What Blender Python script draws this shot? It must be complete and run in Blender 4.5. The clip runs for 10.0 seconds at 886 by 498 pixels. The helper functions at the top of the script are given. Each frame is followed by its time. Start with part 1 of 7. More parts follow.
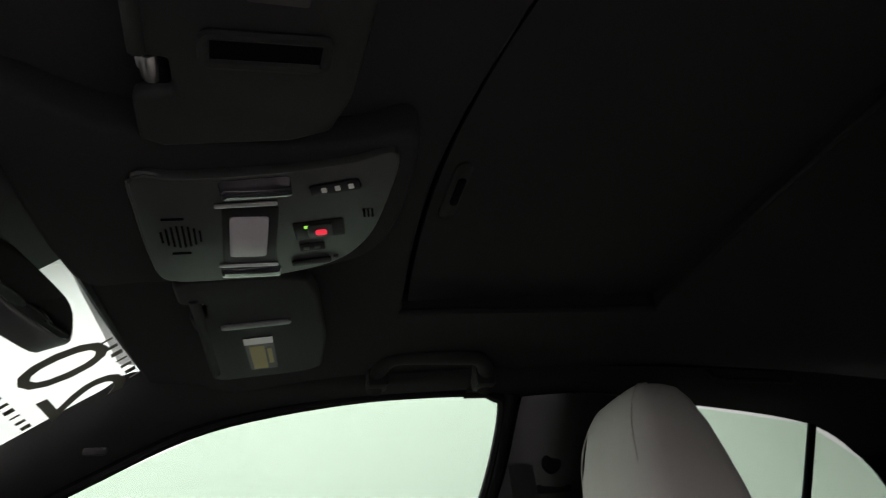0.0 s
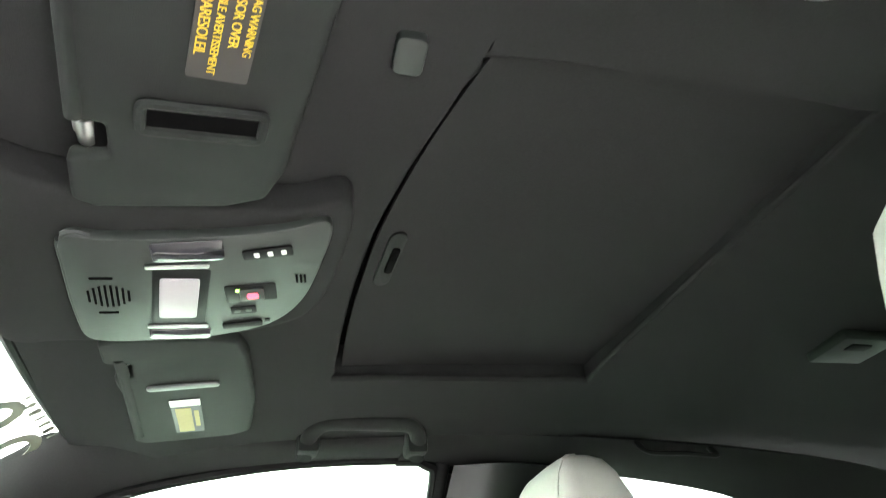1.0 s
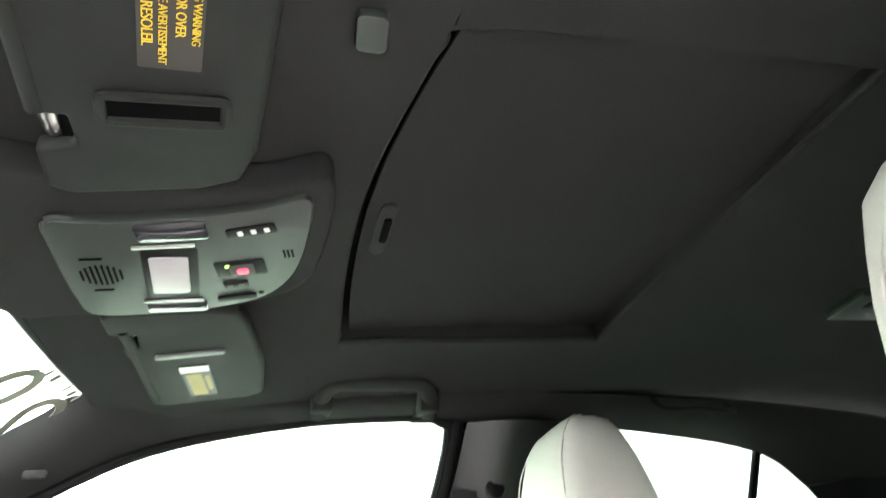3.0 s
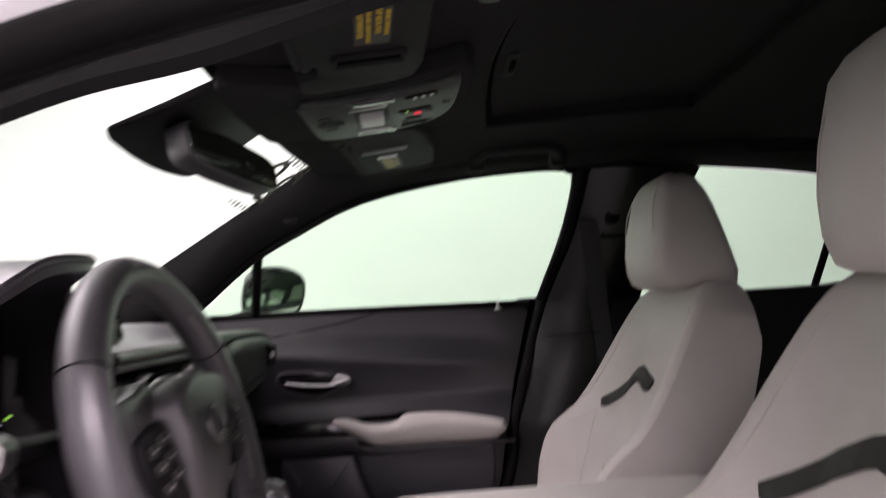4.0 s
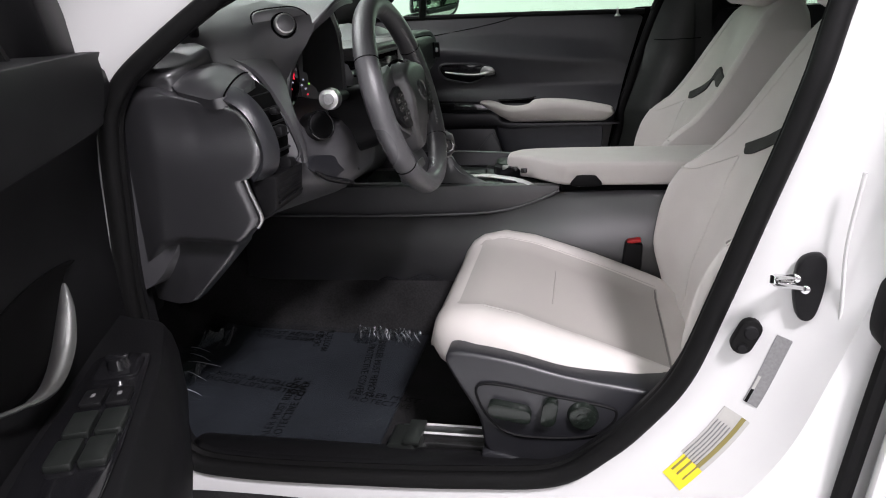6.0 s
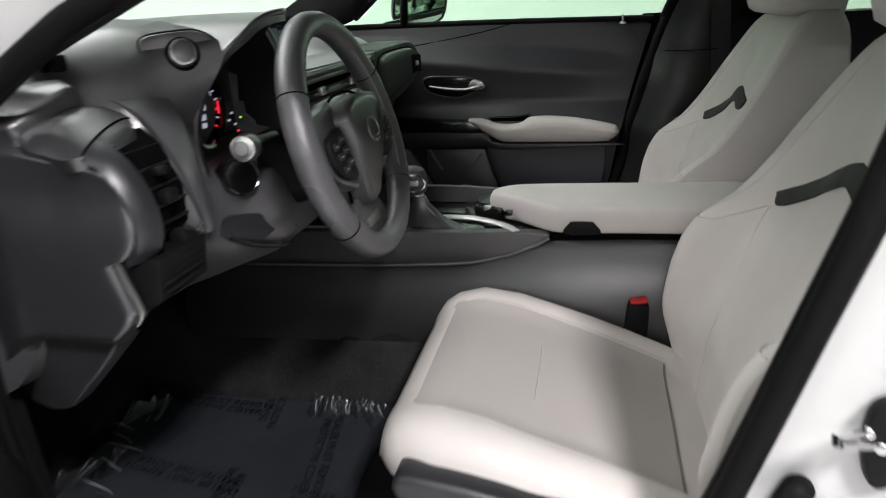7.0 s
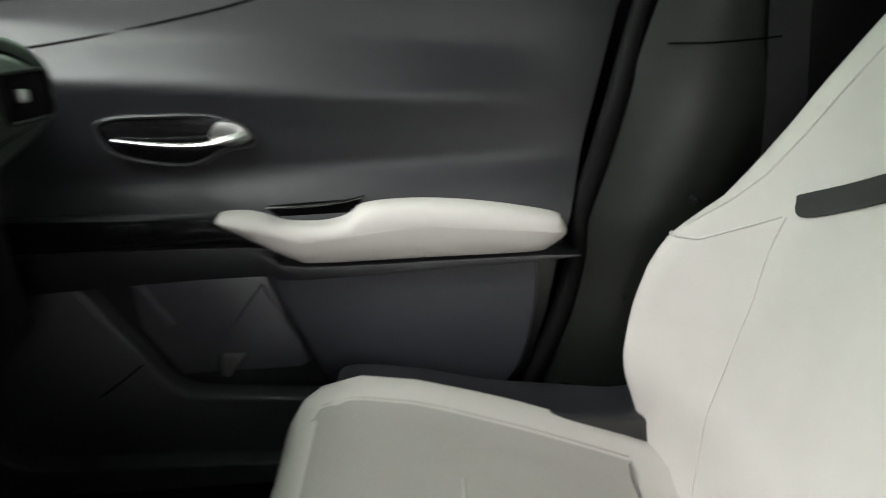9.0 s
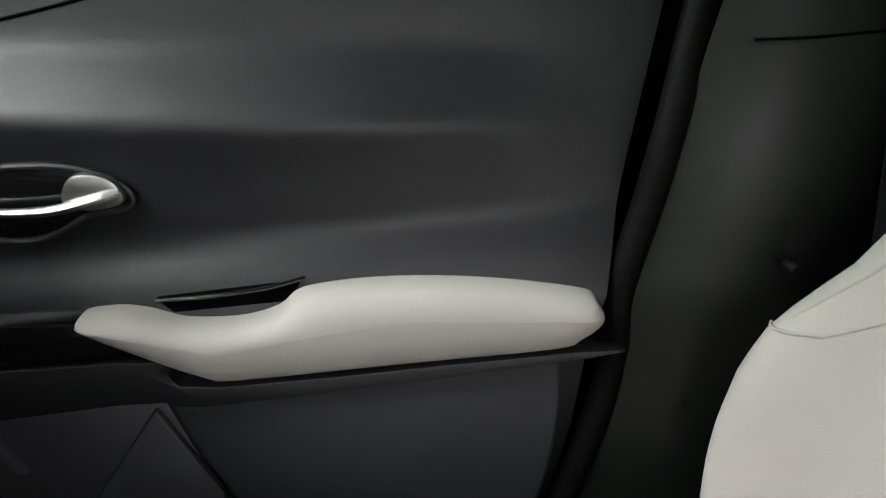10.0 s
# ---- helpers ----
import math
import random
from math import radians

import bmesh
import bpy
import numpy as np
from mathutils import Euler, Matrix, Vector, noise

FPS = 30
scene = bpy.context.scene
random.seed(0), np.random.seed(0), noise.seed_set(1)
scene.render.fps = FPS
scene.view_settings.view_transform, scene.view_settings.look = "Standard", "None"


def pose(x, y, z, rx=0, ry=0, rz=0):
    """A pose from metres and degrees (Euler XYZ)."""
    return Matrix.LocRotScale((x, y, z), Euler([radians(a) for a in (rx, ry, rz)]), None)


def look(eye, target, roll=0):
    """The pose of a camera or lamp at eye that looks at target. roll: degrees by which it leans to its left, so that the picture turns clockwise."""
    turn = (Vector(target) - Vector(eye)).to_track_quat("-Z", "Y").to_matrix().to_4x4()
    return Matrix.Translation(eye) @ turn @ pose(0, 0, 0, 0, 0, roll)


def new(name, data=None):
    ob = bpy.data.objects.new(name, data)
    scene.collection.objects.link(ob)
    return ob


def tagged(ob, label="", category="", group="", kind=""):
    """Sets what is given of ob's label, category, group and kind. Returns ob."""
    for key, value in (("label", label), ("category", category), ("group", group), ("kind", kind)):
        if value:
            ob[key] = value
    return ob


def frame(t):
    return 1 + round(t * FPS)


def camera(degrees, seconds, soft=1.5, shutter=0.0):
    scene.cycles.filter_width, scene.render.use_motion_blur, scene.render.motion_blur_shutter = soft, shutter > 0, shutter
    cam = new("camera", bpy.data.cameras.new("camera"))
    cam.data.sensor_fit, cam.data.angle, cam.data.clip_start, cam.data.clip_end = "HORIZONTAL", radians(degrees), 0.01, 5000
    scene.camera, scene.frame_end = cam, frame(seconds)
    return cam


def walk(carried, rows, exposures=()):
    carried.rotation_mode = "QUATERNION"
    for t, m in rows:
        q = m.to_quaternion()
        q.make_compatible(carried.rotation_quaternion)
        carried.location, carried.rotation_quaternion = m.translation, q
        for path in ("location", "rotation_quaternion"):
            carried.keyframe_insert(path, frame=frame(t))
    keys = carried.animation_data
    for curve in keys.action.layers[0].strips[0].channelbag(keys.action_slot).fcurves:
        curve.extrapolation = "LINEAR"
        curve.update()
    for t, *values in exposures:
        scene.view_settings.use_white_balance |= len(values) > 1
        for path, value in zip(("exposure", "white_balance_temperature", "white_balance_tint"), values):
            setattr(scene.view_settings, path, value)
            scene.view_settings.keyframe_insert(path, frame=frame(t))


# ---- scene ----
cam = camera(63.7, 10.0, 1.0, 0.4)
PATH = [
    (0, (0.246, -0.586, 0.979), (0.684, 1.124, 1.92), -5.1),
    (0.5, (0.254, -0.578, 0.968), (0.789, 1.056, 1.991), -5.6),
    (1, (0.258, -0.609, 0.974), (0.825, 0.976, 2.055), -5.7),
    (1.5, (0.262, -0.634, 0.972), (0.845, 0.905, 2.108), -6.1),
    (2, (0.266, -0.626, 0.963), (0.855, 0.894, 2.122), -5.9),
    (2.2, (0.272, -0.62, 0.947), (0.865, 0.888, 2.119), -6.4),
    (3.3, (0.315, -0.652, 1.008), (0.680, 1.159, 1.769), -4.0),
    (3.5, (0.312, -0.762, 1.000), (0.591, 1.124, 1.599), -4.0),
    (4, (0.288, -1.025, 1.044), (0.325, 0.968, 1.203), -3.8),
    (4.5, (0.317, -1.278, 1.013), (0.067, 0.692, 0.773), -3.4),
    (5, (0.342, -1.442, 1.041), (-0.005, 0.461, 0.533), -3.1),
    (6.3, (0.359, -1.566, 1.102), (-0.031, 0.284, 0.45), -3.1),
    (6.5, (0.364, -1.522, 1.111), (-0.03, 0.326, 0.456), -3.1),
    (7, (0.377, -1.29, 1.111), (-0.031, 0.554, 0.453), -3.2),
    (7.5, (0.376, -0.953, 1.095), (-0.041, 0.887, 0.431), -3.0),
    (8, (0.335, -0.552, 1.07), (-0.071, 1.29, 0.403), -2.7),
    (8.5, (0.279, -0.315, 1.079), (0.024, 1.559, 0.428), -2.7),
    (8.7, (0.289, -0.23, 1.076), (0.122, 1.64, 0.388), -3.0),
    (9, (0.288, -0.106, 1.045), (0.303, 1.758, 0.319), -3.4),
    (9.2, (0.26, 0.005, 1.021), (0.451, 1.854, 0.283), -3.5),
    (9.5, (0.239, 0.133, 1.001), (0.504, 1.99, 0.309), -4.1),
    (9.7, (0.25, 0.177, 0.986), (0.489, 2.053, 0.333), -4.1),
    (10, (0.283, 0.176, 1.008), (0.402, 2.052, 0.326), -4.3),
]
walk(
    cam,
    [(t, look(eye, target, roll)) for t, eye, target, roll in PATH],
    exposures=[(0.0, -0.65, 6600, 30), (0.3, 0.55, 6550, 20), (0.6, 1.75, 6500, 16), (1.0, 2.75, 6450, 14), (1.4, 2.8, 6450, 19), (2.2, 2.6, 6500, 20), (3.3, 2.2, 6500, 18), (3.5, 1.45, 6500, 20), (3.8, 0.2, 6550, 33), (4.1, -0.55, 6700, 39), (4.5, -0.6, 6650, 38), (5.0, -0.3, 6400, 31), (6.3, -0.42, 6350, 19), (7.0, -0.5, 6450, 16), (7.5, -0.25, 6450, 13), (8.0, 0.25, 6400, 12), (8.5, 0.5, 6400, 11), (9.0, 0.5, 6450, 11), (9.5, 0.35, 6450, 12), (10.0, 0.1, 6450, 13)],
)

# ---- light: a white photo booth with long ceiling softboxes, plus a side fill ----
world = bpy.data.worlds.new("world")
world.use_nodes = True
world.node_tree.nodes["Background"].inputs["Color"].default_value = (0.9, 1.0, 0.93, 1)
world.node_tree.nodes["Background"].inputs["Strength"].default_value = 0.005
scene.world = world


def area_lamp(name, m, sx, sy, watts, color):
    d = bpy.data.lights.new(name, "AREA")
    d.shape, d.size, d.size_y, d.energy, d.color = "RECTANGLE", sx, sy, watts, color
    ob = new(name, d)
    ob.matrix_world = m
    return ob


area_lamp("light_strip", pose(1.65, -2.65, 3.36), 0.40, 0.80, 300, (1.0, 0.985, 0.98))
area_lamp("softbox_front", pose(-2.1, -0.5, 3.36), 1.8, 3.6, 215, (1.0, 0.99, 0.98))
# unseen fill lamp, added to brighten the cabin through the open door
area_lamp("fill_side", look((-0.2, -3.8, 1.85), (0.1, 0.0, 0.75)), 3.2, 0.8, 36, (1.0, 0.98, 0.985))
area_lamp("softbox_far_side", pose(0.5, 3.3, 3.36), 5.0, 0.6, 85, (0.93, 1.0, 0.95))
area_lamp("softbox_nose", pose(-3.6, 0.0, 3.36), 0.6, 6.0, 90, (1.0, 0.99, 0.98))


# ---- materials ----
def mat(name, color, rough=0.5, metal=0.0, vary=0.12, scale=30.0, bump=0.0, bscale=400.0, coat=0.0, spec=0.5, big=3.0, ior=1.5):
    m = bpy.data.materials.new(name)
    m.use_nodes = True
    nt = m.node_tree
    p = nt.nodes["Principled BSDF"]
    p.inputs["Roughness"].default_value = rough
    p.inputs["Metallic"].default_value = metal
    p.inputs["IOR"].default_value = ior
    p.inputs["Coat Weight"].default_value = coat
    p.inputs["Specular IOR Level"].default_value = spec
    tc = nt.nodes.new("ShaderNodeTexCoord")
    n1 = nt.nodes.new("ShaderNodeTexNoise")
    n1.inputs["Scale"].default_value, n1.inputs["Detail"].default_value = scale, 4
    n2 = nt.nodes.new("ShaderNodeTexNoise")
    n2.inputs["Scale"].default_value, n2.inputs["Detail"].default_value = big, 2
    mx = nt.nodes.new("ShaderNodeMath")
    mx.operation = "ADD"
    for n in (n1, n2):
        nt.links.new(tc.outputs["Object"], n.inputs["Vector"])
    nt.links.new(n1.outputs["Fac"], mx.inputs[0])
    nt.links.new(n2.outputs["Fac"], mx.inputs[1])
    ramp = nt.nodes.new("ShaderNodeMapRange")
    ramp.inputs["From Min"].default_value, ramp.inputs["From Max"].default_value = 0.6, 1.4
    ramp.inputs["To Min"].default_value, ramp.inputs["To Max"].default_value = 1 - vary, 1 + vary
    nt.links.new(mx.outputs[0], ramp.inputs["Value"])
    mul = nt.nodes.new("ShaderNodeVectorMath")
    mul.operation = "SCALE"
    mul.inputs[0].default_value = color
    nt.links.new(ramp.outputs[0], mul.inputs["Scale"])
    nt.links.new(mul.outputs[0], p.inputs["Base Color"])
    rr = nt.nodes.new("ShaderNodeMapRange")
    rr.inputs["From Min"].default_value, rr.inputs["From Max"].default_value = 0.3, 0.7
    rr.inputs["To Min"].default_value, rr.inputs["To Max"].default_value = max(rough - 0.06, 0.02), min(rough + 0.06, 1)
    nt.links.new(n2.outputs["Fac"], rr.inputs["Value"])
    nt.links.new(rr.outputs[0], p.inputs["Roughness"])
    if bump:
        n3 = nt.nodes.new("ShaderNodeTexNoise")
        n3.inputs["Scale"].default_value, n3.inputs["Detail"].default_value = bscale, 3
        b = nt.nodes.new("ShaderNodeBump")
        b.inputs["Strength"].default_value, b.inputs["Distance"].default_value = bump, 0.002
        nt.links.new(tc.outputs["Object"], n3.inputs["Vector"])
        nt.links.new(n3.outputs["Fac"], b.inputs["Height"])
        nt.links.new(b.outputs[0], p.inputs["Normal"])
    return m


def glow(name, color, power):
    m = bpy.data.materials.new(name)
    m.use_nodes = True
    p = m.node_tree.nodes["Principled BSDF"]
    p.inputs["Base Color"].default_value = (0.02, 0.02, 0.02, 1)
    p.inputs["Emission Color"].default_value = (*color, 1)
    p.inputs["Emission Strength"].default_value = power
    return m


def pane_glass(name, tint=(0.9, 0.97, 0.92), gloss=0.02, shine=0.025):
    m = bpy.data.materials.new(name)
    m.use_nodes = True
    nt = m.node_tree
    nt.nodes.clear()
    out = nt.nodes.new("ShaderNodeOutputMaterial")
    t = nt.nodes.new("ShaderNodeBsdfTransparent")
    t.inputs["Color"].default_value = (*tint, 1)
    g = nt.nodes.new("ShaderNodeBsdfGlossy")
    g.inputs["Roughness"].default_value = gloss
    mix = nt.nodes.new("ShaderNodeMixShader")
    mix.inputs[0].default_value = shine
    nt.links.new(t.outputs[0], mix.inputs[1])
    nt.links.new(g.outputs[0], mix.inputs[2])
    nt.links.new(mix.outputs[0], out.inputs[0])
    return m


def carpet_mat(name, color):
    m = mat(name, color, 0.97, vary=0.55, scale=260, bump=1.0, bscale=900, spec=0.1, big=14)
    return m


LEATHER = mat("pale_leather", (0.585, 0.555, 0.525), 0.52, vary=0.05, scale=18, bump=0.16, bscale=900, spec=0.35)
LEATHER_PERF = mat("perforated_leather", (0.405, 0.383, 0.358), 0.62, vary=0.10, scale=700, bump=0.35, bscale=1300, spec=0.25)
SEAM_DARK = mat("deep_seam", (0.16, 0.15, 0.14), 0.8, vary=0.1, scale=300)
LEATHER_SEAM = mat("leather_seam", (0.44, 0.417, 0.392), 0.7, vary=0.1, scale=300)
DASH = mat("soft_black_plastic", (0.025, 0.025, 0.027), 0.36, vary=0.14, scale=60, bump=0.12, bscale=1100, spec=1.0, ior=1.7)
DOOR_SOFT = mat("soft_door_plastic", (0.019, 0.0195, 0.0225), 0.36, vary=0.14, scale=60, bump=0.12, bscale=1100, spec=0.7)
DOOR_LOWER = mat("door_pocket_plastic", (0.072, 0.073, 0.083), 0.42, vary=0.12, scale=70, bump=0.15, bscale=1000, spec=0.8, ior=1.6)
PILLAR = mat("pillar_plastic", (0.010, 0.012, 0.0105), 0.32, vary=0.12, scale=60, bump=0.12, bscale=1100, spec=0.5)
DASH_SATIN = mat("satin_grey_plastic", (0.056, 0.0555, 0.059), 0.37, vary=0.08, scale=40, bump=0.06, bscale=900, spec=1.0, ior=1.7)
TRIM = mat("hard_black_plastic", (0.007, 0.007, 0.0075), 0.45, vary=0.15, scale=50, bump=0.1, bscale=1200, spec=0.15)
FABRIC = mat("headliner_fabric", (0.022, 0.0225, 0.0218), 0.95, vary=0.16, scale=420, bump=0.35, bscale=1400, spec=0.1)
HANDLE = mat("handle_plastic", (0.012, 0.014, 0.0125), 0.32, vary=0.1, scale=90, bump=0.05, bscale=900, spec=0.6)
GAP_SHADOW = mat("gap_shadow", (0.006, 0.006, 0.006), 0.9, vary=0.2, scale=200, spec=0.1)
VISOR = mat("visor_vinyl", (0.0115, 0.0128, 0.0116), 0.75, vary=0.12, scale=300, bump=0.3, bscale=1500, spec=0.25)
PANEL_GREY = mat("console_grey_plastic", (0.0215, 0.0265, 0.0232), 0.5, vary=0.06, scale=80, bump=0.1, bscale=1500)
PLATE = mat("gear_plate_plastic", (0.010, 0.014, 0.011), 0.25, vary=0.1, scale=40, spec=0.5)
FASCIA = mat("fascia_grey_plastic", (0.012, 0.0185, 0.0138), 0.36, vary=0.08, scale=60, bump=0.12, bscale=1200, spec=0.55)
SHELF = mat("shelf_satin_pad", (0.085, 0.085, 0.083), 0.4, vary=0.08, scale=50, bump=0.1, bscale=1000, spec=0.6)
GLOSS = mat("gloss_black", (0.008, 0.008, 0.009), 0.12, vary=0.1, scale=10, coat=0.3)
RUBBER = mat("rubber_seal", (0.005, 0.005, 0.005), 0.6, vary=0.2, scale=90, bump=0.1, bscale=500, spec=0.12)
WHEEL_LEATHER = mat("wheel_leather", (0.080, 0.080, 0.083), 0.31, vary=0.12, scale=120, bump=0.25, bscale=1000, spec=0.8)
WHEEL_SOFT = mat("wheel_plastic", (0.048, 0.048, 0.050), 0.36, vary=0.12, scale=80, bump=0.12, bscale=1000, spec=0.9, ior=1.6)
PAINT = mat("white_paint", (0.60, 0.60, 0.592), 0.22, vary=0.015, scale=5, coat=0.6)
CARPET = carpet_mat("black_carpet", (0.0240, 0.0236, 0.0240))
CHROME = mat("chrome", (0.78, 0.78, 0.78), 0.14, 1.0, vary=0.03, scale=40)
CHROME_SATIN = mat("bright_satin_trim", (0.74, 0.74, 0.73), 0.34, 0.25, vary=0.04, scale=90)
SATIN = mat("satin_metal", (0.52, 0.52, 0.51), 0.34, 1.0, vary=0.05, scale=90)
STEEL = mat("dark_steel", (0.22, 0.22, 0.22), 0.38, 1.0, vary=0.2, scale=60)
# near-black that stands for the shade in gaps, recesses and hollows
DARK = mat("void_shade_black", (0.002, 0.002, 0.002), 0.9, vary=0.2, scale=30, spec=0.05)
INSERT = mat("black_insert", (0.012, 0.011, 0.010), 0.6, vary=0.2, scale=200, bump=0.3, bscale=900)
YELLOW = mat("yellow_print", (0.62, 0.43, 0.03), 0.6, vary=0.05)
DULL_YELLOW = mat("dull_yellow_print", (0.33, 0.26, 0.08), 0.6, vary=0.1, scale=200)
LABEL_DARK = mat("label_black", (0.03, 0.026, 0.024), 0.5, vary=0.1)
LABEL_WHITE = mat("label_white", (0.72, 0.71, 0.68), 0.5, vary=0.05)
LABEL_GREY = mat("label_grey", (0.17, 0.17, 0.17), 0.5, vary=0.3, scale=300)
LABEL_YELLOW = mat("label_yellow", (0.78, 0.60, 0.02), 0.5, vary=0.06)
PRINT = mat("dark_print", (0.004, 0.004, 0.004), 0.8, vary=0.1, spec=0.1)
RED = mat("red_plastic", (0.55, 0.02, 0.02), 0.4, vary=0.1)
DECAL = mat("windscreen_decal", (0.16, 0.165, 0.125), 0.7, vary=0.1)
BOOTH = mat("booth_white_wall", (0.76, 0.82, 0.77), 0.8, vary=0.02, scale=2, big=0.6)
# grey for the unseen rear and near walls, to cut their bounced light
LOW_BOUNCE_GREY = mat("low_bounce_grey", (0.30, 0.30, 0.295), 0.8, vary=0.05, scale=2, big=0.6)
BOOTH_FLOOR = mat("booth_floor", (0.58, 0.585, 0.58), 0.5, vary=0.08, scale=6, big=0.8)
MIRROR = mat("mirror_glass", (0.62, 0.70, 0.64), 0.02, 1.0, vary=0.0)
LENS = mat("frosted_lens", (0.40, 0.385, 0.395), 0.35, vary=0.03, scale=200)
CLEAR_LENS = mat("clear_lens", (0.035, 0.035, 0.04), 0.08, vary=0.1, coat=0.5)
MAT_RUBBER = mat("mat_carpet", (0.0165, 0.0195, 0.024), 0.75, vary=0.4, scale=120, big=7.0, bump=0.4, bscale=700)
STITCH = mat("light_stitch", (0.34, 0.34, 0.34), 0.7, vary=0.1)
GLASS = pane_glass("window_glass", (0.85, 0.96, 0.87))
WS_GLASS = pane_glass("windscreen_glass", (0.95, 0.98, 0.96))
FILM_GLINT = mat("film_glint_white", (0.55, 0.57, 0.60), 0.25, vary=0.2, scale=400, coat=0.4)
FILM = pane_glass("clear_film", (0.93, 0.95, 0.97), 0.12, 0.06)
CRINKLE = pane_glass("crinkled_film", (0.92, 0.95, 0.97), 0.16, 0.30)
LED_RED, LED_GREEN, LED_WHITE = glow("red_light", (1, 0.03, 0.06), 1.2), glow("green_light", (0.35, 1, 0.1), 1.2), glow("white_light", (0.8, 0.85, 1), 0.6)
SCREEN_DIM = glow("screen_dim", (0.04, 0.06, 0.09), 0.04)
SCREEN_BAND = glow("screen_band", (0.05, 0.16, 0.45), 0.35)
LED_BLUE, LED_AMBER, SCREEN = glow("blue_light", (0.02, 0.2, 1), 3), glow("amber_light", (1, 0.4, 0.02), 1.0), glow("screen_blue", (0.03, 0.10, 0.25), 0.12)


# ---- mesh helpers ----
ORIGIN = {}


def thing(name, at, label, category, group="", kind=""):
    """An Empty at the base of a thing; the meshes of its parts are given in world metres."""
    ob = new(name)
    ob.location, ob.empty_display_size = at, 0.05
    ORIGIN[ob.name] = Matrix.Translation(Vector(at))
    return tagged(ob, label, category, group, kind)


def mesh_of(name, bm, material, sharp=38):
    bmesh.ops.recalc_face_normals(bm, faces=bm.faces[:])
    me = bpy.data.meshes.new(name)
    bm.to_mesh(me)
    bm.free()
    me.shade_smooth()
    me.set_sharp_from_angle(angle=radians(sharp))
    me.materials.append(material)
    return me


def part(name, bm, material, parent, label="", sharp=38):
    ob = new(name, mesh_of(name, bm, material, sharp))
    ob.parent = parent
    if parent.name in ORIGIN:
        ob.matrix_parent_inverse = ORIGIN[parent.name].inverted()
    return tagged(ob, label)


def whole(name, bm, material, label, category, group="", kind="", sharp=38):
    return tagged(new(name, mesh_of(name, bm, material, sharp)), label, category, group, kind)


def bevelled(bm, r, seg=2, angle=25):
    if r > 0:
        es = [e for e in bm.edges if len(e.link_faces) == 2 and e.calc_face_angle(0) > radians(angle)]
        bmesh.ops.bevel(bm, geom=es, offset=r, segments=seg, profile=0.5, affect="EDGES", clamp_overlap=True)
    return bm


def box(x0, x1, y0, y1, z0, z1, r=0.004, seg=2, m=None):
    bm = bmesh.new()
    bmesh.ops.create_cube(bm, size=1)
    for v in bm.verts:
        v.co = Vector(((x0 + x1) / 2 + v.co.x * (x1 - x0), (y0 + y1) / 2 + v.co.y * (y1 - y0), (z0 + z1) / 2 + v.co.z * (z1 - z0)))
    bevelled(bm, r, seg)
    if m is not None:
        bm.transform(m)
    return bm


def place(axis, a, b, d):
    return {"x": (d, a, b), "y": (a, d, b), "z": (a, b, d)}[axis]


def prism(pts, axis, d0, d1, r=0.003, seg=2, m=None, top=1.0):
    """An outline in the plane across axis, given thickness from d0 to d1; top scales the outline at d1."""
    bm = bmesh.new()
    ca, cb = sum(p[0] for p in pts) / len(pts), sum(p[1] for p in pts) / len(pts)
    lo = [bm.verts.new(place(axis, a, b, d0)) for a, b in pts]
    hi = [bm.verts.new(place(axis, ca + (a - ca) * top, cb + (b - cb) * top, d1)) for a, b in pts]
    n = len(pts)
    bm.faces.new(lo)
    bm.faces.new(hi[::-1])
    for i in range(n):
        bm.faces.new((lo[i], hi[i], hi[(i + 1) % n], lo[(i + 1) % n]))
    bmesh.ops.recalc_face_normals(bm, faces=bm.faces[:])
    bevelled(bm, r, seg)
    if m is not None:
        bm.transform(m)
    return bm


def loft(rings, caps=True, closed=True, around=True):
    """Skin over rings of points, all of one length."""
    bm = bmesh.new()
    vs = [[bm.verts.new(p) for p in ring] for ring in rings]
    n = len(vs[0])
    for a, b in zip(vs, vs[1:]):
        for i in range(n if around else n - 1):
            j = (i + 1) % n
            bm.faces.new((a[i], a[j], b[j], b[i]))
    if caps and around:
        bm.faces.new(vs[0][::-1])
        bm.faces.new(vs[-1])
    return bm


def sheet(rows, thick, inward=None):
    """An open grid of points given thickness along its normals (or along inward)."""
    nr, nc = len(rows), len(rows[0])
    g = [[Vector(p) for p in r] for r in rows]
    off = []
    for i in range(nr):
        line = []
        for j in range(nc):
            du = g[min(i + 1, nr - 1)][j] - g[max(i - 1, 0)][j]
            dv = g[i][min(j + 1, nc - 1)] - g[i][max(j - 1, 0)]
            nrm = Vector(inward) if inward else du.cross(dv)
            if nrm.length < 1e-9:
                nrm = Vector((0, 0, 1))
            line.append(g[i][j] + nrm.normalized() * thick)
        off.append(line)
    bm = bmesh.new()
    a = [[bm.verts.new(p) for p in r] for r in g]
    b = [[bm.verts.new(p) for p in r] for r in off]
    for i in range(nr - 1):
        for j in range(nc - 1):
            bm.faces.new((a[i][j], a[i][j + 1], a[i + 1][j + 1], a[i + 1][j]))
            bm.faces.new((b[i][j], b[i + 1][j], b[i + 1][j + 1], b[i][j + 1]))
    for i in range(nr - 1):
        bm.faces.new((a[i][0], a[i + 1][0], b[i + 1][0], b[i][0]))
        bm.faces.new((a[i][-1], b[i][-1], b[i + 1][-1], a[i + 1][-1]))
    for j in range(nc - 1):
        bm.faces.new((a[0][j], b[0][j], b[0][j + 1], a[0][j + 1]))
        bm.faces.new((a[-1][j], a[-1][j + 1], b[-1][j + 1], b[-1][j]))
    return bm


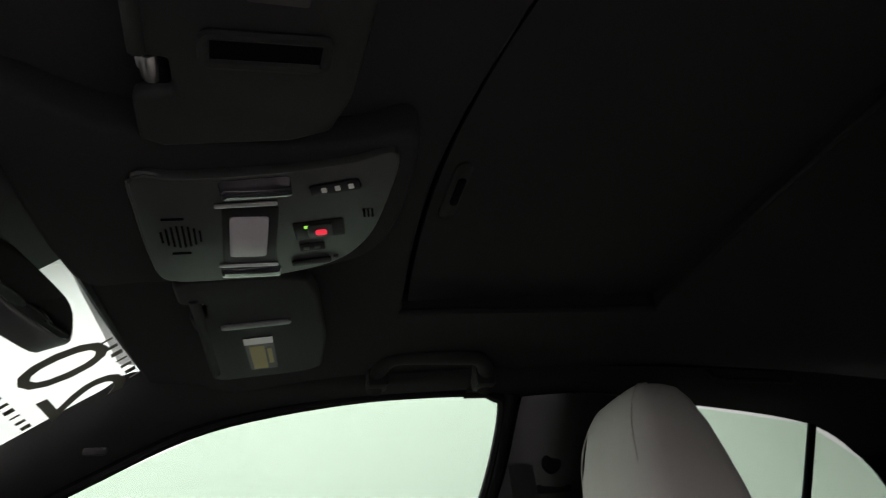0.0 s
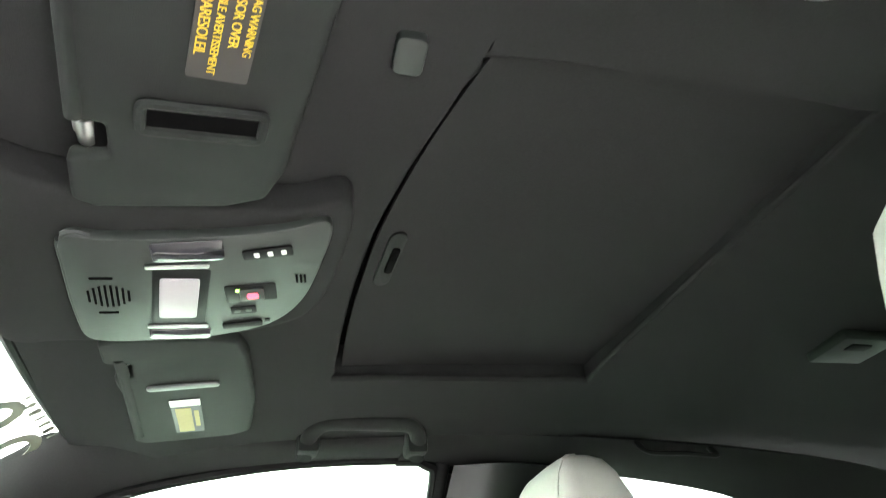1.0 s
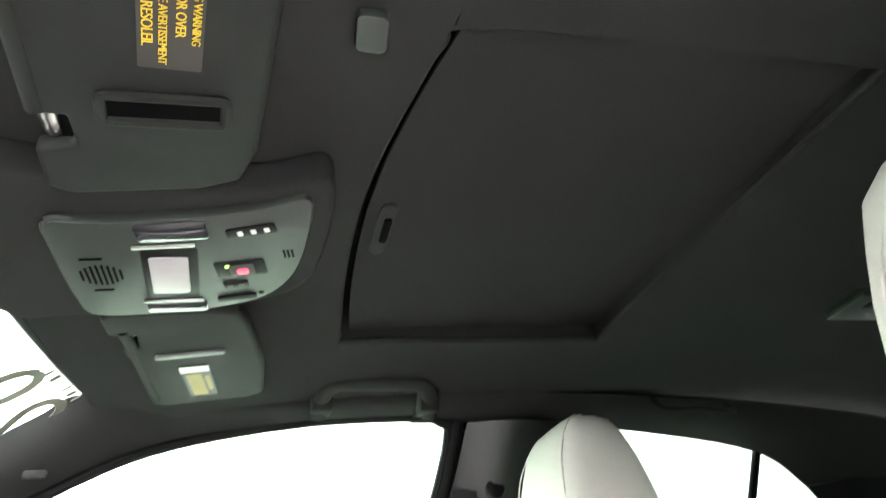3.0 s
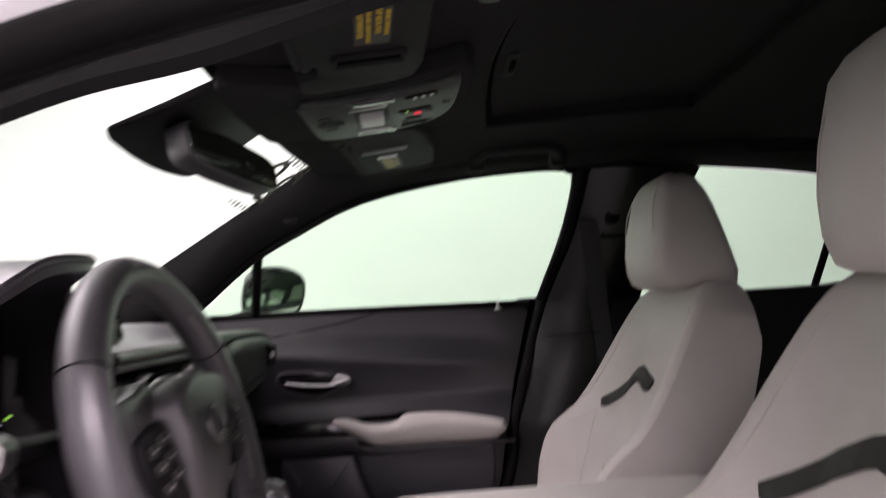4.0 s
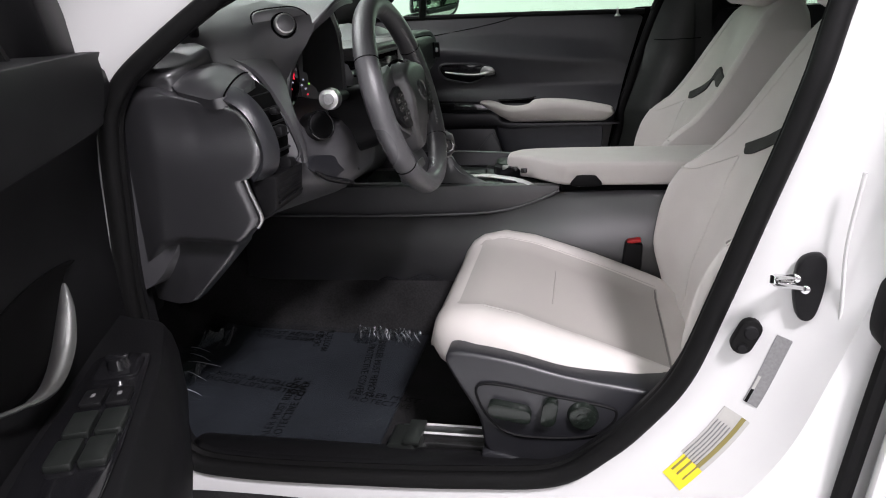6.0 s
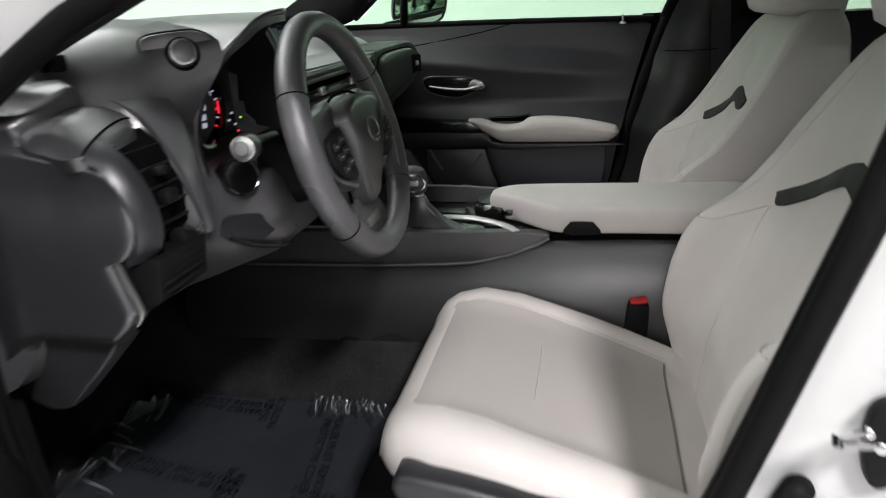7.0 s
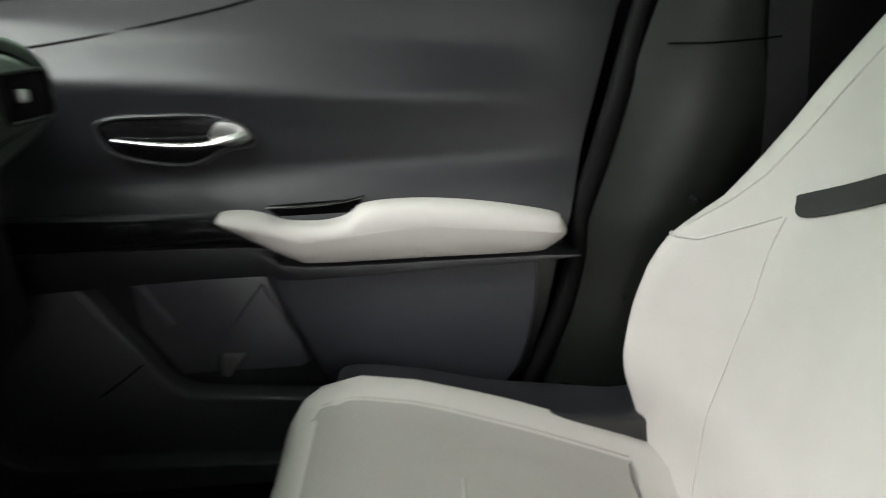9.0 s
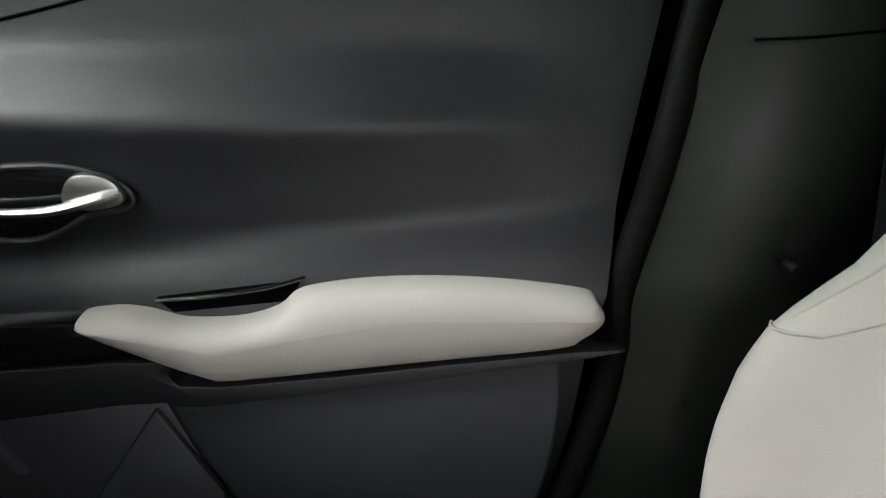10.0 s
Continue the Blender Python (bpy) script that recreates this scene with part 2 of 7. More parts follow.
def spline(pts, n=8, closed=False):
    """Catmull-Rom through the points, n steps a span."""
    P = [Vector(p) for p in pts]
    m = len(P)
    out = []
    for i in range(m if closed else m - 1):
        p0 = P[(i - 1) % m] if closed or i else P[0] * 2 - P[1]
        p1, p2 = P[i], P[(i + 1) % m]
        p3 = P[(i + 2) % m] if closed or i + 2 < m else P[-1] * 2 - P[-2]
        for k in range(n):
            t = k / n
            out.append(0.5 * (2 * p1 + (p2 - p0) * t + (2 * p0 - 5 * p1 + 4 * p2 - p3) * t * t + (3 * p1 - p0 - 3 * p2 + p3) * t ** 3))
    if not closed:
        out.append(P[-1])
    return out


def curve2(pts, n=6, closed=True):
    return [(p.x, p.y) for p in spline([(a, b, 0) for a, b in pts], n, closed)]


def tube(path, r, n=10, closed=False, flat=1.0, up=None, caps=True):
    """A round (or flattened) rod along a path; r is one radius or one for each point."""
    P = [Vector(p) for p in path]
    m = len(P)
    rings = []
    dirs = []
    for i in range(m):
        d = (P[(i + 1) % m] - P[i - 1]) if closed else P[min(i + 1, m - 1)] - P[max(i - 1, 0)]
        dirs.append(d.normalized())
    base = Vector(up) if up else (Vector((0, 0, 1)) if abs(dirs[0].z) < 0.95 else Vector((1, 0, 0)))
    side = [dirs[0].cross(base).normalized()]
    for i in range(1, m):
        # carry the cross-section along without twisting it
        side.append(dirs[i].cross(base).normalized() if up else dirs[i - 1].rotation_difference(dirs[i]) @ side[-1])
    twist = 0.0
    if closed and not up:
        back = dirs[-1].rotation_difference(dirs[0]) @ side[-1]
        twist = math.atan2(dirs[0].dot(back.cross(side[0])), back.dot(side[0]))
    for i in range(m):
        d = dirs[i]
        sv = Matrix.Rotation(twist * i / m, 3, d) @ side[i]
        u = sv.cross(d).normalized()
        rad = r[i] if isinstance(r, (list, tuple)) else r
        rings.append([P[i] + sv * rad * math.cos(2 * math.pi * k / n) + u * rad * flat * math.sin(2 * math.pi * k / n) for k in range(n)])
    if closed:
        rings.append(rings[0])
        bm = loft(rings, caps=False)
        bmesh.ops.remove_doubles(bm, verts=bm.verts[:], dist=1e-6)
        return bm
    return loft(rings, caps)


def rod(p0, p1, r0, r1=None, n=20, edge=0.0):
    """A cylinder or cone between two points with eased rims."""
    p0, p1 = Vector(p0), Vector(p1)
    r1 = r0 if r1 is None else r1
    d = p1 - p0
    if edge <= 0:
        return tube([p0, p1], [r0, r1], n)
    e = d.normalized() * edge
    return tube([p0, p0 + e * 0.3, p0 + e, p1 - e, p1 - e * 0.3, p1], [r0 - edge, r0 - edge * 0.3, r0, r1, r1 - edge * 0.3, r1 - edge], n)


def joined(*bms):
    out = bmesh.new()
    for b in bms:
        me = bpy.data.meshes.new("tmp")
        b.to_mesh(me)
        b.free()
        out.from_mesh(me)
        bpy.data.meshes.remove(me)
    return out


def rounded(w, h, r, n=4):
    """Outline of a rounded rectangle about 0, 0."""
    out = []
    for cx, cy, a0 in ((w / 2 - r, h / 2 - r, 0), (-w / 2 + r, h / 2 - r, 90), (-w / 2 + r, -h / 2 + r, 180), (w / 2 - r, -h / 2 + r, 270)):
        out += [(cx + r * math.cos(radians(a0 + 90 * k / n)), cy + r * math.sin(radians(a0 + 90 * k / n))) for k in range(n + 1)]
    return out


def interp(x, xs, ys):
    return float(np.interp(x, xs, ys))


def lettering(text, size, m, material, name, parent, label="", depth=0.0006, spacing=1.0):
    """Raised letters in the built-in font, as a mesh; m carries the letters' plane into the world."""
    c = bpy.data.curves.new(name, "FONT")
    c.body, c.size, c.extrude, c.align_x, c.align_y, c.space_character = text, size, depth, "CENTER", "CENTER", spacing
    c.resolution_u = 3
    ob = bpy.data.objects.new("tmp", c)
    scene.collection.objects.link(ob)
    bpy.context.view_layer.update()
    dg = bpy.context.evaluated_depsgraph_get()
    dg.update()
    me = bpy.data.meshes.new_from_object(ob.evaluated_get(dg))
    bpy.data.objects.remove(ob)
    bpy.data.curves.remove(c)
    me.name = name
    me.transform(m)
    me.materials.clear()
    me.materials.append(material)
    out = new(name, me)
    out.parent = parent
    if parent.name in ORIGIN:
        out.matrix_parent_inverse = ORIGIN[parent.name].inverted()
    return tagged(out, label)


def frame_of(origin, right, up):
    """A pose whose x runs along right and whose y runs along up."""
    r = Vector(right).normalized()
    u = (Vector(up) - r * Vector(up).dot(r)).normalized()
    n = r.cross(u)
    m = Matrix((r, u, n)).transposed().to_4x4()
    m.translation = Vector(origin)
    return m

# ---- booth ----
def slab(name, x0, x1, y0, y1, z0, z1, material, label, category):
    whole(name, box(x0, x1, y0, y1, z0, z1, 0.0), material, label, category, kind="structure")


slab("ground", -4.2, 9.2, -4.2, 4.2, -0.1, 0.0, BOOTH_FLOOR, "pale grey painted booth floor", "floor")
slab("wall_front", -4.3, -4.2, -4.2, 4.2, 0.0, 3.4, BOOTH, "white photo booth wall", "wall")
slab("wall_rear", 9.2, 9.3, -4.2, 4.2, 0.0, 3.4, LOW_BOUNCE_GREY, "unseen grey booth wall that keeps bounced light low", "wall")
slab("wall_side_far", -4.3, 9.3, 4.2, 4.3, 0.0, 3.4, BOOTH, "white photo booth wall with a green cast", "wall")
slab("wall_side_near", -4.3, 9.3, -4.3, -4.2, 0.0, 3.4, LOW_BOUNCE_GREY, "unseen grey booth wall that keeps bounced light low", "wall")
slab("ceiling", -4.3, 9.3, -4.3, 4.3, 3.4, 3.5, BOOTH, "white booth ceiling", "ceiling")

# ---- car shell ----
HALF = 0.77


def side_y(z):
    """Half width of the cabin's side at a height: upright below the belt, leaning in above it."""
    return HALF if z < 1.04 else HALF - 0.47 * (z - 1.04)


def roof_z(x, y):
    zc = interp(x, (0.0, 0.12, 0.35, 0.5, 0.9, 1.3, 1.7, 1.95), (1.362, 1.374, 1.396, 1.408, 1.418, 1.412, 1.37, 1.30))
    return zc - interp(abs(y), (0.0, 0.3, 0.42, 0.52, 0.58, 0.63), (0.0, 0.006, 0.018, 0.036, 0.042, 0.042)) * interp(x, (0.05, 0.17), (0.10, 1.0))


def ws_z(x):
    return 1.372 + 0.55 * (x - 0.045)


def header_x(y):
    return 0.03 + 0.04 * (y / 0.55) ** 2 * 0.5


car = thing("car_body", (0.2, 0.0, 0.0), "white car body with the driver's door aperture open", "car")

# sunroof opening in the headliner: the headliner is four strips round it
SX1, SY, SYN = 0.838, 0.370, -0.264


def sun_front(y):
    """Bowed front edge of the sunroof opening."""
    y = min(max(y, SYN), SY) - 0.06
    return 0.394 + (0.039 * (y / 0.313) ** 2 if y < 0 else 0.017 * (y / 0.284) ** 2)



def headliner_strip(x0, x1, y0, y1, nx, ny):
    rows = []
    for i in range(nx + 1):
        x = x0 + (x1 - x0) * i / nx
        rows.append([(x, y0 + (y1 - y0) * j / ny, roof_z(x, y0 + (y1 - y0) * j / ny)) for j in range(ny + 1)])
    return sheet(rows, 0.012, (0, 0, 1))


def header_strip():
    rows = []
    for i in range(13):
        t = i / 12
        row = []
        for j in range(33):
            y = -0.63 + 1.26 * j / 32
            x = header_x(y) + (sun_front(y) - header_x(y)) * t
            row.append((x, y, roof_z(x, y) - (0.008 * max(0, 1 - t * 6))))
        rows.append(row)
    return sheet(rows, 0.012, (0, 0, 1))


liner = joined(
    header_strip(),
    headliner_strip(sun_front(SYN), SX1, -0.63, SYN, 10, 8),
    headliner_strip(sun_front(SY), SX1, SY, 0.63, 10, 8),
    headliner_strip(SX1, 1.95, -0.63, 0.63, 16, 30),
)
whole("ceiling", liner, FABRIC, "dark grey woven headliner of the car", "headliner", kind="structure")

# recess walls and rounded lip round the shade
lip = [(sun_front(y), y) for y in (-0.24, -0.18, -0.10, 0.0, 0.10, 0.20, 0.29, 0.345)] + [(sun_front(SY) + 0.022, SY), (SX1 - 0.03, SY), (SX1, SY - 0.03), (SX1, SYN + 0.03), (SX1 - 0.03, SYN), (sun_front(SYN) + 0.028, SYN)]
lip3 = [Vector((p.x, p.y, roof_z(p.x, p.y) + 0.0060)) for p in spline([(a, b, 0) for a, b in lip], 6, True)]
rise = sheet([[p + Vector((0, 0, 0.002)) for p in lip3] + [lip3[0] + Vector((0, 0, 0.002))], [p + Vector((0, 0, 0.060)) for p in lip3] + [lip3[0] + Vector((0, 0, 0.060))]], 0.003)
whole("sunroof_opening_trim", tube(lip3, 0.0060, 10, closed=True), FABRIC, "dark fabric edging round the sunroof opening", "trim", kind="structure")

shade = thing("sunroof_shade", (0.62, 0, 1.42), "closed dark grey fabric sunroof shade with a finger pull", "sunroof shade")
rows = []
for i in range(21):
    t = i / 20
    row = []
    for j in range(25):
        q = j / 24
        y = SYN - 0.002 + (SY - SYN + 0.003) * q
        x = sun_front(y) + 0.016 + (SX1 + 0.003 - sun_front(y) - 0.016) * t
        row.append((x, y, roof_z(x, 0) + 0.013 + 0.008 * t ** 1.5 - 0.001 * abs(2 * q - 1) ** 2.2))
    rows.append(row)
part("panel", sheet(rows, 0.005, (0, 0, 1)), FABRIC, shade)
part("shade_frame", rise, FABRIC, shade)
# added near-black sheet over the panel, painting the shadow in the front gap
part("gap_shadow_sheet", box(0.36, SX1 + 0.03, SYN - 0.02, SY + 0.02, 1.450, 1.454, 0), GAP_SHADOW, shade)
pull_at = (0.434, 0.070)
pull_z = roof_z(0.435, 0.0) + 0.015
part("finger_pull", prism([(pull_at[0] + a * 0.62, pull_at[1] + b) for a, b in rounded(0.034, 0.115, 0.015)], "z", pull_z - 0.0055, pull_z + 0.004, 0.003), VISOR, shade, "grey oblong pull plate")
part("pull_slot", prism([(pull_at[0] + 0.002 + a, pull_at[1] - 0.004 + b) for a, b in rounded(0.009, 0.052, 0.004)], "z", pull_z - 0.0085, pull_z + 0.001, 0.001), DARK, shade)

# roof skin and tail closing the car
rows = []
for i in range(13):
    x = -0.02 + 2.1 * i / 12
    rows.append([(x, -0.66 + 1.32 * j / 12, roof_z(min(x, 1.95), min(abs(-0.66 + 1.32 * j / 12), 0.5)) + 0.062) for j in range(13)])
part("roof_skin", sheet(rows, 0.004, (0, 0, 1)), PAINT, car)
part("tail_panel", joined(box(1.93, 1.96, -0.78, 0.78, 0.25, 1.06, 0.01), *[box(1.93, 1.96, min(q * 0.62, q * 0.78), max(q * 0.62, q * 0.78), 1.06, 1.36, 0.01) for q in (-1, 1)]), TRIM, car)
rw = part("tail_window", box(1.94, 1.945, -0.62, 0.62, 1.06, 1.30, 0), GLASS, car)
rw.visible_shadow = False
part("bulkhead", box(-0.70, -0.66, -0.80, 0.80, 0.30, 0.99, 0.005), TRIM, car)

# windscreen with its header edge
rows = []
for i in range(11):
    t = i / 10
    rows.append([])
    for j in range(21):
        y = -0.72 + 1.44 * j / 20
        x = header_x(y) * (1 - t) + (-0.70 + 0.10 * (y / 0.7) ** 2) * t
        rows[-1].append((x, y * (0.84 + 0.16 * t), ws_z(x) + 0.012 * math.sin(math.pi * t)))
ws_ob = part("windscreen", sheet(rows, 0.004, (0.45, 0, -1)), WS_GLASS, car, "clear laminated windscreen")
ws_ob.visible_shadow = False
edge = []
for j in range(25):
    y = -0.60 + 1.20 * j / 24
    edge.append((header_x(y) - 0.004, y, ws_z(header_x(y)) - 0.006))
part("windscreen_header_edge", tube(edge, 0.007, 8), RUBBER, car)


def ribbon(edge_a, edge_b, bulge, thick=0.012, n=8, m=6):
    """A trim skin between two edge curves, swelling into the cabin by bulge."""
    A, B = spline(edge_a, n), spline(edge_b, n)
    rows = []
    for a, b in zip(A, B):
        rows.append([a.lerp(b, k / m) + Vector(bulge) * math.sin(math.pi * k / m) for k in range(m + 1)])
    return sheet(rows, thick)


def win(x, z, s=1, off=0.0):
    return (x, s * (side_y(z) - off), z)


# far side: pillar and roof rail trim between windscreen/headliner and the window's edge
FRONT_TOP = [(-0.40, 1.045), (-0.29, 1.075), (-0.15, 1.176), (-0.036, 1.234), (0.133, 1.302), (0.358, 1.34), (0.57, 1.35)]
up_edge = [(-0.62, 0.71, 1.03), (-0.40, 0.668, 1.15), (-0.18, 0.62, 1.268), (-0.03, 0.578, 1.345), (0.048, 0.552, 1.372), (0.30, 0.545, 1.358), (0.57, 0.545, 1.37)]
part("a_pillar_trim", ribbon(up_edge, [win(x, z) for x, z in FRONT_TOP], (0.012, -0.022, -0.006)), FABRIC, car, "dark pillar trim with a small stamped mark")
part("pillar_mark", prism([(-0.026 + a, 1.262 + b) for a, b in rounded(0.034, 0.012, 0.004)], "y", 0.605, 0.6095, 0.001), TRIM, car)
rear_rail_top = [(0.57, 0.545, 1.37), (0.75, 0.55, 1.375), (1.0, 0.55, 1.37), (1.3, 0.55, 1.35), (1.6, 0.55, 1.31), (1.9, 0.56, 1.22)]
rear_rail_low = [win(0.57, 1.342), win(0.75, 1.342), win(0.95, 1.332), win(1.28, 1.288), win(1.43, 1.21), win(1.6, 1.12)]
part("roof_rail_trim", ribbon(rear_rail_top, rear_rail_low, (0.0, -0.012, -0.004)), FABRIC, car)
part("c_pillar_trim", ribbon([win(1.41, 1.225, 1, -0.004), win(1.455, 1.185, 1, -0.004), win(1.493, 1.125, 1, -0.004), win(1.43, 1.052, 1, -0.004), win(1.3, 1.034, 1, -0.004)], [(1.93, 0.55, 1.28), (1.93, 0.6, 1.2), (1.93, 0.66, 1.05), (1.93, 0.7, 0.9), (1.6, 0.74, 0.8)], (0, -0.02, 0)), TRIM, car)

# far side B pillar trim with belt and its guide
part("b_pillar_trim", ribbon([win(0.675, 1.34, 1, 0.015), win(0.64, 1.20, 1, 0.018), win(0.572, 1.04, 1, 0.03), (0.518, 0.735, 0.88), (0.492, 0.730, 0.79), (0.476, 0.728, 0.742), (0.472, 0.730, 0.69), (0.449, 0.732, 0.605), (0.40, 0.738, 0.48)],
                             [win(0.93, 1.335, 1, 0.0), win(0.855, 1.20, 1, 0.0), win(0.775, 1.04, 1, 0.0), (0.73, 0.745, 0.88), (0.71, 0.745, 0.79), (0.70, 0.745, 0.742), (0.69, 0.745, 0.69), (0.68, 0.75, 0.605), (0.66, 0.75, 0.48)], (-0.006, -0.035, 0)), PILLAR, car, "black B pillar trim with a moulded joint")
part("b_pillar_seal", tube(spline([win(0.655, 1.345, 1, 0.012), win(0.625, 1.20, 1, 0.012), win(0.560, 1.04, 1, 0.012), (0.507, 0.728, 0.89), (0.490, 0.727, 0.83), (0.468, 0.726, 0.76), (0.463, 0.726, 0.708), (0.446, 0.727, 0.629), (0.408, 0.730, 0.533), (0.37, 0.75, 0.46)], 8), 0.014, 10), RUBBER, car)
part("b_pillar_joint", tube(spline([(0.553, 0.692, 0.958), (0.60, 0.684, 0.957), (0.66, 0.694, 0.957), (0.72, 0.73, 0.957)], 6), 0.0012, 6), DARK, car)
# near-black sheet behind the pillar gap, put there as its shade
part("pillar_gap_shade", prism([(0.36, 0.43), (0.60, 0.43), (0.66, 1.05), (0.50, 1.05), (0.43, 0.76)], "y", 0.772, 0.782, 0.001), DARK, car)
part("belt_strap", sheet([[(0.77 - 0.11 * (1 - t) ** 2 - 0.09 * t + k * 0.023, side_y(1.25 - 0.7 * t) - 0.045 - 0.02 * math.sin(3 * t), 1.22 - 0.72 * t) for k in (-1, 0, 1)] for t in [i / 12 for i in range(13)]], 0.0015), mat("belt_webbing", (0.02, 0.02, 0.021), 0.8, vary=0.2, scale=300, bump=0.3), car, "black seat belt webbing")
part("belt_guide", joined(rod((0.72, side_y(1.22) - 0.02, 1.225), (0.72, side_y(1.22) - 0.06, 1.225), 0.022, 0.018, 18, 0.004), box(0.69, 0.76, side_y(1.2) - 0.05, side_y(1.2) - 0.03, 1.175, 1.215, 0.008)), TRIM, car)
part("hook_dot", rod((0.59, 0.683, 0.782), (0.59, 0.668, 0.782), 0.007, 0.005, 12, 0.002), TRIM, car)

part("far_side_skin", box(-0.70, 1.95, 0.815, 0.83, 0.25, 1.02, 0.004), PAINT, car)
bm = prism([(0.56, 1.0), (0.665, 1.37), (0.92, 1.37), (0.80, 1.0)], "y", 0.0, 0.01, 0)
for v in bm.verts:
    v.co.y += side_y(v.co.z) + 0.022
part("b_pillar_outer", bm, GLOSS, car)
# rear side window: bar, pane, door panel below
part("quarter_bar", tube(spline([win(1.29, 1.285, 1, 0.006), win(1.275, 1.16, 1, 0.006), win(1.25, 1.03, 1, 0.006)], 6), 0.011, 8, flat=0.6), RUBBER, car)
rear_pane = [(0.80, 1.355), (0.95, 1.335), (1.29, 1.29), (1.46, 1.20), (1.51, 1.124), (1.43, 1.03), (0.76, 1.02)]
bm = prism(rear_pane, "y", 0.0, 0.004, 0)
for v in bm.verts:
    v.co.y += side_y(v.co.z) + 0.012
rp = part("rear_window", bm, GLASS, car)
rp.visible_shadow = False
part("rear_door_panel", joined(prism([(0.70, 1.036), (1.28, 1.036), (1.42, 1.052), (1.50, 1.13), (1.60, 1.13), (1.60, 0.35), (0.66, 0.35)], "y", 0.735, 0.80, 0.012), prism([(0.76, 0.80), (1.25, 0.82), (1.25, 0.76), (0.78, 0.74)], "y", 0.69, 0.76, 0.012)), TRIM, car, "black rear door panel below the side window")
part("rear_grab_handle", tube(spline([(1.02, 0.55, 1.365), (1.03, 0.53, 1.34), (1.1, 0.52, 1.335), (1.17, 0.53, 1.335), (1.18, 0.55, 1.355)], 6), 0.008, 8, flat=0.6), VISOR, car)

# near side: white aperture frame (A pillar, sill, B pillar) with its black seal
SEAL = [(-0.238, 0.45), (-0.255, 0.52), (-0.279, 0.692), (-0.270, 0.857), (-0.258, 0.955), (-0.235, 1.002), (-0.20, 1.036), (-0.113, 1.096), (-0.065, 1.122), (0.064, 1.172), (0.16, 1.202), (0.30, 1.231), (0.46, 1.252), (0.60, 1.252), (0.640, 1.215), (0.632, 1.12), (0.612, 1.045), (0.583, 0.94), (0.555, 0.852), (0.514, 0.722), (0.479, 0.625), (0.43, 0.555), (0.385, 0.508), (0.32, 0.462), (0.20, 0.447), (0.04, 0.438), (-0.15, 0.434)]


def near_y(z):
    return -0.725 + 0.22 * max(0, z - 1.0)


seal3 = [Vector((p.x, near_y(p.y), p.y)) for p in spline([(a, b, 0) for a, b in SEAL], 6, True)]
part("aperture_seal", joined(tube(seal3, 0.013, 10, closed=True), tube([p + Vector((0, 0.018, 0)) for p in seal3], 0.010, 8, closed=True)), RUBBER, car, "black rubber door seal")


def grown(d):
    out = []
    m = len(seal3)
    for i in range(m):
        t = seal3[(i + 2) % m] - seal3[i - 2]
        nrm = Vector((t.z, 0, -t.x)).normalized()
        out.append(seal3[i] - nrm * d)
    return out


sgn = 1 if (grown(0.1)[0] - Vector((0.2, -0.72, 0.8))).length > (seal3[0] - Vector((0.2, -0.72, 0.8))).length else -1
ring0, ring1, ring2, ring3, ring4, ring5 = grown(0.006 * sgn), grown(0.045 * sgn), grown(0.085 * sgn), grown(0.112 * sgn), grown(0.122 * sgn), grown(0.22 * sgn)
# jamb: flat by the seal, rolling outward to the outer skin
jamb = []
for a, b, c, d, e, f in zip(ring0, ring1, ring2, ring3, ring4, ring5):
    jamb.append([a + Vector((0, 0.006, 0)), b + Vector((0, -0.010, 0)), c + Vector((0, -0.022, 0)), d + Vector((0, -0.052, 0)), e + Vector((0, -0.072, 0)), f + Vector((0, -0.100, 0))])
jamb.append(jamb[0])
bm = sheet(jamb, 0.004)
bmesh.ops.remove_doubles(bm, verts=bm.verts[:], dist=1e-5)
part("door_jamb", bm, PAINT, car, "white painted door jamb")
inner = grown(-0.004 * sgn)
back = []
for a in inner:
    back.append([a + Vector((0, 0.016, 0)), a + Vector((0.0, 0.025, 0.004)), a + Vector((0, 0.036, 0.003))])
back.append(back[0])
bm = sheet(back, 0.006)
bmesh.ops.remove_doubles(bm, verts=bm.verts[:], dist=1e-5)
part("aperture_inner_trim", bm, TRIM, car, "black plastic trim behind the seal")
# near roof side: trim from the aperture up to the headliner
up = [(-0.60, -0.70, 1.03), (-0.40, -0.668, 1.15), (-0.18, -0.63, 1.26), (0.0, -0.585, 1.345), (0.10, -0.56, 1.345), (0.30, -0.56, 1.35), (0.62, -0.56, 1.365), (0.80, -0.56, 1.37), (1.2, -0.56, 1.36), (1.9, -0.56, 1.22)]
low = [(-0.30, -0.655, 0.99), (-0.22, -0.645, 1.05), (-0.10, -0.635, 1.11), (0.06, -0.613, 1.181), (0.16, -0.605, 1.207), (0.32, -0.60, 1.250), (0.62, -0.60, 1.28), (0.75, -0.61, 1.28), (1.2, -0.62, 1.28), (1.6, -0.68, 1.1)]
part("near_roof_trim", ribbon(up, low, (0.0, 0.01, -0.004)), FABRIC, car)
part("near_b_pillar_trim", prism([(0.66, 1.30), (0.80, 1.30), (0.74, 0.40), (0.48, 0.40), (0.555, 0.72), (0.625, 0.98)], "y", -0.70, -0.64, 0.01), TRIM, car)
part("near_rear_panel", box(0.74, 1.95, -0.78, -0.72, 0.3, 1.04, 0.01), TRIM, car)
nrw = part("near_rear_window", box(0.80, 1.5, -0.70, -0.696, 1.04, 1.28, 0), GLASS, car)
nrw.visible_shadow = False
part("near_c_trim", box(1.5, 1.95, -0.72, -0.60, 1.0, 1.36, 0.01), TRIM, car)
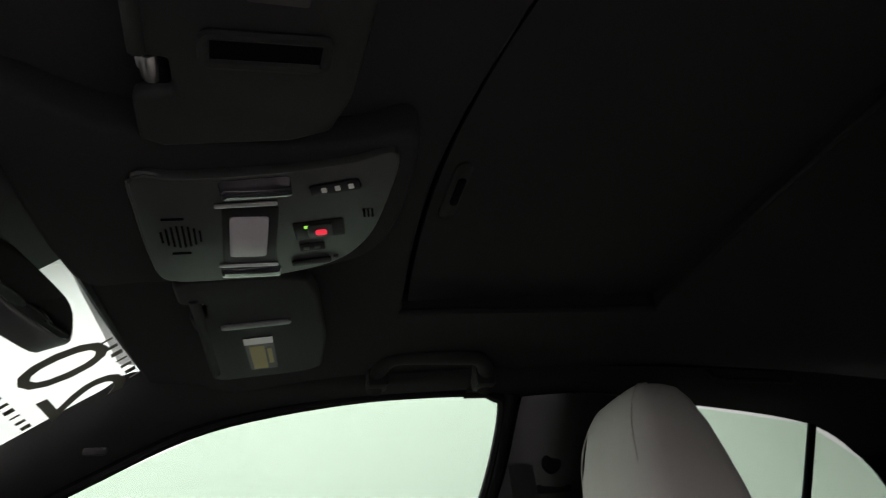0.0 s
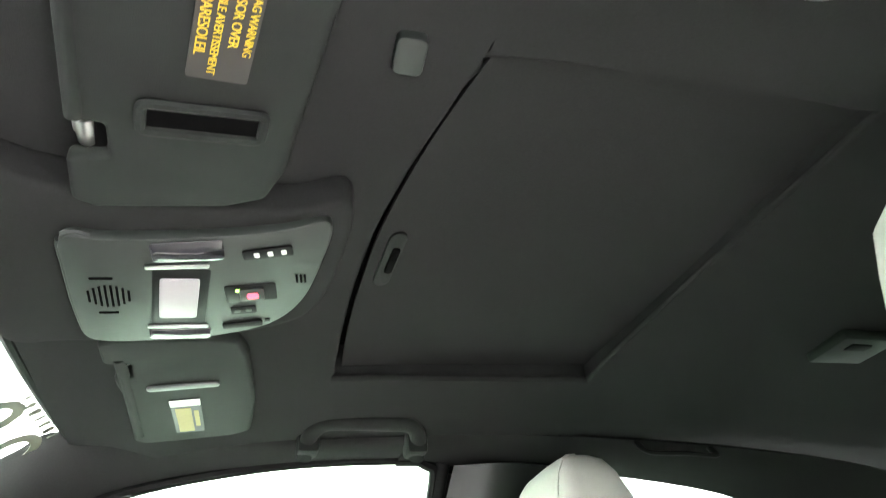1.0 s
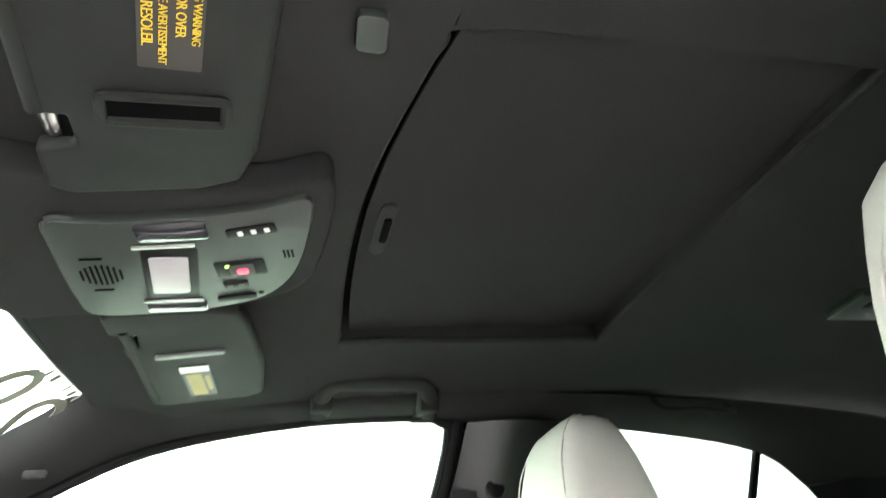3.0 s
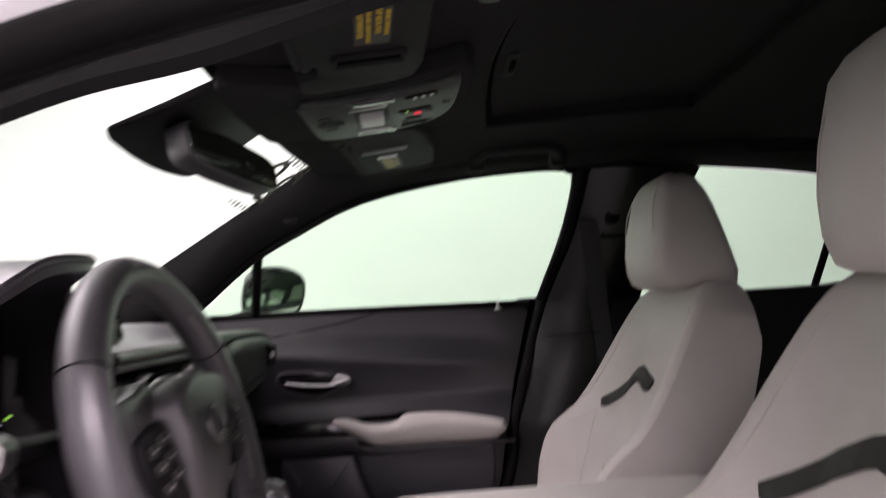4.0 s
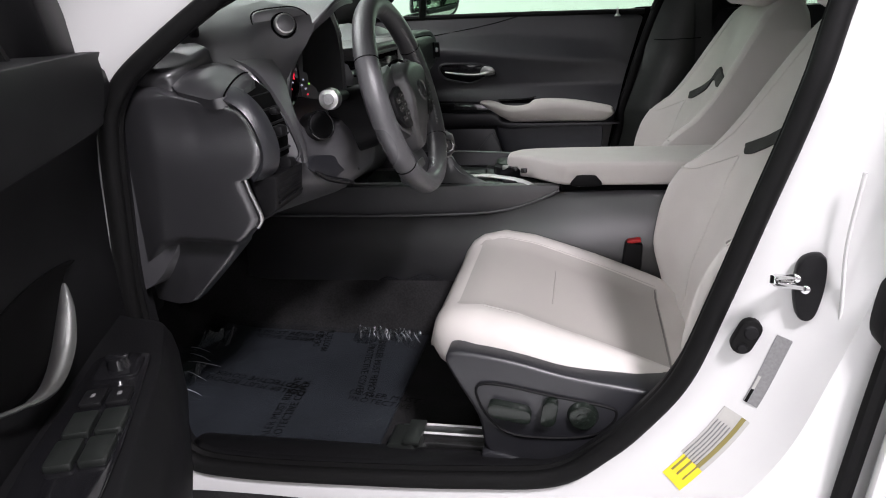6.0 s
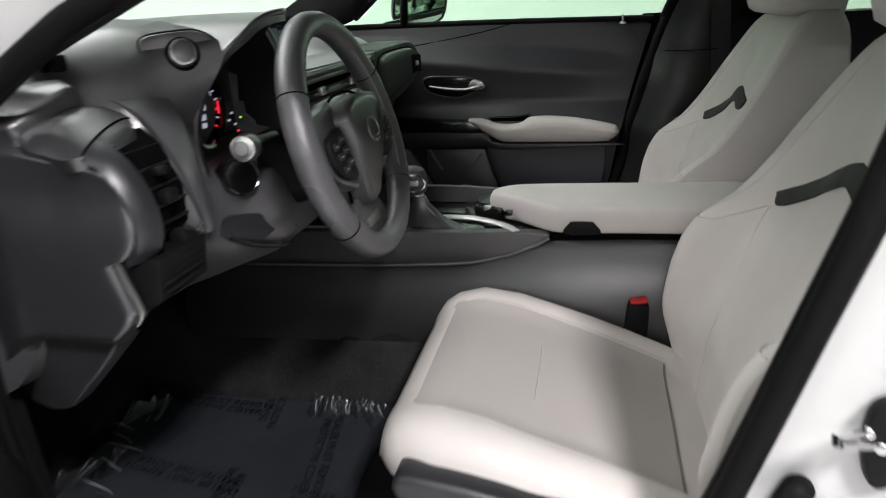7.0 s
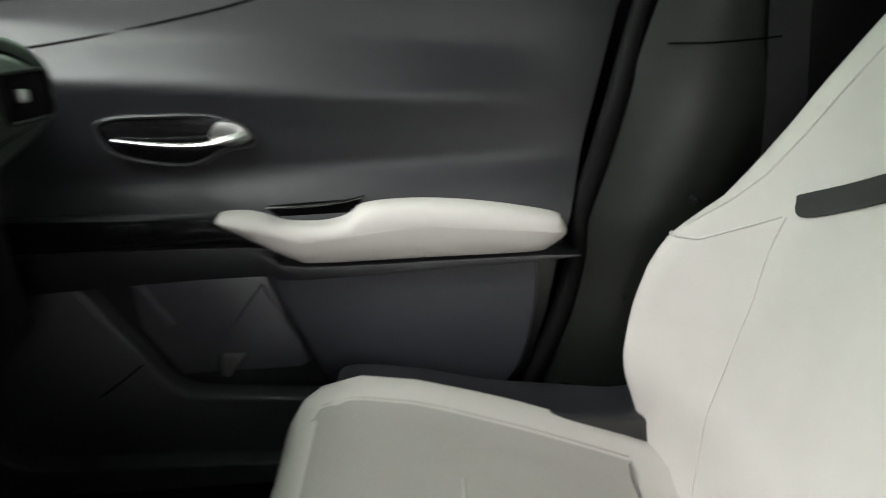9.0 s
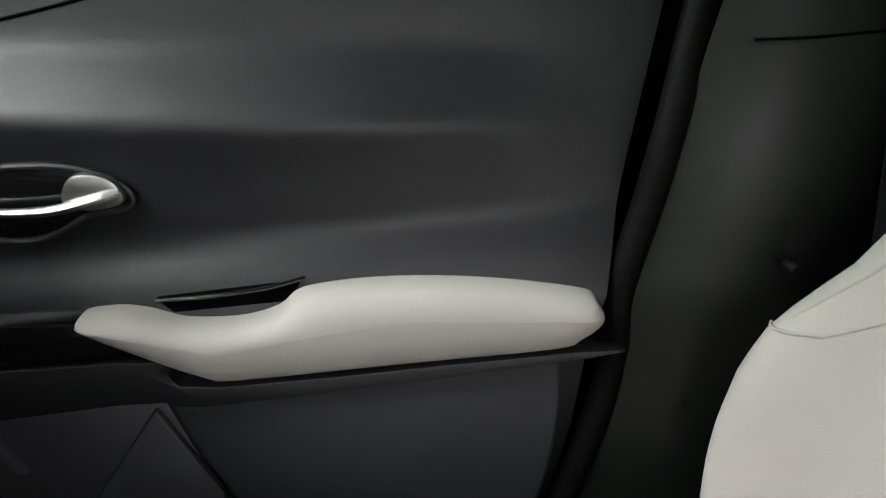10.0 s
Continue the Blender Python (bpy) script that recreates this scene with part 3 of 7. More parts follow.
part("rear_quarter_skin", prism([(0.630, 0.30), (1.9, 0.3), (1.9, 1.0), (0.735, 1.04), (0.695, 0.85), (0.672, 0.68)], "y", -0.86, -0.845, 0.004), PAINT, car)
# rear door edge: dark gap, seal and latch pocket
part("rear_door_seal", tube(spline([(0.725, -0.815, 1.10), (0.700, -0.828, 0.95), (0.680, -0.83, 0.80), (0.664, -0.83, 0.70), (0.650, -0.83, 0.60), (0.63, -0.83, 0.45)], 6), 0.0105, 8), RUBBER, car)
part("rear_latch_cover", prism(curve2([(0.654, 0.745), (0.657, 0.778), (0.662, 0.795), (0.678, 0.797), (0.674, 0.728), (0.660, 0.728)], 3), "y", -0.838, -0.80, 0.003), RUBBER, car)

# striker, door switch and labels on the jamb
part("striker_plate", prism([(0.604 + a, 0.763 + b) for a, b in curve2([(-0.014, 0.03), (-0.004, 0.041), (0.010, 0.042), (0.016, 0.030), (0.016, 0.0), (0.010, -0.03), (0.0, -0.038), (-0.010, -0.03), (-0.016, 0.0)], 4)], "y", -0.764, -0.748, 0.004), TRIM, car)
part("striker", tube([(0.590, -0.760, 0.778), (0.562, -0.787, 0.788), (0.5575, -0.790, 0.7885), (0.5575, -0.791, 0.785), (0.561, -0.789, 0.7815), (0.601, -0.760, 0.765)], 0.0038, 10), CHROME, car, "bright chrome door striker loop")
part("striker_bolt", joined(rod((0.589, -0.763, 0.7785), (0.587, -0.767, 0.779), 0.0055, 0.0055, 14, 0.002), rod((0.600, -0.763, 0.7655), (0.598, -0.767, 0.766), 0.0055, 0.0055, 14, 0.002)), CHROME, car)
sw = Matrix.Translation((0.546, 0, 0.697)) @ Matrix.Rotation(radians(24), 4, "Y")
part("courtesy_switch", prism([(a, b) for a, b in rounded(0.026, 0.046, 0.0125)], "y", -0.752, -0.738, 0.003, m=sw), RUBBER, car)
part("switch_plunger", joined(rod((0.541, -0.750, 0.684), (0.541, -0.756, 0.684), 0.0065, 0.0055, 14, 0.001), rod((0.550, -0.750, 0.704), (0.550, -0.7545, 0.704), 0.0088, 0.0080, 16, 0.002)), TRIM, car)


def jamb_y(d):
    return interp(d, (0.006, 0.045, 0.085, 0.115), (0.006, -0.010, -0.022, -0.055)) - 0.0050


def jamb_strip(i0, i1, d0, d1, material, name, label="", lift=0.0):
    """A sticker lying on the jamb along the seal, between two of its stations and two distances from it."""
    rows = []
    for i in range(i0, i1 + 1):
        k = i % len(seal3)
        rows.append([grown((d0 + (d1 - d0) * j / 3) * sgn)[k] + Vector((0, jamb_y(d0 + (d1 - d0) * j / 3) - lift, 0)) for j in range(4)])
    return part(name, sheet(rows, 0.0008, (0, -1, 0)), material, car, label)

# ---- front seats ----
CUSH_X = (0.120, 0.126, 0.138, 0.158, 0.20, 0.26, 0.32, 0.38, 0.44, 0.50, 0.56, 0.60)
CUSH_T = (0.592, 0.614, 0.630, 0.641, 0.648, 0.638, 0.619, 0.600, 0.578, 0.555, 0.528, 0.505)
CUSH_B = (0.575, 0.568, 0.562, 0.556, 0.550, 0.545, 0.530, 0.51, 0.49, 0.48, 0.47, 0.46)


def cush_half(x):
    return interp(x, (0.12, 0.14, 0.18, 0.3, 0.5, 0.6), (0.184, 0.216, 0.240, 0.250, 0.243, 0.225))


def cush_top(x, o):
    """Height of the cushion at x, o metres off its middle line: raised bolsters, hollow middle."""
    w = cush_half(x)
    zt = interp(x, CUSH_X, CUSH_T)
    dip = interp(x, (0.12, 0.2, 0.35, 0.5, 0.6), (0.004, 0.014, 0.026, 0.034, 0.03))
    f = abs(o) / w
    return zt - dip * interp(f, (0, 0.55, 0.64, 0.72, 1), (0.92, 1.0, 0.95, 0.35, 0.0)) - interp(x, (0.12, 0.15, 0.22), (0.010, 0.022, 0.045)) * max(0.0, (f - 0.80) / 0.20) ** 2.5


def back_mid(z):
    return interp(z, (0.46, 0.53, 0.60, 0.70, 0.80, 0.885, 0.95, 1.00, 1.055), (0.535, 0.548, 0.562, 0.604, 0.652, 0.690, 0.718, 0.740, 0.762))


def back_half(z):
    return interp(z, (0.46, 0.55, 0.65, 0.76, 0.84, 0.92, 1.00, 1.04, 1.06), (0.205, 0.232, 0.250, 0.250, 0.242, 0.226, 0.202, 0.178, 0.155))


def back_front(z, o):
    w = back_half(z)
    f = min(abs(o) / w, 1)
    lift = interp(z, (0.46, 0.55, 0.62, 0.68, 0.735, 0.765, 0.785, 0.805, 0.84, 0.88, 0.97, 1.04), (0.0, 0.045, 0.080, 0.096, 0.104, 0.098, 0.082, 0.063, 0.049, 0.040, 0.024, 0.010))
    return back_mid(z) + interp(z, (0.80, 0.84, 0.95, 1.02), (0, 1, 1, 0)) * interp(f, (0, 0.15, 0.40, 0.55, 0.75), (-0.006, -0.003, 0.009, 0.008, 0.0)) - lift * interp(f, (0, 0.45, 0.60, 0.72, 0.82, 0.90, 1), (0, 0.06, 0.15, 0.32, 0.68, 0.95, 1.0)) + 0.014 * max(0.0, (f - 0.93) / 0.07) ** 2


def make_seat(y0, s, name, label):
    """s: +1 where the outboard side is towards +y."""
    seat = thing(name, (0.36, y0, 0.40), label, "car seat", "front seats")
    # cushion
    rings = []
    for x in CUSH_X:
        w = cush_half(x)
        zb = min(interp(x, CUSH_X, CUSH_B), cush_top(x, w) - 0.010)
        offs = [w * k / 14 for k in range(-14, 15)]
        top = [(x, y0 + o, cush_top(x, o)) for o in offs]
        side = [(x, y0 + w + 0.004, zb + 0.4 * (top[-1][2] - zb)), (x, y0 + w - 0.01, zb)]
        side2 = [(x, y0 - w + 0.01, zb), (x, y0 - w - 0.004, zb + 0.4 * (top[0][2] - zb))]
        rings.append(top + side + side2)
    cushion = part("seat_cushion", loft(rings), LEATHER, seat, "pale grey leather cushion with raised bolsters", sharp=60)
    if s > 0:  # the passenger cushion is set a little lower and further forward
        cushion.location += Vector((-0.008, 0.0, -0.013))
    for q in (-1, 1):
        seam = [(x, y0 + q * cush_half(x) * 0.70, cush_top(x, cush_half(x) * 0.70) + 0.0003) for x in [0.165 + 0.330 * i / 24 for i in range(25)]]
        part("cushion_piping", tube(seam, 0.0008, 6), LEATHER_SEAM, cushion)
    rows = []
    for i in range(25):
        x = 0.132 + 0.366 * i / 24
        w = cush_half(x) * 0.685
        rows.append([(x, y0 + w * k / 8, cush_top(x, w * abs(k) / 8) - 0.0005 - 0.004 * max(0.0, (0.165 - x) / 0.03)) for k in range(-8, 9)])
    part("cushion_centre", sheet(rows, 0.0016, (0, 0, 1)), LEATHER_PERF, cushion, "perforated leather centre panel", sharp=60)
    part("cushion_cross_seam", tube([(0.303 + 0.004 * math.cos(o * 9), y0 + o, cush_top(0.303, o) + 0.0010) for o in [-0.075 + 0.15 * i / 16 for i in range(17)]], 0.0010, 6), LEATHER_SEAM, cushion)
    part("cushion_rear_seam", tube([(0.494, y0 + o, cush_top(0.494, o) + 0.0004) for o in [-0.164 + 0.328 * i / 16 for i in range(17)]], 0.0022, 6), SEAM_DARK, cushion)
    # backrest
    rings = []
    for z in [0.46, 0.49] + [0.52 + 0.015 * k for k in range(34)] + [1.03, 1.042, 1.05, 1.056]:
        w = back_half(z)
        top_in = max(0.0, (z - 1.02) / 0.036) ** 2 * 0.022
        offs = [w * math.sin(math.pi / 2 * k / 20) for k in range(-20, 21)]
        f = [(back_front(z, o) + top_in, y0 + o, z) for o in offs]
        t = interp(z, (0.46, 0.6, 0.7, 0.82, 0.95, 1.056), (0.10, 0.115, 0.13, 0.155, 0.145, 0.095))
        r = [(back_mid(z) + t - 0.03 * abs(o / w) ** 3 - top_in * 0.6, y0 + o * 0.97, z) for o in offs[::-1]]
        rings.append(f + r)
    back = part("backrest", loft(rings), LEATHER, seat, "pale grey leather backrest with deep side bolsters", sharp=60)

    def on_back(z, o, out=0.0):
        return (back_front(z, o) - out, y0 + o, z)

    for q in (-1, 1):
        part("back_piping", tube([on_back(z, q * interp(z, (0.50, 0.62, 0.72, 0.80), (0.118, 0.135, 0.15, 0.172))) for z in [0.50 + 0.30 * i / 20 for i in range(21)]], 0.0015, 6), LEATHER, back)
        part("shoulder_piping", tube([on_back(interp(k, (0, 0.5, 1), (0.800, 0.768, 0.765)), q * (0.176 + (back_half(0.765) - 0.004 - 0.176) * k), 0.0004) for k in [i / 12 for i in range(13)]], 0.0014, 6), LEATHER, back)
        part("upper_piping", tube([on_back(0.775 + 0.24 * i / 16, q * (back_half(0.775 + 0.24 * i / 16) * interp(i, (0, 4, 16), (0.93, 0.86, 0.80)))) for i in range(17)], 0.0013, 6), LEATHER, back)
    # dark chevron let into the backrest
    rows = []
    for i in range(61):
        o = -0.068 + 0.240 * i / 60
        a = abs(o) / 0.172
        zt = 0.903 - 0.080 * interp(a, (0, 0.12, 0.45, 1.0), (0, 0.06, 0.34, 1.0))
        th = 0.030 * (1 - (abs(o - 0.052) / 0.120) ** 14 * 0.9)
        rows.append([on_back(zt - th * j / 3, o, 0.0055 if 0 < j < 3 else 0.004) for j in range(4)])
    part("chevron_insert", sheet(rows, 0.004, (1, 0, 0)), INSERT, back, "black chevron insert across the backrest")
    # headrest, tapering upwards
    rings = []
    for z, w, xf, xb in ((1.052, 0.108, 0.712, 0.842), (1.06, 0.122, 0.701, 0.850), (1.085, 0.130, 0.693, 0.856), (1.12, 0.130, 0.692, 0.848), (1.16, 0.123, 0.697, 0.838), (1.20, 0.112, 0.706, 0.828), (1.235, 0.099, 0.714, 0.815), (1.256, 0.082, 0.728, 0.804), (1.267, 0.060, 0.742, 0.792), (1.270, 0.04, 0.755, 0.78)):
        if s < 0:  # the driver's headrest is pulled up a little
            z, w, xf = z + 0.020 * interp(z, (1.06, 1.14), (0, 1)), w + 0.014 * interp(z, (1.14, 1.24), (0, 1)), xf + 0.004
        ring = []
        for k in range(28):
            a = 2 * math.pi * k / 28
            c, d = math.cos(a), math.sin(a)
            e = 0.42
            flare = 0.030 * max(0.0, c) * interp(z, (1.04, 1.13), (1, 0))  # the rear half runs down into the shoulders
            ring.append((((xf + xb) / 2) + (xb - xf) / 2 * math.copysign(abs(c) ** e, c), y0 + (w + flare) * math.copysign(abs(d) ** 0.55, d), z - flare * 0.9))
        rings.append(ring)
    head = part("headrest", loft(rings), LEATHER, seat, "pale leather headrest close above the shoulders", sharp=60)
    for q in (-1, 1):
        part("headrest_piping", tube(spline([(0.716, y0 + q * 0.10, 1.07), (0.704, y0 + q * 0.098, 1.12), (0.708, y0 + q * 0.088, 1.20), (0.735, y0 + q * 0.068, 1.258), (0.765, y0 + q * 0.05, 1.271)], 6), 0.0013, 6), LEATHER, head)
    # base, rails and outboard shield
    # near-black block that paints the shade under the cushion
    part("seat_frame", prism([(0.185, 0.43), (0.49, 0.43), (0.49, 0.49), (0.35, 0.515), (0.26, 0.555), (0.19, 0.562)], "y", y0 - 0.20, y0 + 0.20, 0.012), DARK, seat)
    for q in (-1, 1):
        part("seat_rail", joined(box(0.06, 0.66, y0 + q * 0.215 - 0.022, y0 + q * 0.215 + 0.022, 0.402, 0.428, 0.003), box(0.07, 0.60, y0 + q * 0.215 - 0.012, y0 + q * 0.215 + 0.012, 0.428, 0.44, 0.002)), STEEL, seat, "greased steel seat rail")
        part("rail_track", joined(*[rod((0.10, y0 + q * 0.215 + d, 0.441), (0.62, y0 + q * 0.215 + d, 0.441), 0.0022, 0.0022, 8) for d in (-0.014, 0.010)]), CHROME_SATIN, seat)
        part("rail_end", joined(prism([(0.045, 0.402), (0.125, 0.402), (0.10, 0.445), (0.06, 0.445)], "y", y0 + q * 0.24 - 0.03, y0 + q * 0.24 + 0.028, 0.005), box(0.085, 0.112, y0 + q * 0.24 - 0.034, y0 + q * 0.24 + 0.030, 0.446, 0.453, 0.002)), HANDLE, seat)
    yo = y0 + s * 0.252
    out = yo + s * 0.022
    shield = [(0.160, 0.600), (0.184, 0.610), (0.257, 0.599), (0.334, 0.579), (0.409, 0.567), (0.483, 0.556), (0.55, 0.55), (0.56, 0.46), (0.45, 0.425), (0.30, 0.424), (0.222, 0.440), (0.205, 0.505), (0.170, 0.570)]
    part("side_shield", prism(curve2(shield, 4), "y", y0 + s * 0.20, out, 0.008, 3), DOOR_SOFT, seat, "satin black side shield")
    recess = [(0.205, 0.556), (0.235, 0.563), (0.312, 0.549), (0.392, 0.535), (0.405, 0.524), (0.394, 0.503), (0.365, 0.485), (0.300, 0.478), (0.248, 0.484), (0.216, 0.516)]
    ctl = part("control_panel", prism(curve2(recess, 4), "y", out - s * 0.004, out + s * 0.0035, 0.002), DOOR_SOFT, seat)
    part("control_rim", tube([(a, out + s * 0.003, b) for a, b in curve2(recess, 4)], 0.0022, 6, closed=True), TRIM, ctl)
    if s < 0:
        part("slide_switch", prism([(0.254 + a, 0.524 + b - a * 0.16) for a, b in rounded(0.062, 0.024, 0.010)], "y", out, out - 0.020, 0.005), PLATE, ctl, "gloss black seat slide switch")
        part("recline_switch", prism([(0.311 + a + b * 0.15, 0.527 + b) for a, b in rounded(0.022, 0.040, 0.009)], "y", out, out - 0.020, 0.005), PLATE, ctl)
        part("lumbar_dial", joined(rod((0.358, out, 0.520), (0.358, out - 0.014, 0.520), 0.0225, 0.020, 28, 0.004), rod((0.358, out - 0.010, 0.520), (0.358, out - 0.0155, 0.520), 0.011, 0.009, 20, 0.002)), PLATE, ctl)
    part("lower_shield", prism(curve2([(0.214, 0.448), (0.30, 0.432), (0.44, 0.422), (0.50, 0.43), (0.50, 0.402), (0.30, 0.402), (0.225, 0.420)], 4), "y", y0 + s * 0.22, out + s * 0.006, 0.005), DOOR_SOFT, seat)
    # buckle on the inboard side
    yb = y0 - s * 0.245
    bk = part("buckle_stalk", prism([(0.42, 0.45), (0.47, 0.45), (0.475, 0.605), (0.44, 0.61)], "y", yb - 0.011, yb + 0.011, 0.005), TRIM, seat)
    part("buckle_button", prism([(0.443, 0.604), (0.472, 0.609), (0.470, 0.617), (0.443, 0.612)], "y", yb - 0.009, yb + 0.009, 0.003), RED, bk, "red release button")
    return seat


make_seat(-0.378, -1, "driver_seat", "pale grey leather driver seat with power controls and black chevron")
make_seat(0.378, 1, "passenger_seat", "pale grey leather passenger seat with black chevron")

# ---- passenger door, closed ----
pdoor = thing("passenger_door", (-0.3, 0.78, 0.42), "closed black passenger door with a pale padded armrest", "car door")


def card_y(x, z):
    """The inner face of the door card: crowned upper roll, shoulder, armrest shelf, hollow pocket below."""
    zs = z + 0.093 * (x - 0.113) * interp(z, (0.84, 0.90, 1.0, 1.04), (0, 1, 1, 0))
    y = interp(zs, (0.44, 0.52, 0.60, 0.70, 0.735, 0.76, 0.80, 0.83, 0.88, 0.908, 0.922, 0.930, 0.984, 0.992, 1.01, 1.03, 1.04), (0.745, 0.738, 0.733, 0.727, 0.712, 0.708, 0.724, 0.740, 0.7365, 0.732, 0.729, 0.7295, 0.762, 0.763, 0.764, 0.765, 0.766))
    # the ledge runs out into a plain face towards the door's rear edge
    f = interp(x, (0.28, 0.40, 0.47), (0, 0.55, 1))
    if z > 0.80:
        y += (interp(z, (0.80, 0.83, 1.03, 1.04), (0.724, 0.738, 0.760, 0.766)) - y) * f
    return y + 0.012 * max(0, (x - 0.40) / 0.12) ** 2


rows = []
for i in range(65):
    z = 0.44 + 0.60 * i / 64
    xr = interp(z, (0.44, 0.62, 0.74, 0.86, 1.04), (0.372, 0.424, 0.446, 0.476, 0.528))
    rows.append([(x, card_y(x, z), z + (0.008 * (0.25 - x) / 0.5 if z > 1.0 else 0)) for x in [-0.46 + (xr + 0.46) * j / 36 for j in range(37)]])
card = part("door_card", sheet(rows, 0.02, (0, 1, 0)), DOOR_SOFT, pdoor, "soft black door card with a rounded upper roll", sharp=60)
part("belt_strip", tube(spline([(-0.42, 0.764, 1.050), (-0.2, 0.766, 1.049), (0.1, 0.768, 1.046), (0.35, 0.768, 1.041), (0.527, 0.766, 1.038)], 6), 0.008, 8), RUBBER, pdoor)
part("lock_pin", joined(rod((0.448, 0.757, 1.03), (0.448, 0.757, 1.052), 0.0035, 0.0028, 10, 0.001), rod((0.448, 0.757, 1.026), (0.448, 0.757, 1.034), 0.010, 0.006, 14, 0.002)), SATIN, pdoor, "small silver lock pin")
seam = spline([(0.20, 0, 1.052), (0.15, 0, 1.040), (0.05, 0, 1.018), (-0.10, 0, 0.996), (-0.22, 0, 0.985)], 8)
part("card_seam", tube([(p.x, card_y(p.x, min(p.z, 1.04)) - 0.0005, p.z) for p in seam], 0.0016, 6), DARK, card)
# handle: dark cup, bezel, chrome lever
cup = curve2([(-0.102, 0.893), (-0.085, 0.906), (-0.02, 0.906), (0.035, 0.902), (0.072, 0.886), (0.078, 0.868), (0.045, 0.862), (0.018, 0.850), (-0.01, 0.846), (-0.06, 0.855), (-0.09, 0.868)], 5)
hy = 0.7335
grip = part("handle_cup", prism(cup, "y", hy - 0.002, hy + 0.01, 0.002), GLOSS, pdoor)
part("handle_bezel", tube([(a, hy - 0.002, b) for a, b in cup], 0.003, 8, closed=True), DOOR_SOFT, grip)
part("handle_lever", tube(spline([(-0.082, hy - 0.008, 0.882), (-0.03, hy - 0.014, 0.875), (0.02, hy - 0.016, 0.872), (0.055, hy - 0.014, 0.877), (0.073, hy - 0.008, 0.880)], 6), [0.003 + 0.004 * (i / 24) ** 0.8 for i in range(25)], 10, flat=0.75), SATIN, grip, "bright satin pull lever")
part("handle_root", prism(curve2([(0.030, 0.878), (0.042, 0.896), (0.066, 0.893), (0.076, 0.880), (0.072, 0.870), (0.045, 0.868)], 5), "y", hy - 0.012, hy, 0.004), SATIN, grip)
# gloss strip with window switch, then the pale armrest pad
part("switch_strip", prism([(-0.36, 0.806), (0.045, 0.788), (0.062, 0.770), (0.075, 0.757), (-0.36, 0.757)], "y", 0.693, 0.722, 0.003), GLOSS, pdoor, "gloss black switch strip")
part("window_switch", prism([(-0.075 + a, 0.783 + b) for a, b in rounded(0.05, 0.012, 0.004)], "y", 0.689, 0.694, 0.0015), TRIM, pdoor)
pad = curve2([(0.030, 0.787), (0.055, 0.792), (0.080, 0.787), (0.106, 0.777), (0.15, 0.7735), (0.182, 0.779), (0.203, 0.792), (0.26, 0.7945), (0.335, 0.787), (0.425, 0.769), (0.440, 0.759), (0.443, 0.745), (0.425, 0.729), (0.40, 0.722), (0.27, 0.7225), (0.145, 0.724), (0.118, 0.730), (0.075, 0.755)], 4)
def pad_ring(y, k):
    """The pad's outline drawn in towards its spine by k."""
    out = []
    for a, b in pad:
        sp = interp(a, (0.03, 0.08, 0.12, 0.2, 0.3, 0.44), (0.786, 0.772, 0.758, 0.766, 0.770, 0.752))
        out.append((0.235 + (a - 0.235) * (1 - (1 - k) * 0.07), y, sp + (b - sp) * k))
    return out


part("armrest_pad", loft([pad_ring(0.716, 0.97), pad_ring(0.708, 1.0), pad_ring(0.699, 0.985), pad_ring(0.690, 0.93), pad_ring(0.684, 0.80), pad_ring(0.678, 0.40), pad_ring(0.676, 0.06)]), LEATHER, pdoor, "pale padded armrest sweeping to a point", sharp=70)
# near-black sheet for the shade inside the armrest's notch
part("armrest_scoop_shade", prism([(0.085, 0.793), (0.2, 0.795), (0.19, 0.775), (0.1, 0.775)], "y", 0.716, 0.726, 0.002), DARK, pdoor)
part("armrest_scoop_lip", tube(spline([(0.085, 0.716, 0.7915), (0.13, 0.714, 0.7915), (0.175, 0.714, 0.794), (0.205, 0.716, 0.799)], 5), 0.0018, 6), GLOSS, pdoor)
part("armrest_underside", prism(curve2([(-0.36, 0.757), (0.06, 0.752), (0.09, 0.738), (0.13, 0.722), (0.42, 0.719), (0.432, 0.712), (0.12, 0.705), (0.05, 0.715), (-0.36, 0.708)], 3), "y", 0.690, 0.74, 0.008), DOOR_SOFT, pdoor)
# lower pad, pocket and speaker
lowpad = curve2([(0.078, 0.700), (0.12, 0.711), (0.25, 0.716), (0.39, 0.710), (0.412, 0.69), (0.402, 0.60), (0.37, 0.53), (0.30, 0.515), (0.16, 0.53), (0.125, 0.575)], 4)
part("lower_pad", prism(lowpad, "y", 0.745, 0.713, 0.012, 3), mat("blue_black_pad", (0.050, 0.052, 0.062), 0.42, vary=0.1, scale=80, bump=0.15, bscale=900), pdoor, "smooth padded lower panel")
RIM = [(-0.36, 0.714), (-0.288, 0.716), (-0.213, 0.717), (-0.160, 0.710), (-0.125, 0.656), (-0.093, 0.604), (-0.075, 0.572), (-0.048, 0.552), (0.0, 0.543), (0.064, 0.537), (0.16, 0.527), (0.36, 0.495)]
rim2 = curve2(RIM, 5, False)
part("map_pocket", prism(rim2 + [(0.36, 0.44), (-0.40, 0.44), (-0.40, 0.714)], "y", 0.735, 0.700, 0.006, 2), DOOR_LOWER, pdoor, "moulded door pocket and speaker panel")
part("pocket_rim", tube([(a, 0.699, b) for a, b in rim2], 0.0042, 8), DOOR_LOWER, pdoor, "rounded rim of the door pocket")
part("panel_seam", tube([(-0.158, 0.6992, 0.556), (-0.125, 0.6992, 0.578), (-0.092, 0.6992, 0.602)], 0.0012, 6), DARK, pdoor)
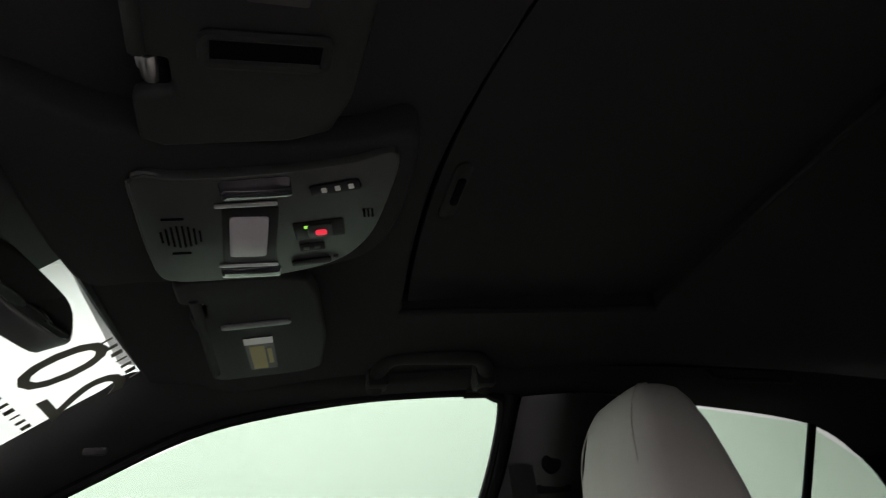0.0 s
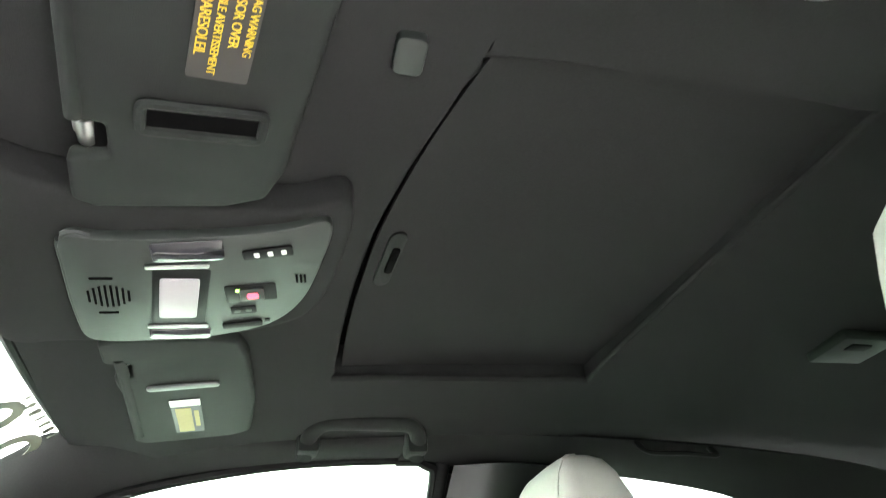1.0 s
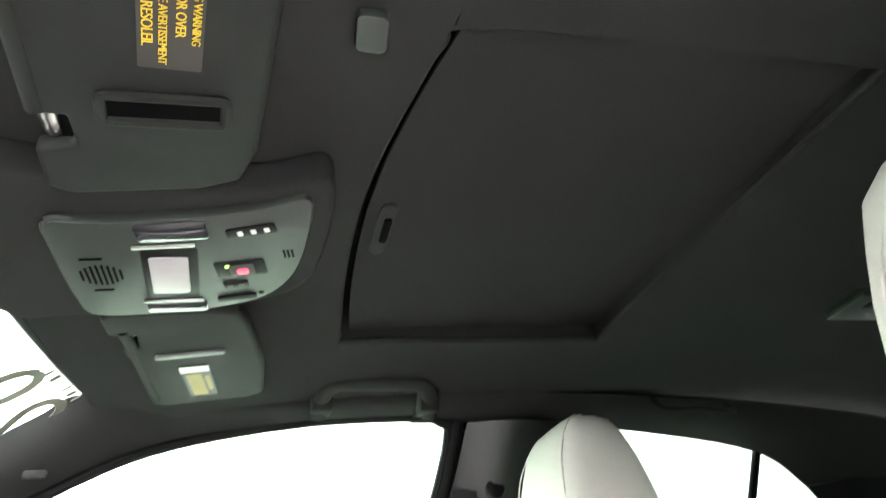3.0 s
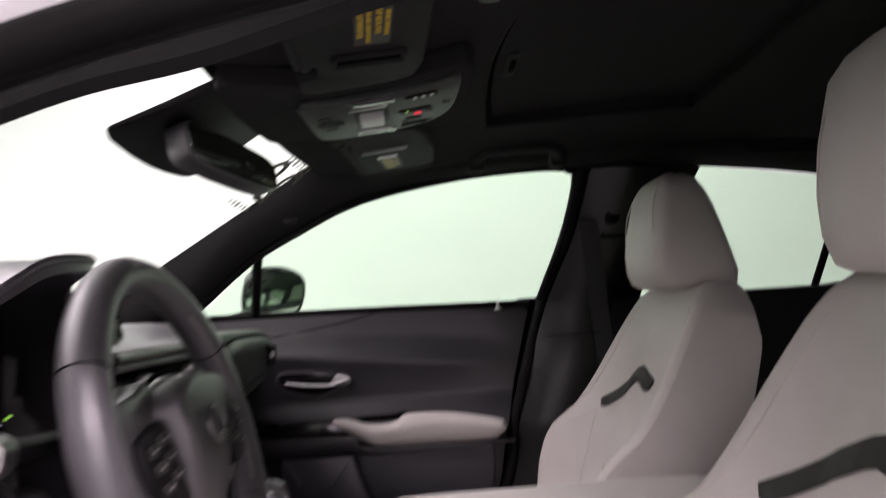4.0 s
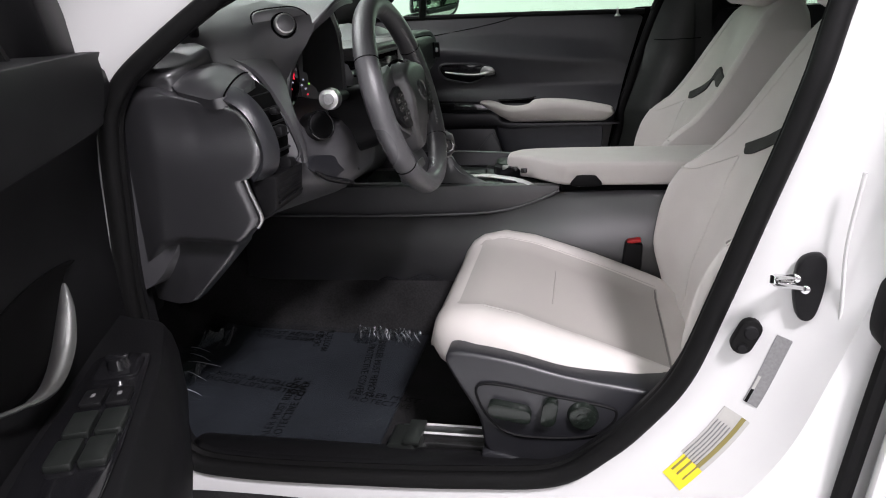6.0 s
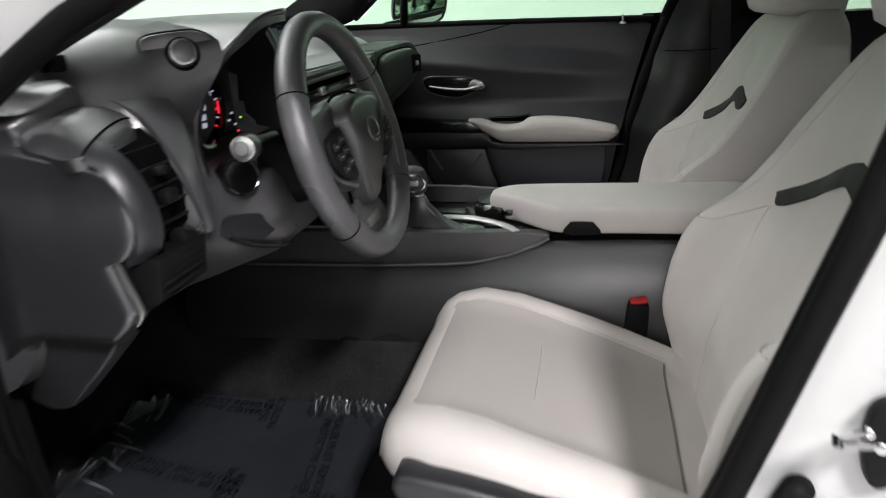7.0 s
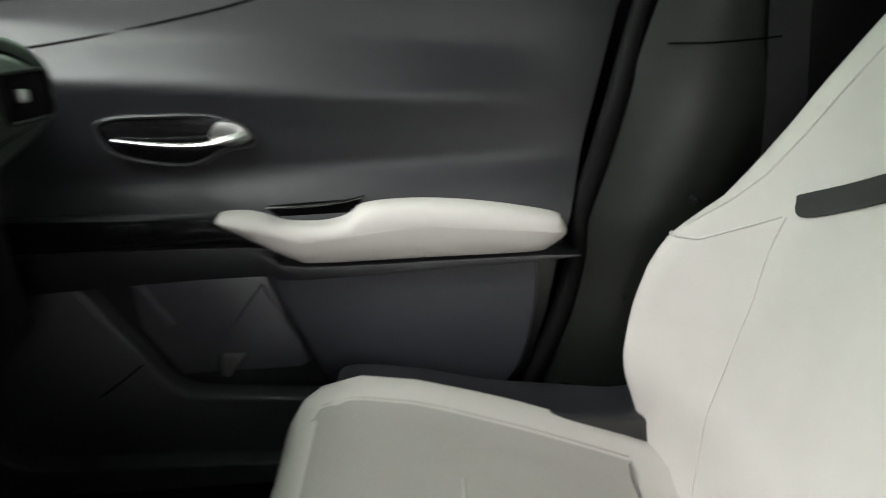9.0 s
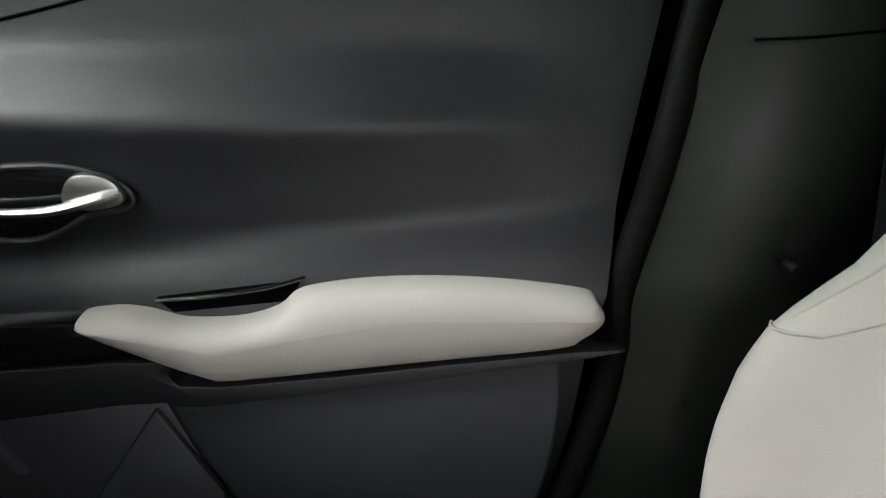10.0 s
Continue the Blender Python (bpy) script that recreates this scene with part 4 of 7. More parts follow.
part("pocket_flap", prism(curve2([(-0.39, 0.520), (-0.312, 0.498), (-0.255, 0.468), (-0.144, 0.464), (0.04, 0.457), (0.30, 0.450), (0.30, 0.43), (-0.39, 0.43)], 4), "y", 0.715, 0.672, 0.010, 3), DOOR_LOWER, pdoor, "lower flap of the door pocket")
part("pocket_hollow", prism([(-0.10, 0.70), (0.07, 0.70), (0.11, 0.57), (-0.06, 0.565), (-0.10, 0.64)], "y", 0.7255, 0.75, 0.003), DOOR_LOWER, pdoor)
part("pocket_rib", prism([(-0.100, 0.700), (-0.086, 0.700), (-0.054, 0.640), (-0.066, 0.640)], "y", 0.7180, 0.730, 0.004), DOOR_LOWER, pdoor)
part("pocket_web", prism([(0.064, 0.692), (0.106, 0.60), (0.104, 0.57), (-0.02, 0.570), (0.0, 0.613)], "y", 0.7180, 0.728, 0.004), DOOR_LOWER, pdoor)
part("pocket_clip", prism([(0.002, 0.598), (0.03, 0.596), (0.018, 0.583), (0.008, 0.566), (-0.002, 0.570)], "y", 0.709, 0.722, 0.002), SATIN, pdoor, "small pale plastic tab")
# window frame, sail and pane
frame_path = [win(x, z, 1, 0.012) for x, z in FRONT_TOP[1:]] + [win(0.622, 1.342, 1, 0.012), win(0.640, 1.318, 1, 0.012), win(0.614, 1.2, 1, 0.012), win(0.552, 1.04, 1, 0.012)]
part("window_frame", tube(spline(frame_path, 6), 0.010, 8), RUBBER, pdoor)
part("frame_post", tube(spline([win(0.665, 1.335, 1, -0.01), win(0.632, 1.2, 1, -0.01), win(0.57, 1.045, 1, -0.01)], 6), 0.018, 10, flat=0.7), TRIM, pdoor)
part("sail_bar", tube(spline([win(-0.128, 1.19, 1, 0.0), win(-0.140, 1.13, 1, 0.0), win(-0.155, 1.045, 1, 0.0)], 5), 0.012, 8, flat=0.7), RUBBER, pdoor)
pane = [(-0.40, 1.03), (-0.27, 1.08), (-0.15, 1.175), (-0.036, 1.232), (0.133, 1.30), (0.358, 1.345), (0.62, 1.352), (0.66, 1.335), (0.56, 1.03)]
bm = prism(pane, "y", 0.0, 0.004, 0)
for v in bm.verts:
    v.co.y += side_y(v.co.z) + 0.010
wp = part("window_pane", bm, GLASS, pdoor, "tinted side glass")
wp.visible_shadow = False

# outside mirror
om = thing("door_mirror", (-0.12, 0.88, 1.05), "black-backed wing mirror outside the passenger window", "wing mirror")
shell = curve2([(-0.235, 1.075), (-0.215, 1.165), (-0.14, 1.185), (-0.075, 1.165), (-0.055, 1.125), (-0.075, 1.055), (-0.14, 1.038), (-0.21, 1.05)], 5)
# the housing's open side looks back towards the driver
mm = Matrix.Translation((-0.145, 0.93, 0)) @ Matrix.Rotation(radians(24), 4, "Z") @ Matrix.Translation((0.145, -0.93, 0))
part("housing", prism(shell, "y", 0.915, 1.0, 0.02, 3, m=mm, top=0.86), GLOSS, om)
part("mirror_face", prism([(-0.145 + (a + 0.145) * 0.86, 1.112 + (b - 1.112) * 0.86) for a, b in shell], "y", 0.9115, 0.9145, 0.001, m=mm), MIRROR, om, "reflecting mirror glass")
part("mirror_foot", prism([(-0.22, 1.06), (-0.16, 1.07), (-0.16, 1.04), (-0.24, 1.04)], "y", 0.78, 0.94, 0.008), GLOSS, om)

# ---- driver's door, swung open ----
TH = radians(68)
U, N = Vector((math.cos(TH), -math.sin(TH), 0)), Vector((math.sin(TH), math.cos(TH), 0))
DM = Matrix(((U.x, N.x, 0, -0.255), (U.y, N.y, 0, -0.805), (0, 0, 1, 0), (0, 0, 0, 1)))
ddoor = new("driver_door")
ddoor.matrix_basis, ddoor.empty_display_size = DM @ Matrix.Translation((0, 0, 0.35)), 0.05
tagged(ddoor, "open black and white driver's door with window switches on its armrest", "car door")
ORIGIN[ddoor.name] = Matrix.Translation((0, 0, 0.35))
# local metres: x along the door from its hinges, y into the cabin, z up
part("outer_skin", joined(box(-0.02, 1.05, -0.10, -0.085, 0.32, 1.03, 0.01), box(-0.02, 0.0, -0.10, -0.05, 0.32, 1.02, 0.006)), PAINT, ddoor)
rows = []
for i in range(31):
    z = 0.42 + 0.63 * i / 30
    y = interp(z, (0.42, 0.60, 0.72, 0.80, 0.90, 0.95, 0.97, 0.99, 1.01, 1.035, 1.05), (-0.02, -0.005, 0.0, -0.002, 0.004, 0.010, 0.022, 0.034, 0.040, 0.034, 0.015))
    rows.append([(-0.064 + 1.064 * j / 22, y + 0.004 * max(0, 1 - j / 3.0), z) for j in range(23)])
dcard = part("door_card", sheet(rows, -0.02, (0, 1, 0)), TRIM, ddoor, "soft black door card")
part("upper_roll", prism(curve2([(0.0, 1.020), (0.004, 1.046), (0.03, 1.056), (0.50, 1.054), (0.95, 1.05), (0.98, 0.975), (0.50, 0.970), (0.085, 0.972), (0.03, 0.985)], 3), "y", -0.01, 0.052, 0.016, 3), TRIM, dcard)
wide = curve2([(-0.045, -0.03), (-0.036, 0.03), (-0.018, 0.066), (0.010, 0.082), (0.062, 0.089), (0.154, 0.106), (0.221, 0.117), (0.30, 0.125), (0.45, 0.130), (0.72, 0.130), (0.72, -0.04), (0.30, -0.04)], 3)
slim = curve2([(-0.034, -0.03), (-0.022, 0.024), (-0.002, 0.056), (0.023, 0.071), (0.097, 0.081), (0.177, 0.091), (0.25, 0.094), (0.306, 0.097), (0.45, 0.105), (0.72, 0.105), (0.72, -0.04), (0.30, -0.04)], 3)
arm = loft([[(a[0] + (b[0] - a[0]) * k, a[1] + (b[1] - a[1]) * k - d, z + 0.047 * a[0]) for a, b in zip(wide, slim)] for z, k, d in ((0.50, 0.3, 0.01), (0.60, 0.0, 0.0), (0.665, 0.1, 0.0), (0.690, 0.4, 0.0), (0.703, 0.85, 0.0), (0.7075, 1.0, 0.0), (0.7085, 1.0, 0.003))])
part("arm_box", arm, TRIM, ddoor, "armrest with a gloss switch plate")
tilt = Matrix.Translation((0.0, 0, 0.7085)) @ Matrix.Rotation(radians(-2.7), 4, "Y")
plate = part("switch_plate", prism(curve2([(0.116, 0.020), (0.120, 0.068), (0.16, 0.078), (0.41, 0.090), (0.44, 0.06), (0.41, 0.014), (0.17, 0.012)], 3), "z", 0.0, 0.0045, 0.002, m=tilt), GLOSS, ddoor)
kn0 = tilt @ Vector((0.160, 0.048, 0.0))
part("mirror_knob", joined(prism([(0.160 + a, 0.048 + b) for a, b in rounded(0.054, 0.046, 0.007)], "z", 0.004, 0.0065, 0.001, m=tilt), rod(kn0, kn0 + Vector((0, 0, 0.019)), 0.0135, 0.0105, 20, 0.004), box(-0.004, 0.004, -0.012, 0.012, 0.016, 0.022, 0.002, m=Matrix.Translation(kn0))), GLOSS, plate)
for a, b in ((0.234, 0.040), (0.236, 0.066)):
    part("lock_button", prism([(a + p, b + q) for p, q in rounded(0.034, 0.022, 0.003)], "z", 0.004, 0.010, 0.002, m=tilt), TRIM, plate)
    part("button_mark", prism([(a + p, b + q) for p, q in rounded(0.007, 0.004, 0.001)], "z", 0.010, 0.0106, 0, m=tilt), LABEL_GREY, plate)
for a in (0.292, 0.345):
    for b in (0.044, 0.072):
        part("window_button", prism([(a + p, b + q) for p, q in rounded(0.044, 0.024, 0.003)], "z", 0.004, 0.012, 0.002, m=tilt), HANDLE, plate)
# crescent grip let into the card; a near-black slab paints its hollow's shade
part("handle_hollow", prism(curve2([(0.085, 0.830), (0.130, 0.826), (0.175, 0.795), (0.230, 0.765), (0.30, 0.768), (0.38, 0.800), (0.36, 0.838), (0.28, 0.850), (0.18, 0.846)], 4), "y", -0.016, 0.0035, 0.002), DARK, dcard)
part("pull_handle", tube(spline([(0.140, 0.004, 0.820), (0.170, 0.010, 0.797), (0.215, 0.014, 0.770), (0.275, 0.016, 0.762), (0.345, 0.014, 0.782), (0.42, 0.006, 0.812)], 6), [0.003 + 0.0085 * math.sin(math.pi * min(1.0, i / 22)) ** 0.8 for i in range(31)], 12, flat=0.7), SATIN, ddoor, "satin silver inner handle")
part("sail_panel", prism([(0.0, 1.04), (0.09, 1.05), (0.20, 1.30), (0.14, 1.26), (0.02, 1.10)], "y", -0.02, 0.03, 0.006), TRIM, ddoor)
part("glass_channel", joined(tube(spline([(0.15, 0.0, 1.04), (0.20, -0.03, 1.17), (0.245, -0.06, 1.30)], 4), 0.016, 8, flat=0.7), tube(spline([(0.03, 0.0, 1.05), (0.13, -0.03, 1.20), (0.30, -0.07, 1.34), (0.6, -0.08, 1.38), (0.98, -0.08, 1.36), (1.0, -0.02, 1.05)], 6), 0.016, 8)), RUBBER, ddoor)
dg = part("window_pane", prism([(0.20, 1.04), (0.98, 1.04), (0.98, 1.30), (0.6, 1.36), (0.30, 1.32)], "y", -0.02, -0.016, 0), GLASS, ddoor)
dg.visible_shadow = False

# ---- dashboard ----
dash = thing("dashboard", (-0.3, 0.0, 0.6), "black soft-touch dashboard with instrument hood and silver vents", "dashboard")
SECT = [
    (-0.690, [(-0.40, 0.66), (-0.33, 0.70), (-0.26, 0.72), (-0.20, 0.80), (-0.19, 0.86), (-0.20, 0.93), (-0.22, 0.965), (-0.27, 0.985), (-0.62, 0.99), (-0.62, 0.64)]),
    (-0.635, [(-0.40, 0.66), (-0.30, 0.71), (-0.22, 0.73), (-0.15, 0.81), (-0.14, 0.87), (-0.15, 0.93), (-0.20, 0.975), (-0.27, 1.01), (-0.62, 1.0), (-0.62, 0.64)]),
    (-0.60, [(-0.40, 0.70), (-0.27, 0.74), (-0.14, 0.78), (-0.062, 0.84), (-0.050, 0.899), (-0.094, 0.992), (-0.158, 1.050), (-0.27, 1.082), (-0.62, 1.02), (-0.62, 0.64)]),
    (-0.55, [(-0.40, 0.72), (-0.24, 0.76), (-0.12, 0.79), (-0.058, 0.84), (-0.072, 0.905), (-0.097, 0.985), (-0.105, 1.072), (-0.25, 1.098), (-0.62, 1.03), (-0.62, 0.64)]),
    (-0.507, [(-0.40, 0.72), (-0.24, 0.76), (-0.10, 0.79), (-0.056, 0.835), (-0.089, 0.910), (-0.092, 0.99), (-0.046, 1.082), (-0.24, 1.108), (-0.62, 1.03), (-0.62, 0.64)]),
    (-0.47, [(-0.40, 0.72), (-0.24, 0.76), (-0.10, 0.785), (-0.050, 0.825), (-0.072, 0.915), (-0.20, 0.94), (-0.20, 1.07), (-0.26, 1.10), (-0.62, 1.03), (-0.62, 0.64)]),
    (-0.43, [(-0.40, 0.72), (-0.24, 0.76), (-0.085, 0.785), (-0.028, 0.822), (-0.044, 0.912), (-0.20, 0.94), (-0.20, 1.07), (-0.26, 1.10), (-0.62, 1.03), (-0.62, 0.64)]),
    (-0.30, [(-0.40, 0.72), (-0.24, 0.76), (-0.085, 0.785), (-0.028, 0.822), (-0.050, 0.912), (-0.20, 0.94), (-0.20, 1.06), (-0.26, 1.09), (-0.62, 1.03), (-0.62, 0.64)]),
    (-0.23, [(-0.40, 0.72), (-0.24, 0.76), (-0.10, 0.785), (-0.055, 0.825), (-0.085, 0.91), (-0.20, 0.94), (-0.20, 1.05), (-0.26, 1.08), (-0.62, 1.03), (-0.62, 0.64)]),
    (-0.19, [(-0.40, 0.70), (-0.24, 0.72), (-0.12, 0.76), (-0.095, 0.83), (-0.095, 0.90), (-0.10, 0.985), (-0.20, 1.002), (-0.30, 1.030), (-0.62, 1.03), (-0.62, 0.64)]),
    (0.12, [(-0.40, 0.66), (-0.24, 0.68), (-0.13, 0.72), (-0.105, 0.82), (-0.098, 0.90), (-0.098, 0.985), (-0.20, 1.002), (-0.30, 1.030), (-0.62, 1.03), (-0.62, 0.64)]),
    (0.23, [(-0.40, 0.66), (-0.26, 0.68), (-0.16, 0.74), (-0.125, 0.84), (-0.105, 0.90), (-0.100, 0.99), (-0.20, 1.016), (-0.30, 1.050), (-0.62, 1.03), (-0.62, 0.64)]),
    (0.45, [(-0.40, 0.66), (-0.28, 0.68), (-0.19, 0.74), (-0.14, 0.84), (-0.125, 0.90), (-0.11, 0.985), (-0.20, 1.016), (-0.30, 1.050), (-0.62, 1.03), (-0.62, 0.64)]),
    (0.60, [(-0.40, 0.66), (-0.30, 0.68), (-0.22, 0.74), (-0.17, 0.84), (-0.15, 0.90), (-0.13, 0.975), (-0.20, 1.008), (-0.30, 1.040), (-0.62, 1.02), (-0.62, 0.64)]),
    (0.70, [(-0.42, 0.66), (-0.34, 0.68), (-0.28, 0.74), (-0.24, 0.84), (-0.23, 0.90), (-0.22, 0.965), (-0.26, 1.0), (-0.33, 1.030), (-0.62, 1.02), (-0.62, 0.64)]),
]
ys = [s[0] for s in SECT]
rings = []
fine = []
for a, b in zip(ys, ys[1:]):
    k = max(1, round((b - a) / 0.03))
    fine += [a + (b - a) * i / k for i in range(k)]
fine.append(ys[-1])
for y in fine:
    pts = [(interp(y, ys, [s[1][i][0] for s in SECT]), interp(y, ys, [s[1][i][1] for s in SECT])) for i in range(10)]
    ring = []
    for i in range(10):
        p, q = pts[i], pts[(i + 1) % 10]
        if i < 7:
            sm = spline([(pts[max(i - 1, 0)][0], 0, pts[max(i - 1, 0)][1]), (p[0], 0, p[1]), (q[0], 0, q[1]), (pts[min(i + 2, 8)][0], 0, pts[min(i + 2, 8)][1])], 4)[4:8]
            ring += [(v.x, y, v.z) for v in sm]
        else:
            ring.append((p[0], y, p[1]))
    rings.append(ring)
part("dash_body", loft(rings), DASH_SATIN, dash, "", sharp=50)

rows = []
for y in [v for v in fine if v > 0.10]:
    pts = [(interp(y, ys, [q[1][i][0] for q in SECT]) + 0.005, interp(y, ys, [q[1][i][1] for q in SECT]) - 0.004) for i in (0, 1, 2, 3, 4)]
    rows.append([(p.x, y, p.z) for p in spline([(a, 0, b) for a, b in pts], 4)])
part("lower_cover", sheet(rows, 0.003), TRIM, dash, "dark lower cover of the dashboard")

# instrument hood: arch over the cluster, its lip running back as it comes down
arch = spline([(0, -0.500, 0.885), (0, -0.507, 0.97), (0, -0.497, 1.05), (0, -0.455, 1.095), (0, -0.37, 1.108), (0, -0.27, 1.098), (0, -0.215, 1.05), (0, -0.205, 0.98), (0, -0.215, 0.90)], 6)


def lip_x(z):
    return interp(z, (0.876, 0.916, 0.956, 0.989, 1.022, 1.062, 1.088, 1.11), (-0.086, -0.093, -0.096, -0.091, -0.078, -0.054, -0.030, -0.022))


def lip_at(p):
    k = interp(p.y, (-0.36, -0.25), (0.0, 1.0))
    return lip_x(p.z) * (1 - k) + min(lip_x(p.z), -0.104) * k


rows = []
for k in range(9):
    t = k / 8
    c = Vector((0, -0.355, 0.98))
    rows.append([(-0.26 + (lip_at(p) + 0.26) * t, c.y + (p.y - c.y) * (1 + 0.02 * (1 - t)), c.z + (p.z - c.z) * (1 + 0.015 * t * (1 - t) * 4)) for p in arch])
hood = part("instrument_hood", sheet(rows, -0.012), DASH, dash, "curved hood over the instruments")
part("hood_lip", tube([(lip_at(p) - 0.002, p.y, p.z) for p in arch], 0.0045, 8), DASH_SATIN, hood)
# knob on the hood's side, on a plinth with a drawn-in seam
kc = Vector((-0.0815, -0.528, 1.068))
kn = Vector((0.55, -0.80, 0.22)).normalized()
KF = frame_of(kc, tuple(Vector((0, 0, 1)).cross(kn)), (0, 0, 1))
plinth = curve2([(-0.040, 0.021), (0.0, 0.026), (0.022, 0.024), (0.037, 0.012), (0.028, -0.006), (0.014, -0.022), (-0.012, -0.030), (-0.034, -0.018), (-0.042, 0.002)], 4)
part("knob_plinth", prism([(a * 0.97, b * 0.97) for a, b in plinth], "z", -0.03, 0.0012, 0.001, 2, m=KF), DASH_SATIN, hood)
part("plinth_seam", tube([KF @ Vector((a * 1.03, b * 1.03, 0.002)) for a, b in plinth], 0.0011, 6, closed=True), TRIM, hood)
part("knob_collar", rod(kc + kn * 0.001, kc + kn * 0.0085, 0.0195, 0.0185, 28, 0.001), DARK, hood)
knob = part("hood_knob", rod(kc - kn * 0.004, kc + kn * 0.021, 0.0160, 0.0150, 32, 0.003), SATIN, hood, "round satin drive knob")
part("knob_face", rod(kc + kn * 0.0195, kc + kn * 0.0218, 0.0125, 0.0120, 28, 0.0006), DASH_SATIN, knob)

# instrument cluster: dark glass, a round dial and lit marks
cl = part("cluster_panel", box(-0.186, -0.180, -0.47, -0.24, 0.93, 1.06, 0.004), GLOSS, dash, "dark instrument display with lit dial marks")
dc = Vector((-0.150, -0.385, 0.985))
part("dial_ring", tube([dc + Vector((0, 0.052 * math.cos(a), 0.052 * math.sin(a))) for a in [2 * math.pi * i / 40 for i in range(40)]], 0.006, 8, closed=True), GLOSS, cl)
part("dial_face", rod(dc - Vector((0.03, 0, 0)), dc - Vector((0.004, 0, 0)), 0.05, 0.05, 36), GLOSS, cl)
for k in range(14):
    a = -40 + 18 * k
    mtl = LED_RED if a < -30 else LED_WHITE
    p = dc + Vector((-0.002, 0.041 * math.cos(radians(a)), 0.041 * math.sin(radians(a))))
    t = 0.0030 if k % 2 else 0.0018
    part("dial_mark", box(p.x - 0.001, p.x + 0.001, -t, t, -0.0006, 0.0006, 0, m=Matrix.Translation((0, p.y, p.z)) @ Matrix.Rotation(radians(a), 4, "X")), mtl, cl)
part("dial_arc", tube([dc + Vector((-0.002, 0.034 * math.cos(radians(a)), 0.034 * math.sin(radians(a)))) for a in range(30, 200, 12)], 0.0009, 5), LED_WHITE, cl)
part("dial_screen", rod(dc - Vector((0.006, 0, 0)), dc - Vector((0.0025, 0, 0)), 0.036, 0.036, 36), SCREEN_DIM, cl, "dim round display")
for zz, w, h in ((0.006, 0.009, 0.007), (-0.010, 0.006, 0.004), (-0.021, 0.006, 0.0035), (0.021, 0.010, 0.003)):
    part("dial_readout", prism([(dc.y + a, dc.z + zz + b) for a, b in rounded(w * 2, h * 2, 0.002)], "x", dc.x - 0.002, dc.x - 0.0012, 0), LED_WHITE, cl)
part("red_sector", sheet([[dc + Vector((-0.0015, r * math.cos(radians(a)), r * math.sin(radians(a)))) for r in (0.0405, 0.0455)] for a in range(-14, 11, 6)], 0.0008, (1, 0, 0)), LED_RED, cl, "glowing red sector of the dial")
for y, z, mtl in ((-0.365, 0.984, LED_RED), (-0.311, 0.944, LED_RED), (-0.300, 0.962, LED_GREEN), (-0.325, 0.972, LED_WHITE), (-0.318, 0.955, LED_WHITE), (-0.335, 0.963, LED_WHITE)):
    part("lamp_mark", box(-0.142, -0.140, y - 0.002, y + 0.002, z - 0.0014, z + 0.0014, 0), mtl, cl)

# left vent pod and shelf pad
pod_a = [(-0.215, 0.972), (-0.165, 0.973), (-0.122, 0.970), (-0.092, 0.967), (-0.071, 0.960), (-0.062, 0.930), (-0.066, 0.900), (-0.10, 0.875), (-0.215, 0.875)]
pod_b = [(-0.215, 1.000), (-0.168, 1.002), (-0.126, 0.998), (-0.106, 0.990), (-0.086, 0.975), (-0.073, 0.935), (-0.073, 0.902), (-0.10, 0.875), (-0.215, 0.875)]
rings = []
for t, y, g in ((0.0, -0.664, 0.94), (0.0, -0.670, 0.985), (0.06, -0.668, 1.0), (0.25, -0.660, 1.01), (0.55, -0.638, 1.012), (0.85, -0.615, 1.006), (1.0, -0.600, 1.0)):
    ring = [((pa[0] + (pb[0] - pa[0]) * t), (pa[1] + (pb[1] - pa[1]) * t)) for pa, pb in zip(pod_a, pod_b)]
    rings.append([(-0.14 + (u + 0.14) * g, y, 0.94 + (v - 0.94) * g) for u, v in curve2(ring, 4)])
part("vent_pod", loft(rings), DASH, dash, "padded shelf over the left air vent", sharp=60)
# leaf shaped pad over the vent, rising inwards from its near edge
rings = []
for t in [i / 14 for i in range(15)]:
    yn, yf = interp(t, (0, 0.3, 0.8, 1), (-0.676, -0.703, -0.710, -0.680)), interp(t, (0, 0.25, 0.8, 1), (-0.660, -0.618, -0.603, -0.628))
    xn, xf = interp(t, (0, 0.5, 1), (-0.196, -0.140, -0.085)), interp(t, (0, 0.5, 1), (-0.200, -0.152, -0.090))
    zn, zf = interp(t, (0, 0.3, 0.7, 1), (1.012, 0.996, 0.986, 0.990)), interp(t, (0, 0.25, 0.6, 1), (1.014, 1.026, 1.024, 1.002))
    crown = 0.010 * math.sin(math.pi * t) ** 0.6 + 0.001
    top = [(xn + (xf - xn) * k, yn + (yf - yn) * k, zn + (zf - zn) * k + crown * math.sin(math.pi * k) ** 0.7) for k in [j / 10 for j in range(11)]]
    rings.append(top + [(xf, yf, zf - 0.022), (xn, yn + 0.006, zn - 0.014)])
leaf = part("vent_leaf", loft(rings), DASH, dash, "smooth leaf-shaped pad over the vent", sharp=60)
part("leaf_stitch", tube([tuple(Vector(r) + Vector((0, 0, 0.0006))) for r in rings[12][:11]], 0.0013, 6), DARK, leaf)
# solid near-black block; the vent's inner shade is in its colour
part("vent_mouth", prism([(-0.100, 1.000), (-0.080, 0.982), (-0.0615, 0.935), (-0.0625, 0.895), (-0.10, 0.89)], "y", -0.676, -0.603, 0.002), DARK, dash)
